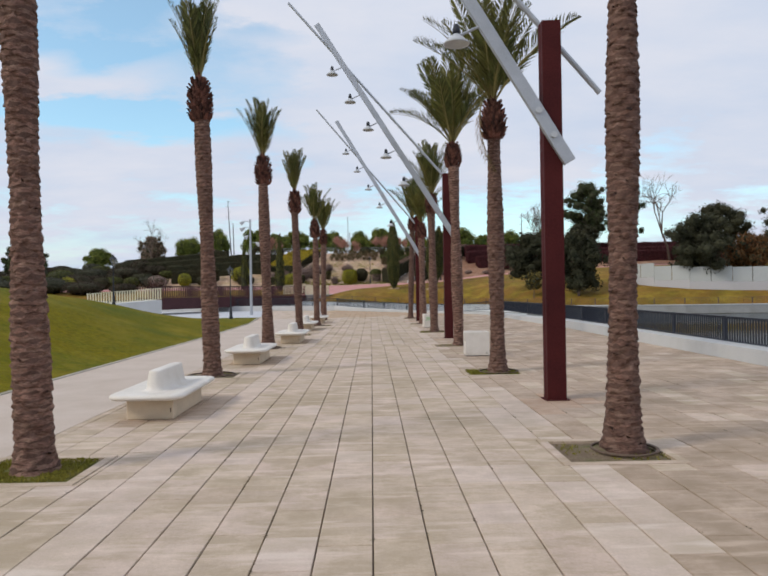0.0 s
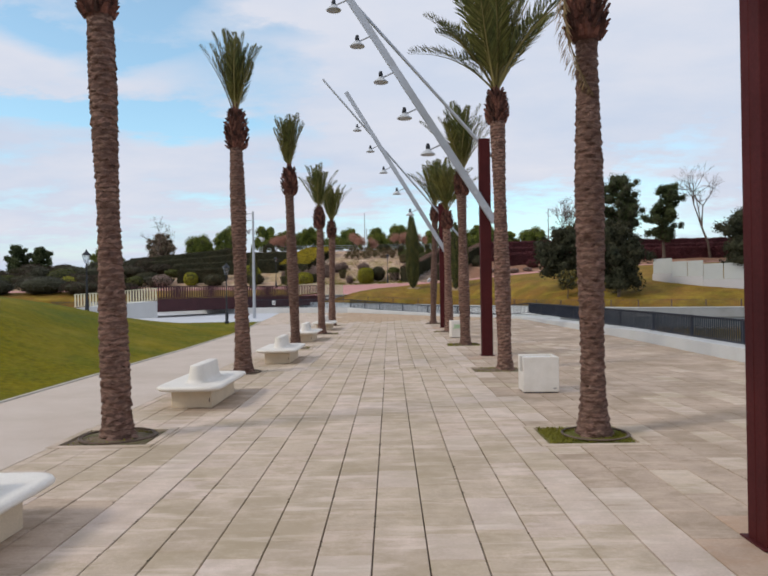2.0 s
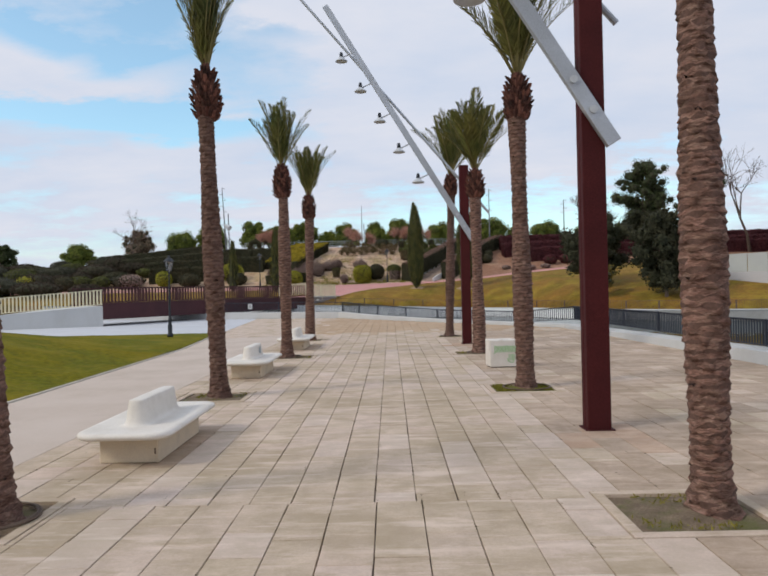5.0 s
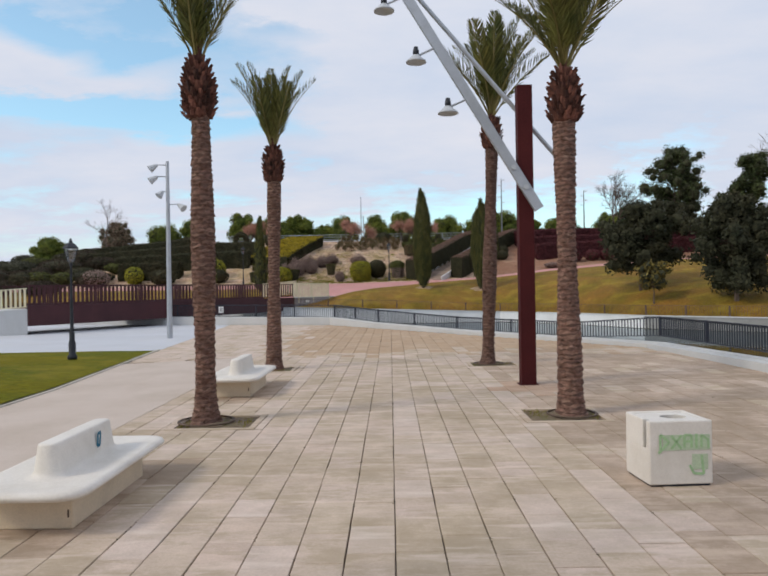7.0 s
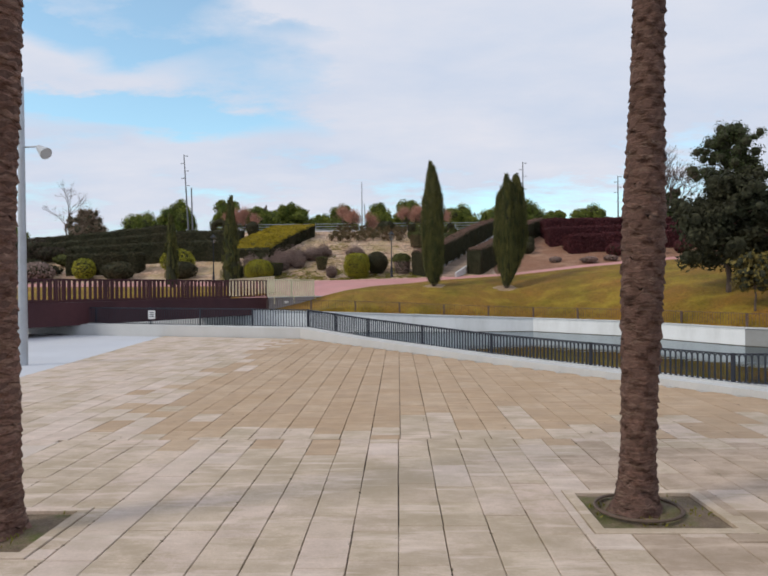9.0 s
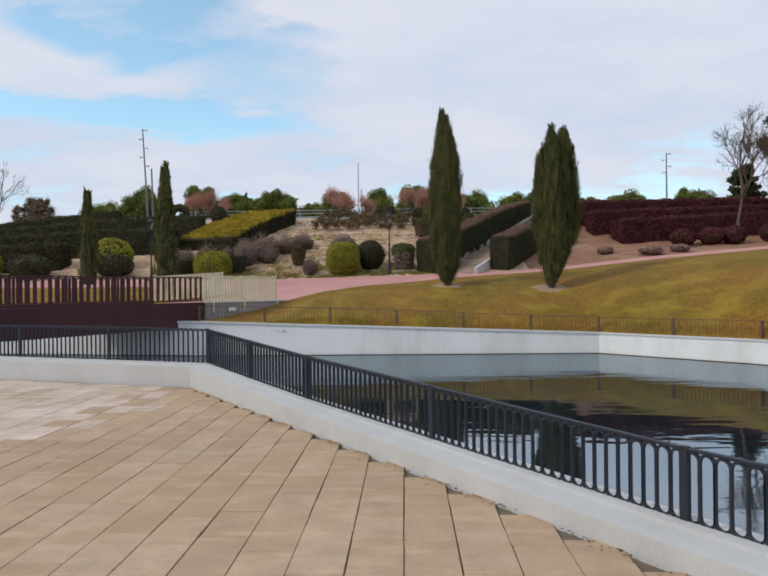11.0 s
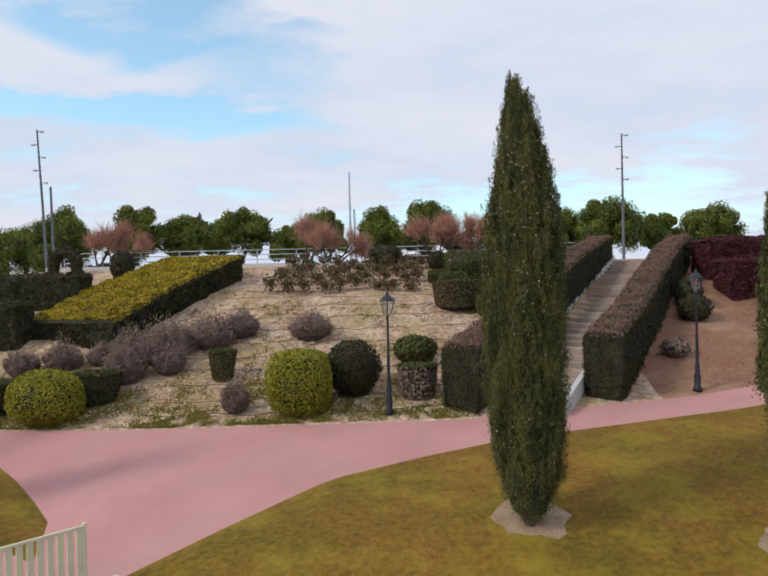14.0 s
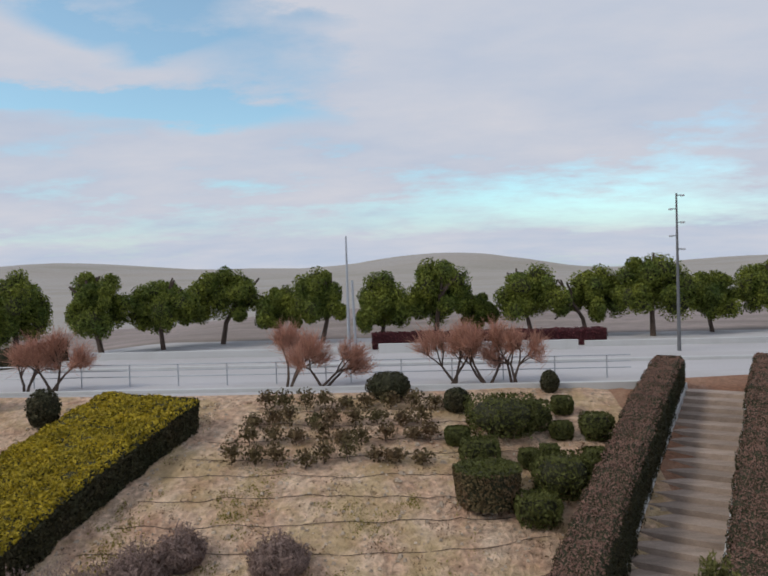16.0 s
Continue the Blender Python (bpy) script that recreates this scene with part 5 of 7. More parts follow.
# clipped hedges
hedge([(1.95, 89.15), (10.3, 105.0)], 1.15, 1.95, 1.42, M["hedge_dark"], "tall clipped dark hedge with browned top beside the stairs", 60000, 0.04, top_mat=M["hedge_brown"])
hedge([(6.25, 90.1), (14.4, 105.4)], 1.15, 1.95, 1.42, M["hedge_dark"], "tall clipped dark hedge with browned top beside the stairs", 50000, 0.042, top_mat=M["hedge_brown"])
# one hedge: sunlit leaf colour for its top, near-black colour for shaded sides
hedge([(-12.45, 94.9), (-9.5, 102.3)], 4.7, 0.95, 0.95, M["hedge_dark"], "broad flat-topped hedge block coloured sunlit yellow-green on top, shaded at sides", 36000, 0.075, top_mat=M["hedge_green"])
hedge([(-13.6, 98.6), (-24, 98.8), (-33, 99.2)], 1.4, 1.35, 1.35, M["hedge_dark"], "long clipped dark green hedge on the terrace", 14000, 0.085)
hedge([(-20.5, 92.6), (-26.5, 92.8)], 1.3, 1.5, 1.5, M["hedge_dark"], "long clipped dark green hedge low on the slope", 14000, 0.085)
hedge([(-21, 101.6), (-28, 101.8), (-36, 102)], 1.5, 1.5, 1.5, M["hedge_dark"], "long dark green hedge under the crest", 14000, 0.085)
hedge([(-14.3, 95.2), (-22, 95.3), (-28, 95.6)], 1.3, 1.55, 1.55, M["hedge_dark"], "long clipped dark green hedge on the slope", 14000, 0.085)
for line_, w_, h_, lab_ in (([(15.1, 97.2), (30, 98.2), (52, 99.6)], 2.0, 1.35, "low purple-leaved clipped hedge above bare soil"),
                            ([(14.0, 99.6), (30, 100.6), (52, 102)], 1.9, 1.5, "purple-leaved clipped hedge on the middle terrace"),
                            ([(14.2, 102.4), (30, 103.4), (52, 104.6)], 1.9, 1.75, "purple-leaved clipped hedge on the upper terrace")):
    hedge(line_, w_, h_, h_ + 0.05, M["hedge_purple"], lab_, 36000, 0.095, core_mat=M["purple_core"])

Y, O, D, LV = M["bush_yellow"], M["bush_olive"], M["hedge_dark"], M["lavender"]
bush(-2.72, 89.6, 0.98, 0.95, 1.8, Y, "round clipped yellow-green bush beside the pink path", 15000, 0.048, boxy=0.3)
bush(-1.25, 90.7, 0.86, 0.85, 1.65, D, "round clipped dark bush behind the yellow-green one", 7000, 0.055)
drum_shrub(0.75, 90.5, 0.62, 0.95, O, M["lavender"], "clipped tub-shaped shrub with olive top and brown sides", 0.85)
bush(0.7, 92.7, 0.68, 0.65, 0.95, O, "domed olive-green clipped shrub", 2200, 0.075)
drum_shrub(-5.72, 92.0, 0.48, 0.95, O, M["rose"], "small tub-shaped clipped shrub with brown bare sides", 0.68)
drum_shrub(-9.3, 90.6, 0.7, 0.95, O, D, "dark olive tub-shaped clipped shrub", 0.8)
bush(-10.2, 89.2, 1.05, 1.0, 1.55, Y, "round clipped yellow-green bush at the path", 11000, 0.05)
drum_shrub(-12.4, 90.1, 0.85, 0.9, O, D, "low dark tub-shaped clipped shrub", 0.85)
bush(-16.4, 90.2, 1.1, 0.9, 1.3, D, "low dark domed shrub", 1500, 0.11)
bush(-17.3, 91.9, 1.3, 1.1, 1.9, Y, "loose yellow-green willowy shrub", 2600, 0.11)
for i, (x_, y_, r_, h_) in enumerate(((-21.5, 90.3, 1.2, 1.4), (-24.5, 91.0, 0.9, 1.6), (-28, 90.5, 1.3, 1.5), (-31.5, 91.2, 1.0, 1.3), (-35, 90.4, 1.2, 1.5), (-39.5, 91, 1.4, 1.6), (-44, 90.6, 1.2, 1.5))):
    bush(x_, y_, r_, r_, h_, (D, Y, LV, O)[i % 4], ("round dark shrub", "round yellow-green shrub", "greyish dry shrub", "round olive shrub")[i % 4] + " at the foot of the slope", 1300, 0.12)


def west_scrub():
    """Loose dark and brownish bushes covering the west end of the slope."""
    M["scrub"] = leaf_material("brownish_scrub", (0.055, 0.045, 0.030), (0.085, 0.065, 0.045), 0.85, 0.7, 0.5)
    M["scrub_grey"] = leaf_material("grey_green_scrub", (0.085, 0.085, 0.06), (0.06, 0.06, 0.04), 0.85, 0.7, 0.4)
    R = random.Random(31)
    kinds = [(M["scrub"], "loose brownish winter bush"), (D, "dark green rounded bush"), (M["scrub"], "loose brownish winter bush"), (M["scrub_grey"], "grey-green olive-like bush"), (M["scrub"], "loose brownish winter bush"), (O, "olive-green bush")]
    for i in range(46):
        x = -27.5 - 34 * (i / 46) + R.uniform(-1, 1)
        y = 90.5 + 13.5 * ((i * 0.382) % 1.0)
        r, h = R.uniform(1.2, 2.3), R.uniform(0.9, 1.75)
        mat, lab = kinds[(i * 5 + i // 6) % 6]
        bush(x, y, r, r * 0.9, h, mat, lab + " on the west slope", 1500, 0.13, group="bushes of the west slope")
    for x, y, r, h, k in ((-34.5, 83.6, 2.3, 1.5, 0), (-39.5, 84.5, 2.8, 2.0, 3), (-30.0, 84.0, 1.7, 1.1, 0), (-45, 83.5, 2.4, 1.9, 3)):
        bush(x, y, r, r, h, kinds[k][0], kinds[k][1] + " beyond the pond", 2200, 0.12, group="bushes beyond the pond")


west_scrub()


def lavender_clump(x, y, r, h):
    t = thing("lavender_clump", pose(x, y, land(x, y)), "dry greyish-purple lavender clump on sandy soil", "lavender", "lavender on the slope")
    n = int(6800 * r)
    a, k = rng.uniform(0, 2 * np.pi, n), np.sqrt(rng.uniform(0, 1, n))
    d = np.stack([np.cos(a) * k * 0.9, np.sin(a) * k * 0.9, np.full(n, 0.75)], 1)
    d /= np.linalg.norm(d, axis=1, keepdims=True)
    base = np.stack([np.cos(a) * k * r * 0.70, np.sin(a) * k * r * 0.70, np.zeros(n)], 1)
    ph = rng.uniform(0, 6.3, 3)
    lump = 1 + 0.22 * np.sin(2 * a + ph[0]) * k + 0.16 * np.sin(5 * a + ph[1]) * k + 0.12 * np.sin(9 * a + ph[2])
    ln = h * rng.uniform(0.6, 1.25, n)[:, None] * (1.1 - 0.15 * k[:, None]) * lump[:, None]
    s = rng.uniform(0.12, 1.0, n)[:, None] ** 0.7
    P = base + d * ln * s * np.array((r / h * 0.48, r / h * 0.48, 1.0)) * (1.12 - 0.38 * k[:, None] ** 2)
    q = leaf_quads(P, d, 0.034, 3.2, 0.5, up=None)
    up = d + rng.normal(0, 0.25, d.shape)
    q2 = leaf_quads(P, rng.normal(0, 1, d.shape), 0.026, 6.0, 0.2, up=up, jitter=0.05)
    part("stem_mass", foliage("stem_mass", np.concatenate([q, q2]), sphere_core((0, 0, h * 0.12), (r * 0.62, r * 0.62, h * 0.42)), M["lavender"], M["lav_core"]), None, t)


for x_, y_, r_, h_ in ((-3.2, 95.0, 0.90, 0.8), (-4.7, 89.7, 0.45, 0.75), (-6.75, 94.5, 0.95, 0.95), (-5.9, 95.3, 0.75, 0.8), (-7.7, 94.0, 0.6, 0.8), (-8.95, 91.9, 0.75, 1.1), (-8.2, 93.3, 0.9, 1.15), (-7.7, 92.5, 0.6, 0.8), (-9.4, 93.4, 0.8, 0.95), (-11.6, 92.9, 0.7, 0.8), (-12.9, 92.6, 0.6, 0.7), (-10.4, 93.2, 0.5, 0.6)):
    lavender_clump(x_, y_, r_, h_)

# clipped box cluster beside the stairs
drum_shrub(2.45, 97.5, 1.0, 1.05, O, M["rose"], "broad drum-shaped clipped shrub with olive top and brown sides", 0.88, 5200)
for x_, y_, rx_, h_, fl in ((3.75, 96.75, 0.62, 0.9, 0.9), (4.7, 98.0, 0.85, 1.25, 0.9), (2.4, 99.3, 0.62, 0.85, 0.9), (1.75, 100.4, 0.42, 0.6, 1), (3.3, 101.2, 1.2, 1.35, 0.9), (4.5, 101.6, 0.6, 1.0, 1),
                           (3.9, 99.2, 0.30, 0.6, 1), (4.6, 99.4, 0.32, 0.65, 1), (6.5, 101.1, 0.55, 0.9, 1), (5.7, 102.8, 0.38, 0.65, 1), (5.3, 101.0, 0.36, 0.6, 1), (5.5, 98.4, 0.5, 0.9, 1), (6.0, 99.2, 0.42, 0.7, 1)):
    bush(x_, y_, rx_, rx_ * 0.9, h_, O, "clipped olive-green box shrub on sandy soil", 1300 + 1800 * rx_, 0.065, flat=min(fl, 0.93), boxy=0.55, group="clipped shrubs beside the stairs")
for x_, y_, rx_, h_ in ((-0.7, 104.0, 0.92, 1.0), (1.85, 102.6, 0.50, 0.85), (5.6, 104.7, 0.36, 0.85), (-13.4, 102.0, 0.62, 1.4)):
    bush(x_, y_, rx_, rx_, h_, D, "dark clipped ball shrub at the top of the slope", 1700, 0.08)
for x_, y_, rx_, h_ in ((9.65, 93.5, 0.52, 0.6), (12.0, 98.2, 0.6, 1.1), (11.6, 96.7, 0.65, 1.0), (13.3, 93.4, 0.5, 0.45), (15.7, 92.2, 0.7, 0.5), (17.5, 92.5, 0.6, 0.45)):
    bush(x_, y_, rx_, rx_, h_, LV if h_ < 0.65 else D, "low brownish shrub on bare soil" if h_ < 0.65 else "dark round shrub beside the hedge", 900, 0.08)
for x_, y_ in ((18.5, 94.5), (20.3, 94.5), (21.7, 94.4), (24.0, 94.4)):
    bush(x_, y_, 0.75, 0.7, 1.1, M["hedge_purple"], "round purple-leaved bush before the hedge", 1300, 0.1)


def rose_row():
    """Thin wintering shrubs in rows under the crest."""
    R = random.Random(11)
    for j, y in enumerate((99.3, 100.5, 101.7, 102.9)):
        for i in range(9):
            x = -5.6 + i * 0.78 + 0.3 * (j % 2) + R.uniform(-0.15, 0.15)
            yy = y + R.uniform(-0.2, 0.2)
            t = thing("winter_shrub", pose(x, yy, land(x, yy)), "thin half-bare winter shrub in a row", "shrub", "rows of thin shrubs under the crest")
            h = R.uniform(0.5, 0.9)
            P, d = ellipsoid_points(230, (0, 0, h * 0.55), (0.42, 0.36, h * 0.48), 0.2)
            q = leaf_quads(P, d, 0.085, 1.5, 0.9)
            segs = []
            grow(np.random.default_rng(i + 20 * j), np.array((0, 0, -0.05)), np.array((0, 0, 1.0)), h * 0.45, 0.018, 2, segs, 0.55, 0.3, 3)
            part("stem_fork", tube_tree(segs, M["wood"]), None, t)
            part("foliage", foliage("foliage", q, None, M["rose"]), None, t)


rose_row()


def topiary_arch(x, y):
    t = thing("topiary_arch", pose(x, y, land(x, y)), "dark clipped topiary arch on the crest", "topiary")
    Q, cores = [], []
    for k in range(13):
        a = math.pi * k / 12
        c = np.array((0.60 * math.cos(a), 0, 0.55 + 0.60 * math.sin(a)))
        P, d = ellipsoid_points(170, c, (0.30, 0.32, 0.30), 0.9)
        Q.append(leaf_quads(P, d, 0.09, 1.5, 0.5)), cores.append(sphere_core(c, (0.27, 0.29, 0.27), 8, 5))
    for sx in (-0.6, 0.6):
        P, d = ellipsoid_points(200, (sx, 0, 0.25), (0.3, 0.32, 0.4), 0.9)
        Q.append(leaf_quads(P, d, 0.09, 1.5, 0.5)), cores.append(sphere_core((sx, 0, 0.25), (0.27, 0.29, 0.38), 8, 5))
    part("foliage", foliage("foliage", np.concatenate(Q), np.concatenate(cores), M["hedge_dark"]), None, t)


topiary_arch(-16.9, 103.3), topiary_arch(-23.0, 103.3)


# timber-edged stairs between the hedges
def build_stairs():
    st = new("stairs")
    tagged(st, "long flight of weathered timber-edged steps", "stairs", kind="structure")
    B, T, n, w = Vector((3.75, 89.3, 2.74)), Vector((12.0, 104.6, 7.35)), 27, 1.05
    d = (T - B) / n
    flat_d = Vector((d.x, d.y, 0)).normalized()
    ang = math.atan2(-flat_d.x, flat_d.y)
    run = math.hypot(d.x, d.y)
    bm = bmesh.new()
    add_box(bm, (-w, 0, -0.6), (w, run + 0.03, 0), 0.012)
    step = bpy.data.meshes.new("step")
    bm.to_mesh(step), bm.free()
    step.materials.append(M["step"])
    for k in range(n):
        s = part("step", step, None, st)
        s.matrix_basis = pose(*(B + d * k + Vector((0, 0, d.z))), 0, 0, math.degrees(ang))
    side = Vector((flat_d.y, -flat_d.x, 0))
    for sgn in (-1, 1):
        bm = bmesh.new()
        a, b = B + side * sgn * (w + 0.09), T + side * sgn * (w + 0.09)
        add_beam(bm, a + Vector((0, 0, 0.02)), b + Vector((0, 0, 0.02)), 0.16, 0.5, bevel=0.01)
        part("stringer", bm, M["concrete"], st, "grey concrete side wall")


build_stairs()


# drip pipes, stones and dry tufts on the slope
def slope_details():
    R = random.Random(3)
    for j in range(15):
        q = 0.05 + j * 0.064
        pts = []
        for i in range(46):
            x = -9.5 + i * 0.30 + (2.0 if j < 4 else 0)
            y = y_path(x) + SLOPE * q + 0.07 * math.sin(x * 0.55 + j * 2) + 0.025 * math.sin(x * 2.3 + j)
            if x < -12.2 + 0.42 * (y - 88) + 0.0 and y > 94:
                continue
            if x > 1.0 + 0.5 * (y - 88.5):
                continue
            pts.append(Vector((x, y, land(x, y) + 0.10 * (noise.noise((x * 0.9, y * 0.9, 3.0)) + 0.5 * noise.noise((x * 2.7, y * 2.7, 1.0))) + 0.03)))
        if len(pts) < 3:
            continue
        cu = bpy.data.curves.new("drip_pipe", "CURVE")
        cu.dimensions, cu.bevel_depth, cu.bevel_resolution = "3D", 0.010, 1
        sp = cu.splines.new("POLY")
        sp.points.add(len(pts) - 1)
        for p_, v in zip(sp.points, pts):
            p_.co = (*v, 1)
        cu.materials.append(M["pipe"])
        tagged(new("drip_pipe", cu), "thin dark drip irrigation pipe on sandy soil", "pipe", "drip pipes on the slope")
    Q = []
    for _ in range(2600):
        x = R.uniform(-14, 7.6)
        y = y_path(x) + SLOPE * R.uniform(0.02, 0.97)
        s = R.uniform(0.02, 0.065) * (1.8 if R.random() < 0.06 else 1)
        z = land(x, y) + 0.10 * (noise.noise((x * 0.9, y * 0.9, 3.0)) + 0.5 * noise.noise((x * 2.7, y * 2.7, 1.0)))
        v, f = [], []
        for a, b, c in ((-1, -1, 0), (1, -1, 0), (1, 1, 0), (-1, 1, 0)):
            v.append((x + a * s * R.uniform(0.6, 1.2), y + b * s * R.uniform(0.6, 1.2), z - 0.01))
        t4 = [(p[0] * 0.5 + x * 0.5, p[1] * 0.5 + y * 0.5, z + s * R.uniform(0.5, 1.0)) for p in v]
        v = v + t4
        Q += [[v[i] for i in f] for f in ((4, 5, 6, 7), (0, 1, 5, 4), (1, 2, 6, 5), (2, 3, 7, 6), (3, 0, 4, 7))]
    pts = []
    while len(pts) < 46000:
        x = R.uniform(-14, 2.5)
        q = R.uniform(0.0, 0.95) ** 1.5
        y = y_path(x) + 0.1 + SLOPE * q
        if noise.noise((x * 0.55, y * 0.55, 7.0)) + 0.5 * noise.noise((x * 1.7, y * 1.7, 2.0)) > R.gauss(-0.02, 0.22) + q * 0.95:
            pts.append((x, y, land(x, y) + 0.10 * (noise.noise((x * 0.9, y * 0.9, 3.0)) + 0.5 * noise.noise((x * 2.7, y * 2.7, 1.0))) + 0.015))
    P = np.array(pts)
    tufts = quads_mesh("grass_tufts", leaf_quads(P, rng.normal(0, 1, P.shape) * np.array((1, 1, 0.25)), 0.027, 3.0, 0.2, up=(0, 0, 1.0), jitter=0.7), [M["grass_blade"]])
    tagged(part("grass_tufts", tufts, None), "thin yellow-green grass tufts on the sandy slope", "grass", kind="stuff")
    pts = []
    while len(pts) < 9000:
        x, q = R.uniform(-9.5, 6.5), R.uniform(0.05, 0.98)
        y = y_path(x) + SLOPE * q
        if noise.noise((x * 1.3, y * 1.3, 11.0)) + 0.6 * noise.noise((x * 4.1, y * 4.1, 5.0)) > R.gauss(0.28, 0.12):
            pts.append((x, y, land(x, y) + 0.10 * (noise.noise((x * 0.9, y * 0.9, 3.0)) + 0.5 * noise.noise((x * 2.7, y * 2.7, 1.0))) + 0.012))
    P = np.array(pts)
    M["dry_blade"] = leaf_material("dry_brown_blades", (0.20, 0.125, 0.075), (0.30, 0.20, 0.12), 0.9, 0.8, 0.5)
    dry = quads_mesh("dry_tufts", leaf_quads(P, rng.normal(0, 1, P.shape) * np.array((1, 1, 0.4)), 0.034, 2.2, 0.3, up=(0, 0, 1.0), jitter=1.0), [M["dry_blade"]])
    tagged(part("dry_tufts", dry, None), "dry brown tufts and clods on the sandy slope", "grass", kind="stuff")
    tagged(part("stones", quads_mesh("stones", np.array(Q), [M["stone"]]), None), "small pale stones scattered on the slope", "stones", kind="stuff")


slope_details()


# ---- crest: rail, low walls, red twiggy trees, masts, pines ----
def guard_rail(x0, x1, y, z):
    t = thing("guard_rail", pose(x0, y, z), "pale tubular guard rail along the crest", "railing")
    for h in (0.45, 0.72, 0.98):
        bm = bmesh.new()
        add_tube(bm, (0, 0, h), (x1 - x0, 0, h), 0.025, seg=6)
        part("rail", bm, M["galv"], t)
    for k in range(int((x1 - x0) / 2.2) + 1):
        bm = bmesh.new()
        add_tube(bm, (k * 2.2, 0, 0), (k * 2.2, 0, 1.0), 0.028, seg=6)
        part("post", bm, M["galv"], t)


guard_rail(-19, -3.0, 107.2, TOP_Z), guard_rail(-2.5, 9.5, 107.2, TOP_Z)
bm = bmesh.new()
add_box(bm, (-19, 105.2, TOP_Z - 1.0), (10.2, 105.45, TOP_Z + 0.16), 0.01)
tagged(part("wall_crest", bm, M["concrete"]), "low pale concrete wall along the crest", "wall", kind="structure")
for y_, a_, b_, h_ in ((112.4, -19, 26, 0.16), (117.6, -19, -4, 0.42), (118.2, -2.0, 9.8, 0.55), (119.4, 10.5, 60, 0.35)):
    bm = bmesh.new()
    add_box(bm, (a_, y_, TOP_Z - 0.2), (b_, y_ + 0.3, TOP_Z + h_), 0.015)
    tagged(part("wall_terrace", bm, M["concrete"]), "long low pale concrete terrace wall", "wall", kind="structure")
hedge([(-2.5, 120.6), (12, 120.8)], 0.9, 1.0, 1.0, M["hedge_purple"], "low reddish hedge behind the terrace wall", 5000, 0.10, core_mat=M["purple_core"], zf=lambda x, y: TOP_Z)
hedge([(-28, 121.0), (-23, 121.2)], 1.2, 1.3, 1.3, M["hedge_dark"], "dark clipped hedge behind the road", 1500, 0.14, zf=lambda x, y: top_z(x))


def twiggy_tree(x, y, h, w, seed, z=None):
    z0 = (land(x, y) if z is None else z) - 0.05
    t = thing("bare_shrub_tree", pose(x, y, z0), "low leafless tree with crooked dark limbs and reddish twigs", "tree", "reddish winter trees on the crest")
    R = np.random.default_rng(seed)
    limbs, twigs = [], []
    for k in range(3):
        d = np.array((R.uniform(-0.8, 0.8), R.uniform(-0.4, 0.4), 1.0))
        grow(R, np.array((R.uniform(-0.2, 0.2), 0, 0)), d / np.linalg.norm(d), h * 0.38, 0.07, 2, limbs, 0.5, 0.2, 3)
    part("limb_fork", tube_tree(limbs, M["wood"]), None, t, "crooked dark limbs")
    tips = [s[1] for s in limbs if s[2] < 0.035]
    for p in tips:
        for _ in range(26):
            d = R.normal(0, 0.5, 3) + np.array((p[0] * 0.35, 0, 0.9))
            d /= np.linalg.norm(d)
            ln = R.uniform(0.35, 0.9) * h * 0.4
            a = p + R.normal(0, 0.08, 3)
            s_ = np.cross(d, R.normal(0, 1, 3))
            s_ = s_ / np.linalg.norm(s_) * 0.010
            m_ = a + d * ln * 0.5 + R.normal(0, 0.04, 3)
            twigs.append([a - s_, a + s_, m_ + s_ * 0.8, m_ - s_ * 0.8])
            twigs.append([m_ - s_ * 0.8, m_ + s_ * 0.8, a + d * ln + s_ * 0.2, a + d * ln - s_ * 0.2])
    part("twig_crown", quads_mesh("twig_crown", np.array(twigs), [M["twig"]]), None, t, "fine reddish twigs")


for i, (x_, y_, h_) in enumerate(((-5.0, 106.2, 2.6), (-3.6, 106.3, 2.5), (2.0, 106.3, 2.7), (3.3, 106.3, 2.7), (4.5, 106.2, 2.4), (-15.4, 106.3, 2.6), (-16.7, 106.2, 2.3))):
    twiggy_tree(x_, y_, h_, 3, 50 + i, TOP_Z)


def flood_mast(x, y, z, h, lamps, twin=False, lean=0.0, mat="galv"):
    t = thing("flood_mast", pose(x, y, z), "tall slim floodlight mast", "light mast")
    bm = bmesh.new()
    add_tube(bm, (0, 0, 0), (lean, 0, h), 0.11, 0.05, 8)
    part("pole", bm, M[mat], t)
    if twin:
        bm = bmesh.new()
        add_tube(bm, (0.42, 0, 0), (0.30, 0, h * 0.62), 0.09, 0.07, 8)
        part("pole", bm, M[mat], t)
    for k in range(lamps):
        zz = h * (0.985 - 0.085 * k)
        sx = -1 if k % 2 else 1
        bm = bmesh.new()
        add_tube(bm, (lean * zz / h, 0, zz), (lean * zz / h + sx * 0.26, 0, zz + 0.03), 0.025, seg=5)
        arm = part("arm", bm, M[mat], t)
        bm = bmesh.new()
        add_box(bm, (lean * zz / h + sx * 0.32 - 0.10, -0.10, zz - 0.05), (lean * zz / h + sx * 0.32 + 0.10, 0.10, zz + 0.05), 0.02)
        part("lamp_head", bm, M["lamp"], arm)


flood_mast(-3.86, 119.0, TOP_Z, 7.1, 0, True)
flood_mast(14.9, 116.3, TOP_Z, 8.75, 5, mat="mast_grey")
flood_mast(-22.6, 112.0, top_z(-22.6), 9.6, 5, True, -0.5, "mast_grey")
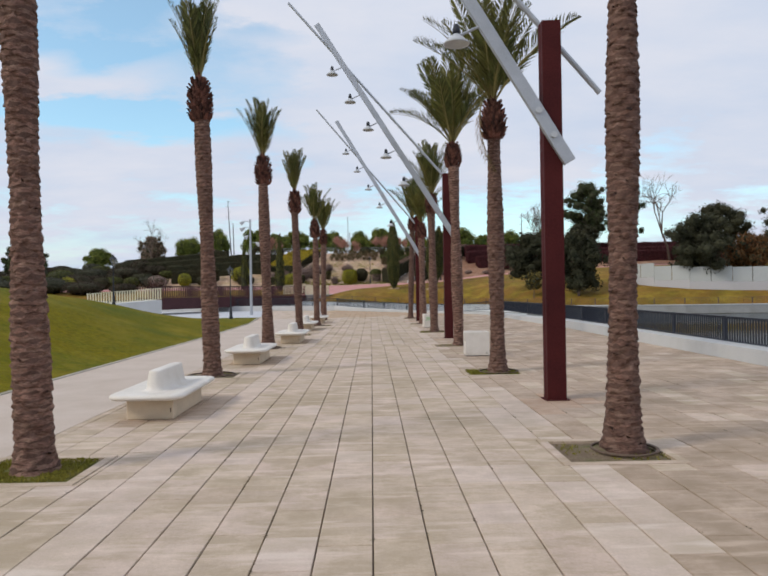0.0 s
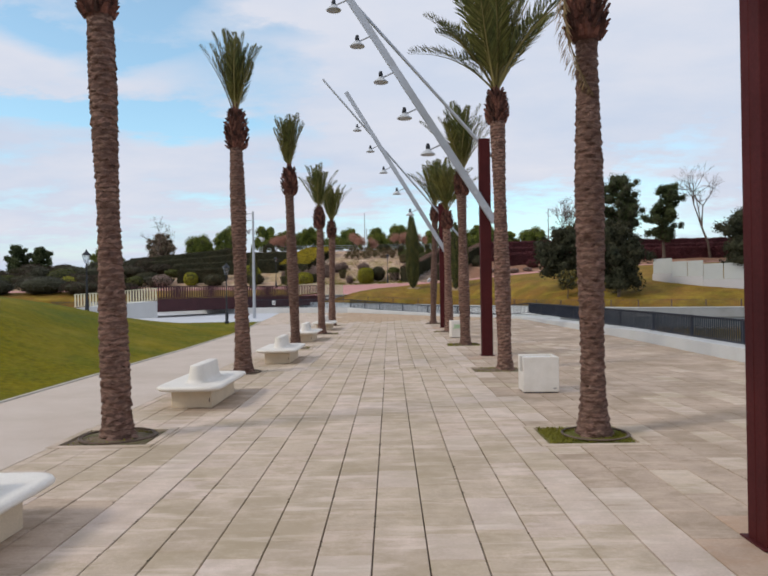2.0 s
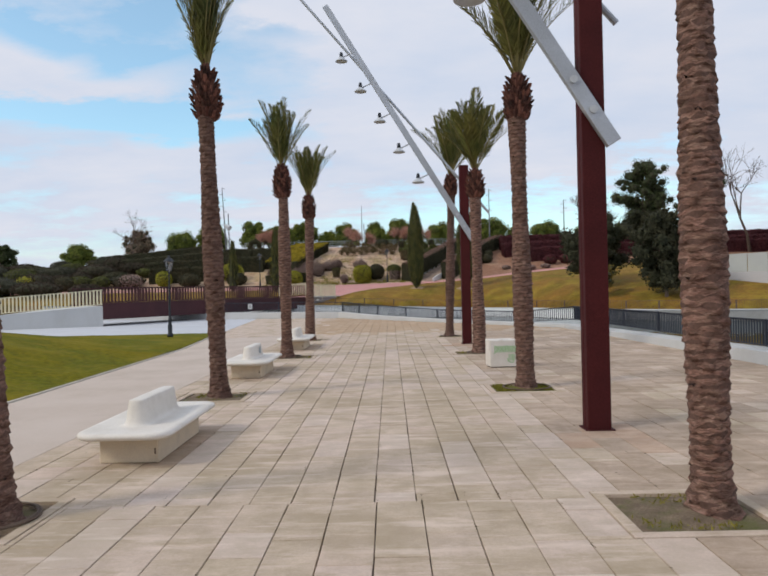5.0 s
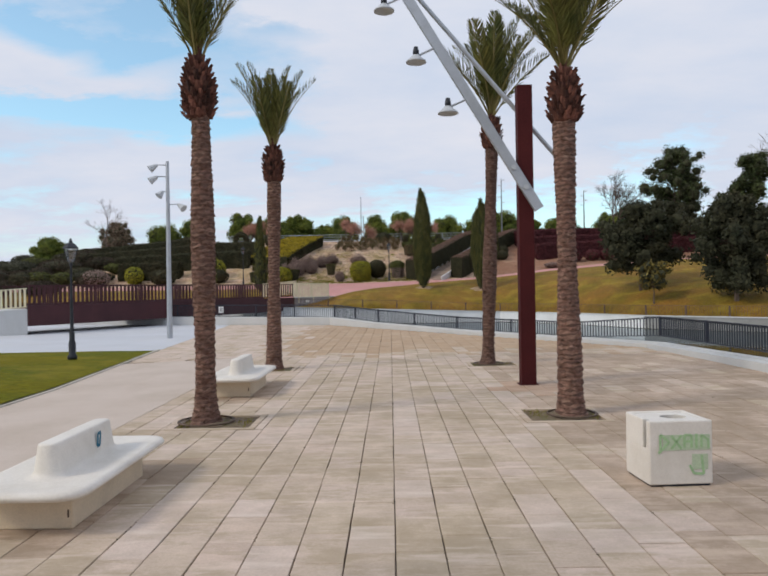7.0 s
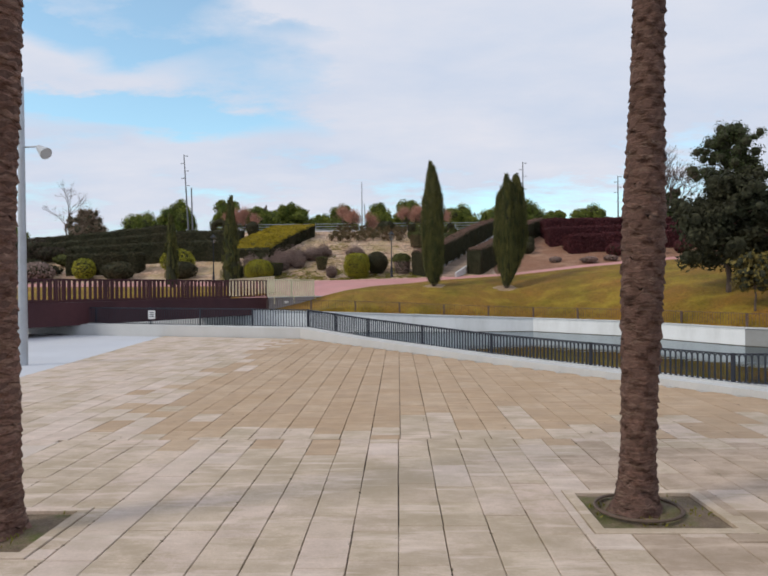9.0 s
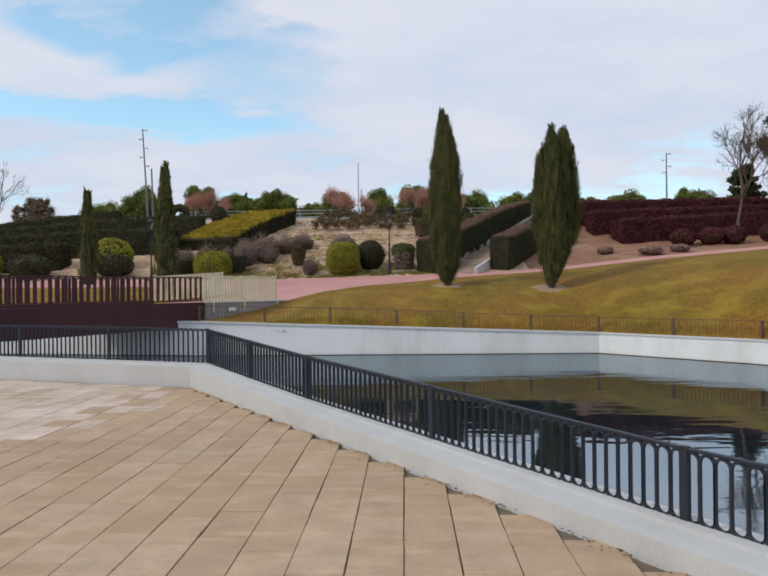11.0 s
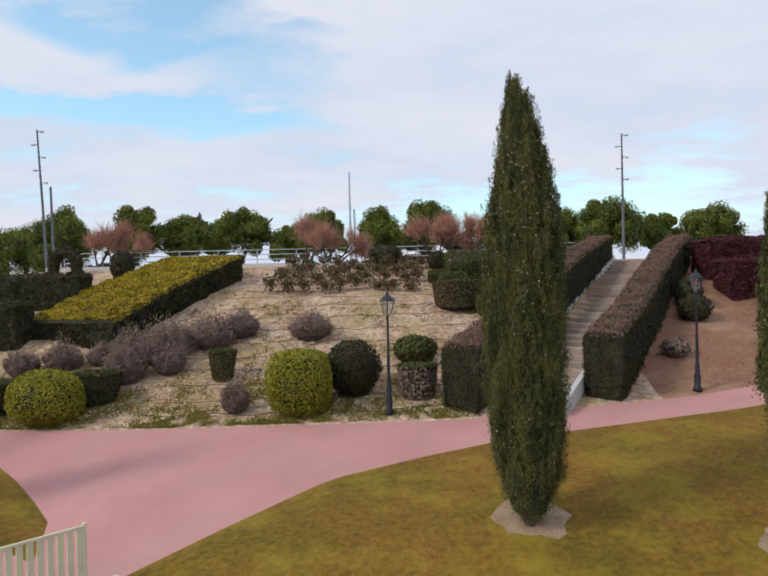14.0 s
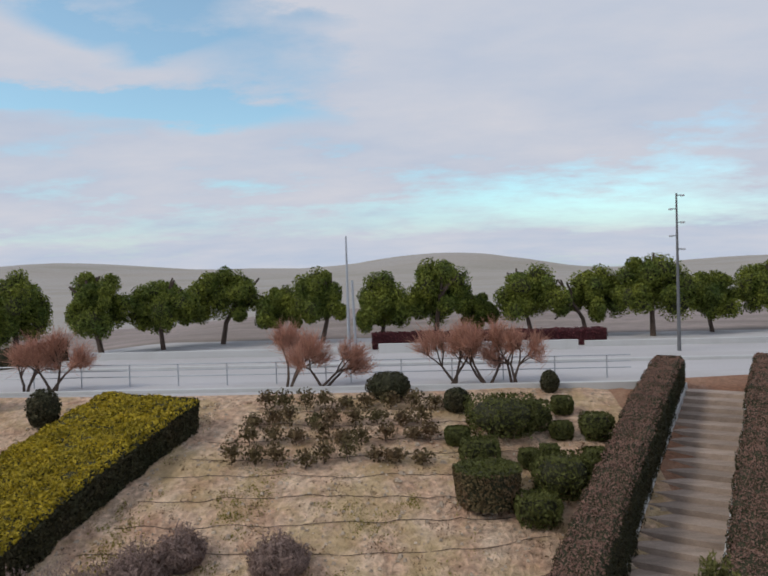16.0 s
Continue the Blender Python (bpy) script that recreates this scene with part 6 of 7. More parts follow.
flood_mast(25.7, 116.0, TOP_Z, 7.0, 4, mat="mast_grey")

PINES = [(-27.3, 123, 6.8, 2.21), (-20.4, 121.2, 6.0, 2.06), (-17.0, 123, 5.3, 2.21), (-13.8, 126, 6.1, 2.52), (-10.0, 126, 4.3, 1.63), (-6.5, 125.5, 5.5, 1.87), (-2.2, 122, 4.9, 1.72),
         (1.6, 125, 5.9, 2.16), (8.4, 126, 5.3, 2.27), (12.3, 126.5, 5.0, 1.92), (16.4, 125, 6.1, 2.6), (21.2, 127, 4.8, 1.82), (26.0, 128, 5.6, 2.27), (4.6, 127.5, 3.4, 1.3),
         (33, 128, 5.8, 2.4), (-46.9, 120, 5.0, 2.6), (-33.4, 127, 6.6, 2.6), (39, 129, 5.4, 2.2)]
for i, (x_, y_, h_, r_) in enumerate(PINES):
    pine(x_, y_, h_, r_, top_z(x_) - 0.05, 200 + i, n=21000, size=0.10, low=0.24)


# ---- trees on the right bank and behind ----
M["oak"] = leaf_material("evergreen_oak_foliage", (0.028, 0.036, 0.018), (0.060, 0.055, 0.026), 0.7, 0.5, 0.5)
M["russet"] = leaf_material("russet_foliage", (0.20, 0.085, 0.03), (0.13, 0.07, 0.025), 0.8, 0.5, 0.4)
M["tall_pine"] = leaf_material("aleppo_pine_foliage", (0.040, 0.062, 0.026), (0.085, 0.105, 0.034), 0.7, 0.5, 0.6)
M["brown_tree"] = leaf_material("grey_brown_twigs_and_leaves", (0.29, 0.205, 0.15), (0.19, 0.145, 0.095), 0.85, 0.5, 0.5)
M["sapling"] = leaf_material("yellow_brown_leaves", (0.22, 0.175, 0.045), (0.16, 0.12, 0.035), 0.8, 0.8, 0.4)
OAK, TALL = M["oak"], M["tall_pine"]
for x_, y_, h_, r_, low_, mat_, lab_, cat_, pk_ in (
        (16.4, 70.8, 5.6, 2.5, 0.22, OAK, "broad dark evergreen oak on the lawn bank", "oak", 0.4),
        (19.6, 64.8, 6.0, 2.4, 0.14, OAK, "broad dark evergreen oak near the pond", "oak", 0.4),
        (33.6, 106.0, 10.8, 3.7, 0.26, TALL, "tall irregular pine above the hedge", "pine tree", 0.35),
        (31.0, 64.5, 6.6, 3.0, 0.14, OAK, "broad dark evergreen oak near the pond", "oak", 0.4),
        (36.5, 66.0, 4.2, 2.6, 0.12, M["russet"], "russet-leaved small tree near the pond", "tree", 0.4),
        (34.0, 91.0, 10.0, 2.2, 0.30, TALL, "tall irregular pine above the hedge", "pine tree", 0.3),
        (31.2, 101.2, 4.6, 2.6, 0.12, OAK, "broad dark tree above the hedge", "oak", 0.4),
        (27.6, 105.0, 4.5, 1.1, 0.10, TALL, "slim dark pine behind the purple hedge", "pine tree", 0.3),
        (45.0, 88.0, 7.5, 3.6, 0.15, OAK, "broad dark evergreen oak beyond the pond", "oak", 0.4),
        (52.0, 84.0, 8.0, 3.8, 0.15, OAK, "broad dark evergreen oak beyond the pond", "oak", 0.4)):
    layered_tree(x_, y_, h_, r_, low_, int(x_ * 10), mat_, lab_, cat_, name="pine_tree" if cat_ == "pine tree" else ("oak_tree" if cat_ == "oak" else "broad_tree"), peak=pk_)
layered_tree(16.0, 67.6, 2.5, 1.05, 0.42, 310, M["sapling"], "small yellowing sapling on the bank", "tree", name="sapling", n=1500, size=0.11)
layered_tree(-38.5, 122, 6.0, 2.7, 0.15, 311, M["brown_tree"], "brown half-bare tree on the crest", "tree", name="broad_tree", z=top_z(-38.5))
layered_tree(-57.8, 112, 5.0, 1.8, 0.10, 312, TALL, "dark conical pine on the west crest", "pine tree", z=top_z(-58))
layered_tree(-54.6, 113, 4.6, 1.6, 0.10, 313, TALL, "dark conical pine on the west crest", "pine tree", z=top_z(-54))


def bare_tree(x, y, h, seed, z=None, kids=3):
    z0 = (land(x, y) if z is None else z) - 0.1
    t = thing("bare_tree", pose(x, y, z0), "leafless winter tree with fine branching", "tree")
    R = np.random.default_rng(seed)
    segs = []
    grow(R, np.array((0, 0, 0.0)), np.array((0, 0, 1.0)), h * 0.36, 0.016 * h, 5, segs, 0.46, 0.20, kids)
    part("trunk", tube_tree(segs[:26], M["wood"]), None, t)
    part("branch_crown", tube_tree(segs[26:], M["wood"]), None, t)


bare_tree(22.5, 95.4, 7.8, 21, kids=4), bare_tree(43.0, 98.0, 12.0, 22), bare_tree(-34.2, 108, 6.6, 23)
def court_wall():
    """Curved white wall with a panelled screen on it, cut into the bank."""
    w = tagged(new("wall_white_court"), "curved white rendered wall with pale panelled screen", "wall", kind="structure")
    line = [(24.3, 69.6), (25.2, 67.6), (27.0, 65.4), (29.6, 63.6), (33.0, 62.4), (38.0, 61.4)]
    M["screen"] = material("pale_screen_panels", (0.47, 0.49, 0.48), 0.7, 0.1, 0.5, 30, 0.05, stain=(0.45, 0.47, 0.42), stain_scale=0.4, stain_amount=0.5)
    for (ax, ay), (bx, by) in zip(line, line[1:]):
        za, zb = land(ax, ay), land(bx, by)
        d = Vector((bx - ax, by - ay, 0))
        yaw = math.degrees(math.atan2(d.y, d.x))
        bm = bmesh.new()
        add_box(bm, (0, 0, -1.0), (d.length, 0.3, 0.75), 0.01, rot=pose(ax, ay, min(za, zb) + 0.1, 0, 0, yaw))
        part("base_wall", bm, M["road"], w)
        n = max(1, round(d.length / 1.6))
        for k in range(n):
            bm = bmesh.new()
            add_box(bm, (d.length * k / n + 0.03, 0.1, 0.76), (d.length * (k + 1) / n - 0.03, 0.16, 2.1), 0.005, rot=pose(ax, ay, min(za, zb) + 0.1, 0, 0, yaw))
            part("panel", bm, M["screen"], w)


court_wall()


# ---- railings, bridge, lamps ----
def offset_line(line, off):
    P = [Vector((*p, 0)) for p in line]
    out = []
    for i, p in enumerate(P):
        d = (P[min(i + 1, len(P) - 1)] - P[max(i - 1, 0)]).normalized()
        k = 1.0
        if 0 < i < len(P) - 1:
            k = 1 / max(0.4, math.cos((P[i] - P[i - 1]).angle(P[i + 1] - P[i]) / 2))
        out.append(p + Vector((d.y, -d.x, 0)) * off * k)
    return out


def loop_bar(w, h, t=0.009):
    """One elongated hoop of flat bar: two uprights with round ends."""
    pts = []
    r = w / 2
    for k in range(7):
        a = math.pi * k / 6
        pts.append((r * math.cos(a), h - r * 0.9 + r * 0.9 * math.sin(a)))
    for k in range(7):
        a = math.pi + math.pi * k / 6
        pts.append((r * math.cos(a), r * 0.9 + r * 0.9 * math.sin(a)))
    V, F = [], []
    n = len(pts)
    for i, (x, z) in enumerate(pts):
        nx, nz = x / r, 0 if r < z < h - r else (z - h / 2) / (h / 2)
        ln = math.hypot(nx, nz) or 1
        nx, nz = nx / ln * t, nz / ln * t
        V += [(x + nx, -0.016, z + nz), (x - nx, -0.016, z - nz), (x - nx, 0.016, z - nz), (x + nx, 0.016, z + nz)]
    for i in range(n):
        j = (i + 1) % n
        for k in range(4):
            k2 = (k + 1) % 4
            F.append((i * 4 + k, j * 4 + k, j * 4 + k2, i * 4 + k2))
    return V, F


def rail_panel(a, b, za, zb, h, h1, step, mat, label, near, hoops=True, post_w=0.07, last=False):
    """A panel from a to b: post, top rail, bars. near: bars as parts of their own."""
    a3, b3 = Vector((a.x, a.y, za)), Vector((b.x, b.y, zb))
    d = b3 - a3
    ln = math.hypot(d.x, d.y)
    yaw = math.degrees(math.atan2(d.y, d.x))
    t = thing("railing_panel", pose(*a3, 0, 0, yaw), label, "railing", "railing round the pond" if hoops else "railing on the pond wall")
    sl = (zb - za) / ln
    for x0 in ((0,) if not last else (0, ln)):
        bm = bmesh.new()
        add_box(bm, (x0 - post_w / 2, -0.025, 0 + sl * x0), (x0 + post_w / 2, 0.025, (h if x0 == 0 else h1) + 0.02 + sl * x0), 0.004)
        part("post", bm, mat, t)
    bm = bmesh.new()
    add_beam(bm, (0, 0, h), (ln, 0, h1 + zb - za), 0.05 if hoops else 0.04, 0.022, bevel=0.003)
    part("top_rail", bm, mat, t)
    n = max(2, int(ln / step))
    if hoops:
        V, F = loop_bar(step * 0.98, h - 0.03)
    else:
        bm = bmesh.new()
        add_box(bm, (-0.007, -0.007, 0.06), (0.007, 0.007, h - 0.011))
        bm.verts.index_update()
        V, F = [tuple(v.co) for v in bm.verts], [tuple(v.index for v in f.verts) for f in bm.faces]
        bm.free()
    if near:
        me = mesh_of("bar", V, F, [mat])
        for k in range(n):
            x = (k + 0.5) * ln / n
            p = part("bar", me, None, t)
            p.location, p.scale = (x, 0, sl * x + 0.012), (1, 1, (h + (h1 - h) * x / ln) / h)
    else:
        VV, FF = [], []
        for k in range(n):
            x = (k + 0.5) * ln / n
            o = len(VV)
            kz = (h + (h1 - h) * x / ln) / h
            VV += [(v[0] + x, v[1], v[2] * kz + sl * x + 0.012) for v in V]
            FF += [tuple(i + o for i in f) for f in F]
        tagged(part("infill", mesh_of("infill", VV, FF, [mat]), None, t), kind="stuff")
    return t


def run_panels(line, zf, h, step, mat, label, near_x=None, hoops=True, pitch=2.9):
    for a, b in zip(line, line[1:]):
        m_ = max(1, round((b - a).length / pitch))
        for k in range(m_):
            p, q = a.lerp(b, k / m_), a.lerp(b, (k + 1) / m_)
            near = near_x is not None and near_x[0] < (p.x + q.x) / 2 < near_x[1] and p.y > 47
            rail_panel(p, q, zf(p.x), zf(q.x), h(p.x), h(q.x), step, mat, label, near, hoops)


run_panels(offset_line(KERB, 0.45), lambda x: kerb_z(x) + 0.025, lambda x: lin(x, [(-3.4, 0.70), (-1.0, 0.65), (0.3, 0.61), (2.2, 0.56), (3.4, 0.52), (7.95, 0.55), (8.14, 0.60), (9, 0.62)]), 0.115, M["rail"], "dark iron railing panel with hooped bars on white kerb", (-4, 9))
run_panels([p for p in offset_line(WALL_FAR, -0.16) if p.x > -7.3], lambda x: rim(x) + 0.035, lambda x: 0.58, 0.13, M["rail_brown"], "thin brown iron railing on the pond wall", None, False, 2.75)


def slat_rail(a, b, h, mat, parent, step=0.27, w=0.11, base=0.0, bottom=0.06):
    """Vertical flat slats with a top and a bottom bar, from a to b."""
    a, b = Vector(a), Vector(b)
    d = b - a
    for zz in (bottom, h):
        bm = bmesh.new()
        add_beam(bm, a + Vector((0, 0, zz)), b + Vector((0, 0, zz)), 0.05, 0.05, bevel=0.004)
        part("rail", bm, mat, parent)
    yaw = math.degrees(math.atan2(d.y, d.x))
    bm = bmesh.new()
    add_box(bm, (-w / 2, -0.012, bottom + 0.026), (w / 2, 0.012, h - 0.026), 0.002)
    me = bpy.data.meshes.new("slat")
    bm.to_mesh(me), bm.free()
    me.materials.append(mat)
    n = int(d.length / step)
    for k in range(n):
        p = part("slat", me, None, parent)
        p.matrix_basis = pose(*(a + d * (k + 0.5) / n), 0, 0, yaw)


def build_bridge():
    A, B = Vector((-17.8, 59.3, 0)), Vector((-7.4, 78.0, 0))
    d = (B - A).normalized()
    s = Vector((-d.y, d.x, 0))
    br = thing("foot_bridge", pose(0, 0, 0), "dark brown-red steel footbridge with slatted rails over the pond", "bridge")
    for off in (0.0, 3.0):
        bm = bmesh.new()
        add_beam(bm, A + s * off + Vector((0, 0, 0.905)), B + s * off + Vector((0, 0, 0.905)), 0.16, 1.01, bevel=0.01)
        part("side_beam", bm, M["bridge"], br, "deep dark brown steel side beam")
        slat_rail(A + s * off + Vector((0, 0, 1.42)), B + s * off + Vector((0, 0, 1.42)), 0.98, M["bridge"], br)
    bm = bmesh.new()
    add_beam(bm, A + s * 1.5 + Vector((0, 0, 1.2)), B + s * 1.5 + Vector((0, 0, 1.2)), 2.82, 0.1)
    part("deck", bm, M["step"], br, "grey-brown plank deck")
    # ramps at both ends
    C = Vector((-23.2, 57.0, 0))
    ramp = thing("ramp_near", pose(0, 0, 0), "pale concrete ramp with cream slatted railing", "ramp", kind="structure")
    bm = bmesh.new()
    pts = [(C.x, C.y), (A.x, A.y), (A.x + s.x * 3, A.y + s.y * 3), (C.x - 0.5, C.y + 3.0)]
    lo = [bm.verts.new((x, y, -0.3)) for x, y in pts]
    hi = [bm.verts.new((x, y, z)) for (x, y), z in zip(pts, (0.85, 1.25, 1.25, 0.85))]
    bm.faces.new(hi), bm.faces.new(lo[::-1])
    for k in range(4):
        bm.faces.new((lo[k], lo[(k + 1) % 4], hi[(k + 1) % 4], hi[k]))
    bmesh.ops.recalc_face_normals(bm, faces=bm.faces)
    part("ramp_body", bm, M["concrete"], ramp)
    slat_rail(C + Vector((0, 0, 0.9)), A + Vector((0, 0, 1.3)), 0.95, M["cream"], ramp, 0.2, 0.1)
    D = Vector((-5.0, 81.0, 0))
    ramp = thing("ramp_far", pose(0, 0, 0), "grey concrete ramp with cream slatted railing", "ramp", kind="structure")
    bm = bmesh.new()
    pts = [(B.x, B.y), (D.x, D.y), (D.x + s.x * 3.2, D.y + s.y * 3.2), (B.x + s.x * 3, B.y + s.y * 3)]
    lo = [bm.verts.new((x, y, -0.3)) for x, y in pts]
    hi = [bm.verts.new((x, y, z)) for (x, y), z in zip(pts, (1.28, 1.38, 1.60, 1.30))]
    bm.faces.new(hi), bm.faces.new(lo[::-1])
    for k in range(4):
        bm.faces.new((lo[k], lo[(k + 1) % 4], hi[(k + 1) % 4], hi[k]))
    bmesh.ops.recalc_face_normals(bm, faces=bm.faces)
    part("ramp_body", bm, M["pink"], ramp)
    for a, b, za, zb in ((B, D, 1.40, 1.36), (B + s * 3, D + s * 3.2, 1.40, 1.64)):
        slat_rail(a + Vector((0, 0, za)), b + Vector((0, 0, zb)), 1.08, M["cream"], ramp, 0.16, 0.105)
        for f in (0.0, 0.5, 1.0):
            p = a.lerp(b, f)
            bm = bmesh.new()
            add_box(bm, (p.x - 0.03, p.y - 0.03, 1.0), (p.x + 0.03, p.y + 0.03, 2.5), 0.004)
            part("post", bm, M["cream"], ramp)
    # wing wall of the abutment, with a recess for a small plate
    d2 = (D - B).normalized()
    out = Vector((d2.y, -d2.x, 0))
    yaw = math.degrees(math.atan2(d2.y, d2.x))
    ln = (D - B).length + 0.55
    bm = bmesh.new()
    lo0, lo1, hi0, hi1 = 0.1, 1.0, 1.40, 1.38
    q = [(0, -0.16, lo0), (ln, -0.16, lo1), (ln, -0.16, hi1), (0, -0.16, hi0)]
    a = [bm.verts.new(v) for v in q]
    b = [bm.verts.new((v[0], 0.02, v[2])) for v in q]
    bm.faces.new(a), bm.faces.new(b[::-1])
    for k in range(4):
        bm.faces.new((a[k], b[k], b[(k + 1) % 4], a[(k + 1) % 4]))
    bmesh.ops.recalc_face_normals(bm, faces=bm.faces)
    wing = part("wing_wall", bm, M["wing"], ramp, "stained grey concrete wing wall")
    wing.matrix_basis = pose(B.x, B.y, 0, 0, 0, yaw)
    bm = bmesh.new()
    add_box(bm, (-0.03, -0.20, 1.37), (ln + 0.03, 0.04, 1.42), 0.008)
    cap = part("wing_coping", bm, M["concrete"], ramp, "thin pale concrete coping")
    cap.matrix_basis = pose(B.x, B.y, 0, 0, 0, yaw)
    for f in (0.5, 0.97, 0.09):
        bm = bmesh.new()
        add_box(bm, (f * (D - B).length - 0.03, -0.235, 0.98 + 0.1 * f), (f * (D - B).length + 0.03, -0.201, 1.5), 0.004)
        p = part("post_foot", bm, M["cream"], ramp)
        p.matrix_basis = pose(B.x, B.y, 0, 0, 0, yaw)
    bm = bmesh.new()
    for lo, hi in (((1.02, -0.185, 0.93), (1.62, -0.161, 0.99)), ((1.02, -0.185, 1.26), (1.62, -0.161, 1.32)), ((1.02, -0.185, 0.99), (1.08, -0.161, 1.26)), ((1.56, -0.185, 0.99), (1.62, -0.161, 1.26))):
        add_box(bm, lo, hi)
    box = part("plate_frame", bm, M["wall_grey"], ramp, "grey frame round a small plate")
    box.matrix_basis = pose(B.x, B.y, 0, 0, 0, yaw)
    bm = bmesh.new()
    add_box(bm, (1.14, -0.174, 1.02), (1.50, -0.162, 1.17), 0.003)
    box = part("plate", bm, M["sign_white"], ramp, "small white plate")
    box.matrix_basis = pose(B.x, B.y, 0, 0, 0, yaw)


build_bridge()


def lantern_post(x, y, z, h=3.65):
    t = thing("lamp_post", pose(x, y, z), "black cast iron lamp post with a four-sided lantern", "lamp post", "lantern posts of the park")
    V, F = lathe([(0.13, 0), (0.13, 0.10), (0.09, 0.16), (0.10, 0.45), (0.07, 0.55), (0.075, 0.75), (0.05, 0.85), (0.042, 1.6), (0.05, 1.65), (0.036, 1.72), (0.030, h - 0.75), (0.05, h - 0.70), (0.02, h - 0.62)], 12)
    part("shaft", mesh_of("shaft", V, F, [M["lamp_dark"]], True), None, t)
    V, F = lathe([(0.09, h - 0.62), (0.19, h - 0.24)], 4)
    part("pane", mesh_of("pane", V, F, [M["glass_lamp"]]), None, t, "pale lantern panes")
    bm = bmesh.new()
    for k in range(4):
        a = math.pi / 2 * k
        add_tube(bm, (0.095 * math.cos(a), 0.095 * math.sin(a), h - 0.63), (0.2 * math.cos(a), 0.2 * math.sin(a), h - 0.23), 0.012, seg=4)
    part("frame", bm, M["lamp_dark"], t)
    V, F = lathe([(0.23, h - 0.24), (0.22, h - 0.21), (0.12, h - 0.10), (0.06, h - 0.07), (0.05, h - 0.02), (0.01, h + 0.06)], 8)
    part("roof", mesh_of("roof", V, F, [M["lamp_dark"]]), None, t)


lantern_post(-0.08, 89.15, land(-0.08, 89.15), 3.5)
lantern_post(9.2, 90.6, land(9.2, 90.6))
lantern_post(-9.1, 45.5, mound(-9.1, 45.5) - 0.02, 3.4)
lantern_post(-14.5, 39.8, mound(-14.5, 39.8) - 0.02, 3.15)
lantern_post(-13.5, 88.5, land(-13.5, 88.5))


def flood_pole(x, y):
    t = thing("flood_pole", pose(x, y, -0.02), "galvanised pole with floodlights and a loudspeaker", "light pole")
    bm = bmesh.new()
    add_tube(bm, (0, 0, 0), (0, 0, 7.6), 0.12, 0.07, 12)
    part("pole", bm, M["galv"], t)
    for zz, sx, kind in ((7.45, -1, "lamp_head"), (6.95, -1, "lamp_head"), (6.3, -0.5, "lamp_head"), (5.75, 1, "lamp_head")):
        bm = bmesh.new()
        add_tube(bm, (0, 0, zz), (sx * 0.5, 0, zz + 0.02), 0.025, seg=6)
        arm = part("arm", bm, M["galv"], t)
        bm = bmesh.new()
        add_tube(bm, (sx * 0.45, 0, zz), (sx * 0.72, -0.12, zz - 0.20), 0.07, 0.17, 10)
        part(kind, bm, M["lamp"], arm, "grey floodlight")


flood_pole(-9.5, 55.3)


# ---- small things on the promenade ----
PITS = [(round((p[0] - 0.2) / 0.4) * 0.4 + 0.2, p[1]) for p in PALMS]
GRASSY = (1, 3, 6)     # palms whose pits are green with short grass
M["turf"] = material("short_green_turf", (0.105, 0.115, 0.012), 0.95, 0.45, 3, 50, 0.9, color2=(0.17, 0.15, 0.03), stain=(0.23, 0.18, 0.10), stain_scale=3.0, stain_amount=0.5)


def tree_pit(i, x, y):
    V, F, w, d = [], [], 0.538, 0.468
    for b in range(13):
        for a in range(13):
            px, py = -w + 2 * w * a / 12, -d + 2 * d * b / 12
            edge = a in (0, 12) or b in (0, 12)
            V.append((px, py, -0.03 if edge else -0.022 + 0.03 * noise.noise((px * 3 + x, py * 3 + y, 0)) + 0.05 * math.exp(-(px * px + py * py) / 0.08)))
    F = [(b * 13 + a, b * 13 + a + 1, (b + 1) * 13 + a + 1, (b + 1) * 13 + a) for b in range(12) for a in range(12)]
    ob = part("ground_tree_pit", mesh_of("ground_tree_pit", V, F, [M["turf" if i in GRASSY else "pit"]], True), None)
    ob.location = (x, y, 0.004)
    tagged(ob, "short green turf in a stone-edged tree pit" if i in GRASSY else "brown soil with weeds in a stone-edged tree pit", "soil", kind="structure")
    # four edging stones round the opening
    for lo, hi in (((-0.640, -0.576), (0.640, -0.470)), ((-0.640, 0.470), (0.640, 0.576)), ((-0.640, -0.468), (-0.540, 0.468)), ((0.540, -0.468), (0.640, 0.468))):
        bm = bmesh.new()
        add_box(bm, (*lo, -0.04), (*hi, 0.003), 0.004)
        part("edging_stone", bm, M["slab_plain"], ob)


for _i, (x_, y_) in enumerate(PITS):
    tree_pit(_i, x_, y_)


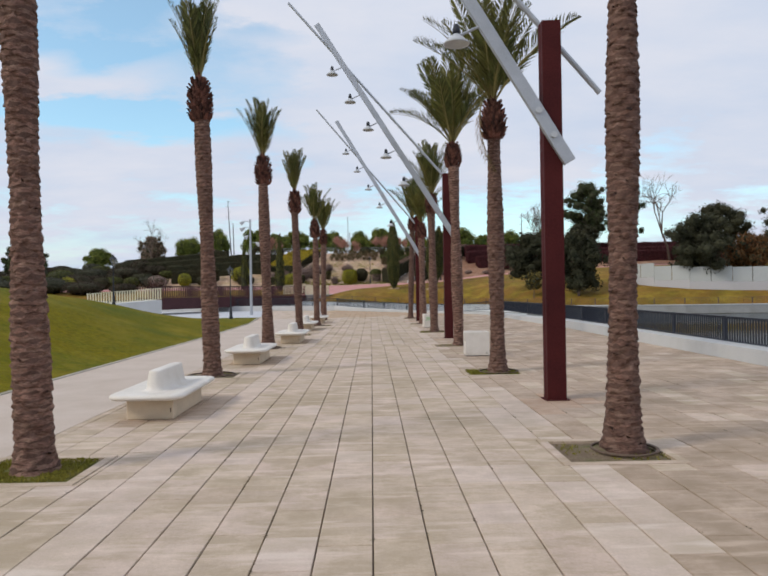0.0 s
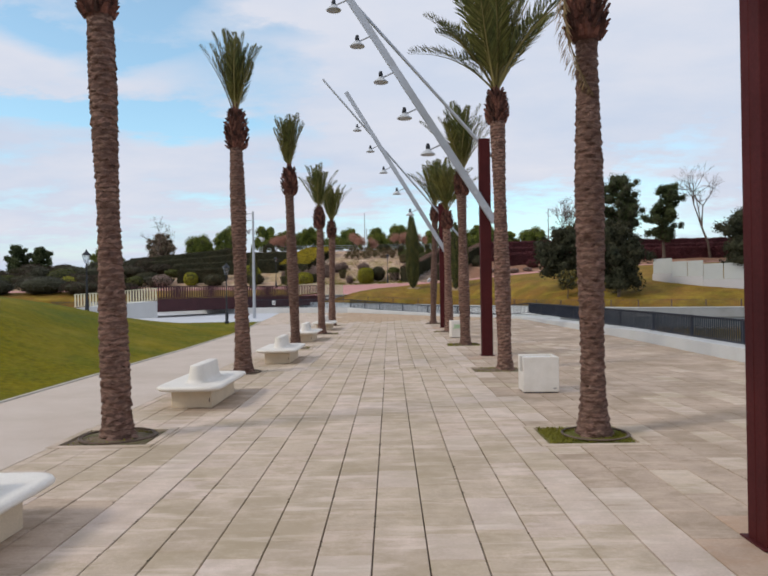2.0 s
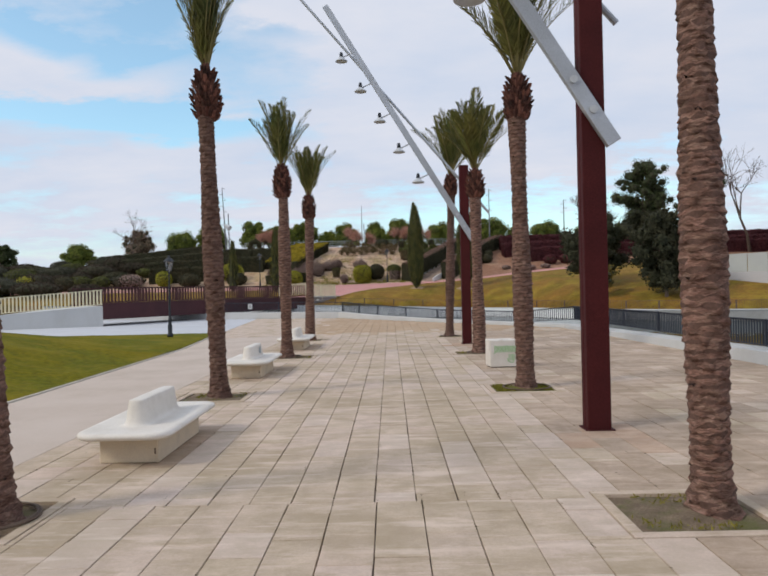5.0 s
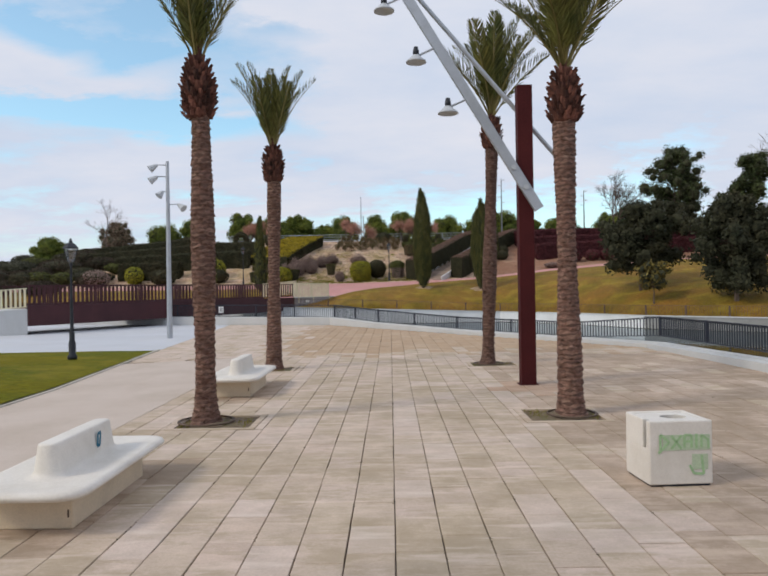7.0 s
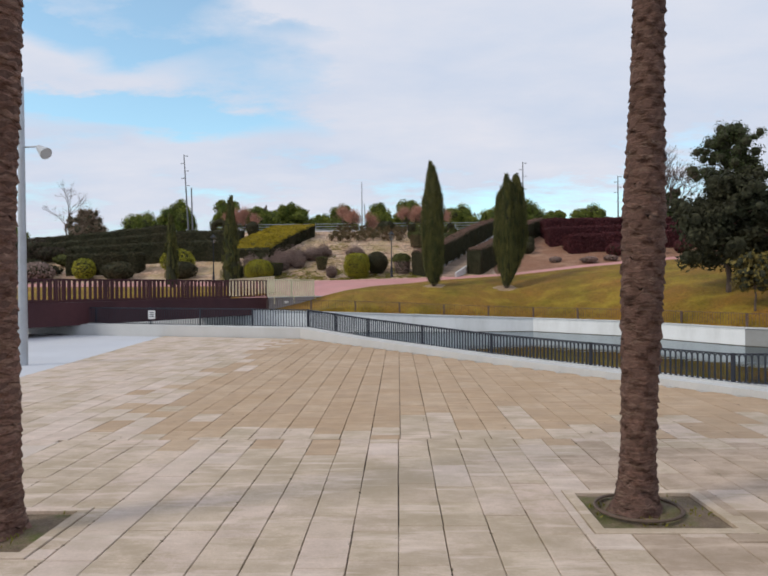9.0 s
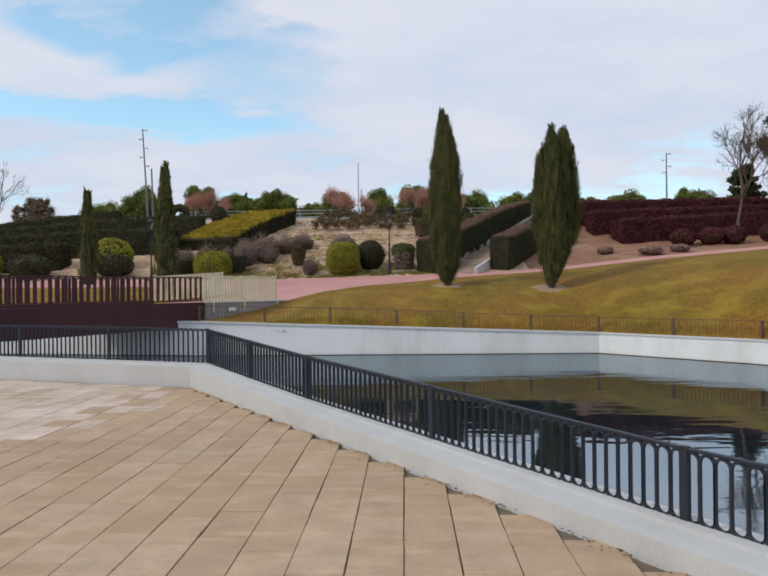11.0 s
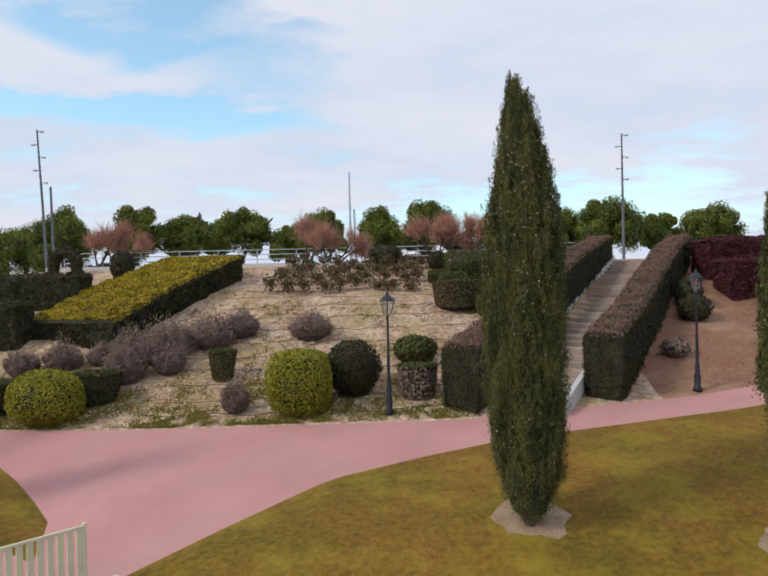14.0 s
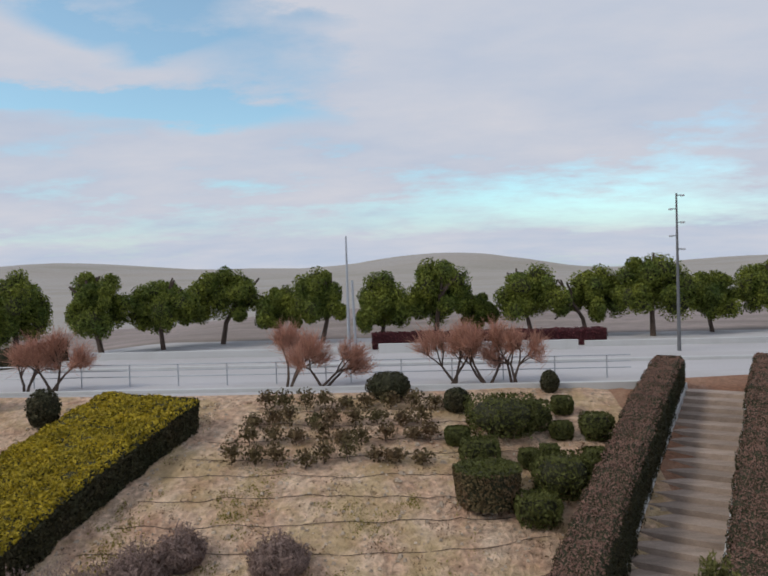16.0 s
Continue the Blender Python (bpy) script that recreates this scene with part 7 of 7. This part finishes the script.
# weeds in the pits
def pit_weeds():
    P, G = [], []
    R = random.Random(8)
    for i, (x, y) in enumerate(PITS):
        for _ in range(2600 if i in GRASSY else 420):
            px, py = R.uniform(-0.50, 0.50), R.uniform(-0.43, 0.43)
            q = noise.noise((px * 2.5 + x, py * 2.5 + y, 4))
            if i in GRASSY and q > -0.35 and math.hypot(px, py) > 0.27:
                G.append((x + px, y + py, 0.012))
            elif q > 0.08:
                P.append((x + px, y + py, 0.005))
    for name, pts, size, lab in (("weeds", P, 0.014, "short green weeds in the tree pits"), ("turf_blades", G, 0.013, "short green grass blades in the tree pits")):
        pts = np.array(pts)
        q = leaf_quads(pts, rng.normal(0, 1, pts.shape) * np.array((1, 1, 0.2)), size, 3.4, 0.2, up=(0, 0, 1.0), jitter=0.6)
        tagged(part(name, quads_mesh(name, q, [M["grass_blade"]]), None), lab, "weeds", kind="stuff")


pit_weeds()


# dirt, crumbs and moss caught in the long joints
def joint_dirt():
    R = random.Random(23)
    P = []
    for fy0, fy1, W, px0 in FIELDS:
        for i in range(-10, 17):
            x, y = px0 + i * W, max(fy0, 2.0)
            while y < min(fy1, 58.0):
                y += R.expovariate(0.7)
                for _ in range(R.randint(2, 8)):
                    P.append((x + R.gauss(0, 0.006), y + R.gauss(0, 0.05), 0.002))
    P = np.array([p for p in P if all(abs(p[0] - a) > 0.65 or abs(p[1] - b) > 0.59 for a, b in PITS) and p[1] < 63.0 - 1.42 * (p[0] + 3.3)])
    M["crumb"] = leaf_material("joint_dirt_and_moss", (0.10, 0.085, 0.055), (0.065, 0.06, 0.03), 0.95, 3.0, 0.5)
    q = leaf_quads(P, np.repeat([[0, 0, 1.0]], len(P), 0), 0.012, 1.6, 0.25)
    q[..., 2] = np.clip(q[..., 2], 0.0015, 0.012)
    tagged(part("joint_dirt", quads_mesh("joint_dirt", q, [M["crumb"]]), None), "dark dirt and moss crumbs in the paving joints", "dirt", kind="stuff")


def hose_ring(x, y, r):
    cu = bpy.data.curves.new("hose", "CURVE")
    cu.dimensions, cu.bevel_depth, cu.bevel_resolution = "3D", 0.012, 2
    sp = cu.splines.new("POLY")
    n = 60
    sp.points.add(n - 1)
    for i, p_ in enumerate(sp.points):
        a = 4.6 * math.pi * i / n
        rr = r + 0.02 * math.sin(a * 1.3) + 0.012 * i / n
        p_.co = (x + rr * math.cos(a), y + rr * math.sin(a), 0.02 + 0.012 * i / n, 1)
    cu.materials.append(M["pipe"])
    tagged(new("drip_hose", cu), "coiled brown drip hose round a palm foot", "hose", "drip hoses at the palms")


for i, r_ in ((0, 0.34), (7, 0.46), (8, 0.38), (1, 0.40), (3, 0.42), (4, 0.36), (10, 0.40), (5, 0.36)):
    hose_ring(PALMS[i][0], PALMS[i][1], r_)


# dead leaf hanging from one palm
def hanging_leaf():
    t = thing("dead_frond", pose(2.42, 15.38, 5.72, 0, 80, 190), "dry straw-coloured dead palm leaf hanging from the collar", "palm leaf")
    part("leaf", DEAD, None, t)


hanging_leaf()


def strokes(name, m, segs, w, mat, label, category):
    t = thing(name, m, label, category)
    for a, b in segs:
        bm = bmesh.new()
        add_beam(bm, (a[0], 0, a[1]), (b[0], 0, b[1]), w, 0.003, up=(0, 1, 0))
        part("stroke", bm, mat, t)


_g = pose(2.79, 33.1, 0, 0, 0, 4) @ pose(0, -0.2835, 0)
M["green_haze"] = material("thin_green_overspray", (0.50, 0.60, 0.42), 0.6, 0.15, 9, 60, 0.0)
strokes("spray_haze", _g @ pose(0.005, 0.0005, 0), [((-0.19, 0.43), (0.28, 0.43)), ((0.10, 0.24), (0.26, 0.24))], 0.15, M["green_haze"], "thin pale green overspray on the bin", "graffiti")
strokes("spray_scrawl", _g @ pose(0, -0.003, 0), [((-0.21, 0.36), (-0.21, 0.51)), ((-0.21, 0.51), (-0.12, 0.44)), ((-0.12, 0.44), (-0.23, 0.33)), ((-0.10, 0.37), (0.0, 0.50)), ((0.0, 0.37), (-0.10, 0.50)), ((0.03, 0.38), (0.03, 0.50)), ((0.03, 0.50), (0.10, 0.50)), ((0.10, 0.50), (0.10, 0.38)), ((0.03, 0.44), (0.10, 0.44)), ((0.15, 0.37), (0.15, 0.51)), ((0.20, 0.38), (0.20, 0.50)), ((0.20, 0.50), (0.27, 0.45)), ((0.27, 0.45), (0.27, 0.37)), ((0.20, 0.30), (0.22, 0.12)), ((0.22, 0.12), (0.12, 0.13)), ((0.12, 0.13), (0.08, 0.21))], 0.024, M["green_spray"], "green spray-painted scrawl on the bin", "graffiti")
strokes("blue_scrawl", pose(-2.875, 32.85, 0.54, 0, 8, 90), [((-0.03, -0.07), (-0.03, 0.05)), ((-0.03, 0.05), (0.03, 0.06)), ((0.03, 0.06), (0.03, -0.06)), ((0.03, -0.06), (-0.03, -0.07))], 0.03, M["blue_spray"], "blue spray-painted mark on the bench back", "graffiti")
strokes("wall_scrawl", pose(-3.9, 76.49, 0, 0, 0, 0), [((-0.25, 0.28), (-0.12, 0.30)), ((-0.05, 0.24), (0.05, 0.36)), ((0.05, 0.36), (0.08, 0.22)), ((0.08, 0.30), (0.20, 0.28)), ((-0.45, 0.30), (-0.38, 0.30))], 0.02, M["dark_spray"], "faint dark scrawl on the pond wall", "graffiti")


def sign_plate():
    t = thing("notice_plate", pose(-9.9, 65.75, kerb_z(-9.9) + 0.28, 0, 0, 15), "small white notice plate fixed to the railing", "sign")
    bm = bmesh.new()
    add_box(bm, (-0.14, -0.008, 0), (0.14, 0.0, 0.36), 0.003)
    part("plate", bm, M["sign_white"], t)
    for z in (0.09, 0.17, 0.25):
        bm = bmesh.new()
        add_box(bm, (-0.08, -0.012, z), (0.08, -0.0085, z + 0.035))
        part("text_bar", bm, M["lamp_dark"], t)


sign_plate()


def tree_ring(x, y, r, seed):
    """Bare soil round a tree foot, an uneven patch on the lawn."""
    R = random.Random(seed)
    V, F, n = [(0, 0, 0.06)], [], 22
    for j, k in enumerate((0.5, 1.0)):
        for i in range(n):
            a = 2 * math.pi * i / n
            rr = r * k * R.uniform(0.82, 1.12)
            px, py = x + rr * math.cos(a), y + rr * math.sin(a)
            V.append((px - x, py - y, land(px, py) - land(x, y) + (0.055 if j == 0 else -0.01)))
    for i in range(n):
        i2 = (i + 1) % n
        F += [(0, 1 + i, 1 + i2), (1 + i, 1 + n + i, 1 + n + i2, 1 + i2)]
    ob = part("ground_tree_ring", mesh_of("ground_tree_ring", V, F, [M["sand"]], True), None)
    ob.location = (x, y, land(x, y))
    tagged(ob, "pale bare soil round a cypress foot", "soil", kind="structure")


M["sand"] = material("pale_sandy_soil", (0.42, 0.30, 0.20), 0.95, 0.35, 3.0, 25, 0.8, color2=(0.30, 0.20, 0.12))
tree_ring(2.78, 82.6, 0.80, 1), tree_ring(7.32, 81.5, 0.82, 2)


def kerb_litter():
    """Dry leaf crumbs and dirt gathered along the foot of the kerb and in the paving's edge."""
    R = random.Random(17)
    P = []
    for (ax, ay), (bx, by) in zip(KERB[3:7], KERB[4:8]):
        d = Vector((bx - ax, by - ay, 0))
        s = Vector((d.y, -d.x, 0)).normalized()
        for _ in range(int(d.length * 60)):
            f = R.random()
            if noise.noise((ax + d.x * f, ay + d.y * f, 5.0)) < -0.05:
                continue
            o = -0.02 - abs(R.gauss(0, 0.06))
            P.append((ax + d.x * f + s.x * o, ay + d.y * f + s.y * o, 0.008))
    P = np.array(P)
    M["litter"] = leaf_material("dry_leaf_crumbs", (0.26, 0.18, 0.11), (0.15, 0.10, 0.065), 0.9, 3.0, 0.6)
    q = leaf_quads(P, np.repeat([[0, 0, 1.0]], len(P), 0), 0.018, 1.5, 0.2)
    q[..., 2] = np.maximum(q[..., 2], 0.003)
    tagged(part("leaf_litter", quads_mesh("leaf_litter", q, [M["litter"]]), None), "brown dry leaf crumbs along the foot of the kerb", "leaf litter", kind="stuff")


kerb_litter()


# ---- promenade slabs, last ----
def minus(box, hole):
    """Pieces of a rectangle that lie outside another."""
    x0, y0, x1, y1 = box
    a0, b0, a1, b1 = hole
    if a1 <= x0 or a0 >= x1 or b1 <= y0 or b0 >= y1:
        return [box]
    out = [(x0, y0, x1, b0), (x0, b1, x1, y1), (x0, max(y0, b0), a0, min(y1, b1)), (a1, max(y0, b0), x1, min(y1, b1))]
    return [q for q in out if q[2] - q[0] > 0.05 and q[3] - q[1] > 0.05]


# the strips are laid in fields: from y, to y, strip width, start in x
FIELDS = [(-3.6, 23.0, 0.392, 0.045), (23.0, 46.4, 0.370, 0.02), (46.4, 66.0, 0.396, 0.02)]


def slab_kind(x, y, R):
    """Which weathering a slab shows: ochre by the pond, rusty at the columns, brown outside the palms; bench shade is
    browned in too.
    """
    if x > -3.8 + R.uniform(-0.8, 0.8) and y > 45.6 + R.uniform(0, 3.2):
        return "ochre"
    for mx, my in MASTS:
        if math.hypot((x - mx) / 1.3, y - my + 0.35) < R.uniform(0.4, 0.85):
            return "rust"
    if y > 46:
        return "pale" if x < -3 and R.random() < 0.5 else "plain"
    if x > 2.25 + R.uniform(-0.12, 0.2):
        return "brown" if R.random() < 0.86 else "plain"
    if 1.75 < x <= 2.25 or -2.3 < x < -1.85:
        return "pale" if R.random() < 0.7 else "plain"
    # brown slabs east of each bench paint in its shadow and dirt
    for bx, by in BENCHES:
        if -0.2 < x - bx < 0.95 and abs(y - by) < 1.3 and R.random() < 0.75:
            return "brown"
    return "plain" if R.random() < 0.9 else "pale"


def build_slabs():
    R = random.Random(5)
    near = []
    fields = {k: ([], []) for k in ("plain", "pale", "brown", "rust", "ochre")}
    x_edge = lambda y: lin(y, [(-12, EDGE_X), (30, EDGE_X), (40, -6.9), (49.2, -7.9), (65.6, -9.4)]) + 0.06
    def kerb_y(x):
        return lin(x, [(-9.4, 65.6), (-3.3, 63.75), (2.5, 55.4), (8.1, 47.5), (8.6, 30)]) - 0.06
    for fy0, fy1, W, px0 in FIELDS:
        for i in range(-26, 25):
            x0, x1 = px0 + i * W, px0 + (i + 1) * W
            top = min(fy1, kerb_y((x0 + x1) / 2) if x1 <= 8.1 else 46.4)
            y, first = fy0, True
            while y < top:
                ln = R.choice((0.5, 0.6, 0.6, 0.8)) * (R.uniform(0.3, 1) if first else 1)
                first = False
                y0, y1 = y, min(y + ln, top)
                y += ln
                yc = (y0 + y1) / 2
                xa, xb = max(x0, x_edge(yc)), min(x1, 8.6)
                if yc < 45.5 + 0.4 * ((x0 + x1) / 2 + 6):
                    xa = max(xa, -4.0)
                if xb - xa < 0.06 or y1 - y0 < 0.06:
                    continue
                pieces = [(xa, y0, xb, y1)]
                for px, py in PITS:
                    pieces = [q for p in pieces for q in minus(p, (px - 0.644, py - 0.580, px + 0.644, py + 0.580))]
                for qa, q0, qb, q1 in pieces:
                    dz = R.uniform(-0.0025, 0.0025)
                    kind = slab_kind((qa + qb) / 2, yc, R)
                    if 3.0 < q0 < 17.0 and -2.4 <= qa < 2.3 and len(near) < 300:
                        near.append((qa, q0, qb, q1, dz, kind))
                    else:
                        slab_geo(*fields[kind], qa, q0, qb, q1, dz, R)
    for kind, (V, F) in fields.items():
        tagged(part("slab_field_" + kind, mesh_of("slab_field_" + kind, V, F, [M["slabs_" + kind]]), None, floor_bed), kind="stuff")
    cache = {}
    for xa, y0, x1, y1, dz, kind in near:
        key = (round(x1 - xa, 2), round(y1 - y0, 2), kind)
        if key not in cache:
            v, f = [], []
            slab_geo(v, f, 0, 0, key[0], key[1], 0, None)
            cache[key] = mesh_of("slab", v, f, [M["slab_" + kind]])
        s = part("slab", cache[key], None, floor_bed)
        s.location = (xa, y0, dz)


def slab_geo(V, F, x0, y0, x1, y1, dz, R):
    g, b, t = 0.0045, 0.004, 0.034
    j = (lambda: R.uniform(-0.003, 0.003)) if R else (lambda: 0.0)
    xa, xb, ya, yb = x0 + g + j(), x1 - g + j(), y0 + g * 0.7 + j(), y1 - g * 0.7 + j()
    o = len(V)
    V += [(xa, ya, dz - t), (xb, ya, dz - t), (xb, yb, dz - t), (xa, yb, dz - t),
          (xa, ya, dz - b), (xb, ya, dz - b), (xb, yb, dz - b), (xa, yb, dz - b),
          (xa + b, ya + b, dz), (xb - b, ya + b, dz), (xb - b, yb - b, dz), (xa + b, yb - b, dz)]
    for k in range(4):
        k2 = (k + 1) % 4
        F += [(o + k, o + k2, o + 4 + k2, o + 4 + k), (o + 4 + k, o + 4 + k2, o + 8 + k2, o + 8 + k)]
    F.append((o + 8, o + 9, o + 10, o + 11))


build_slabs()
joint_dirt()
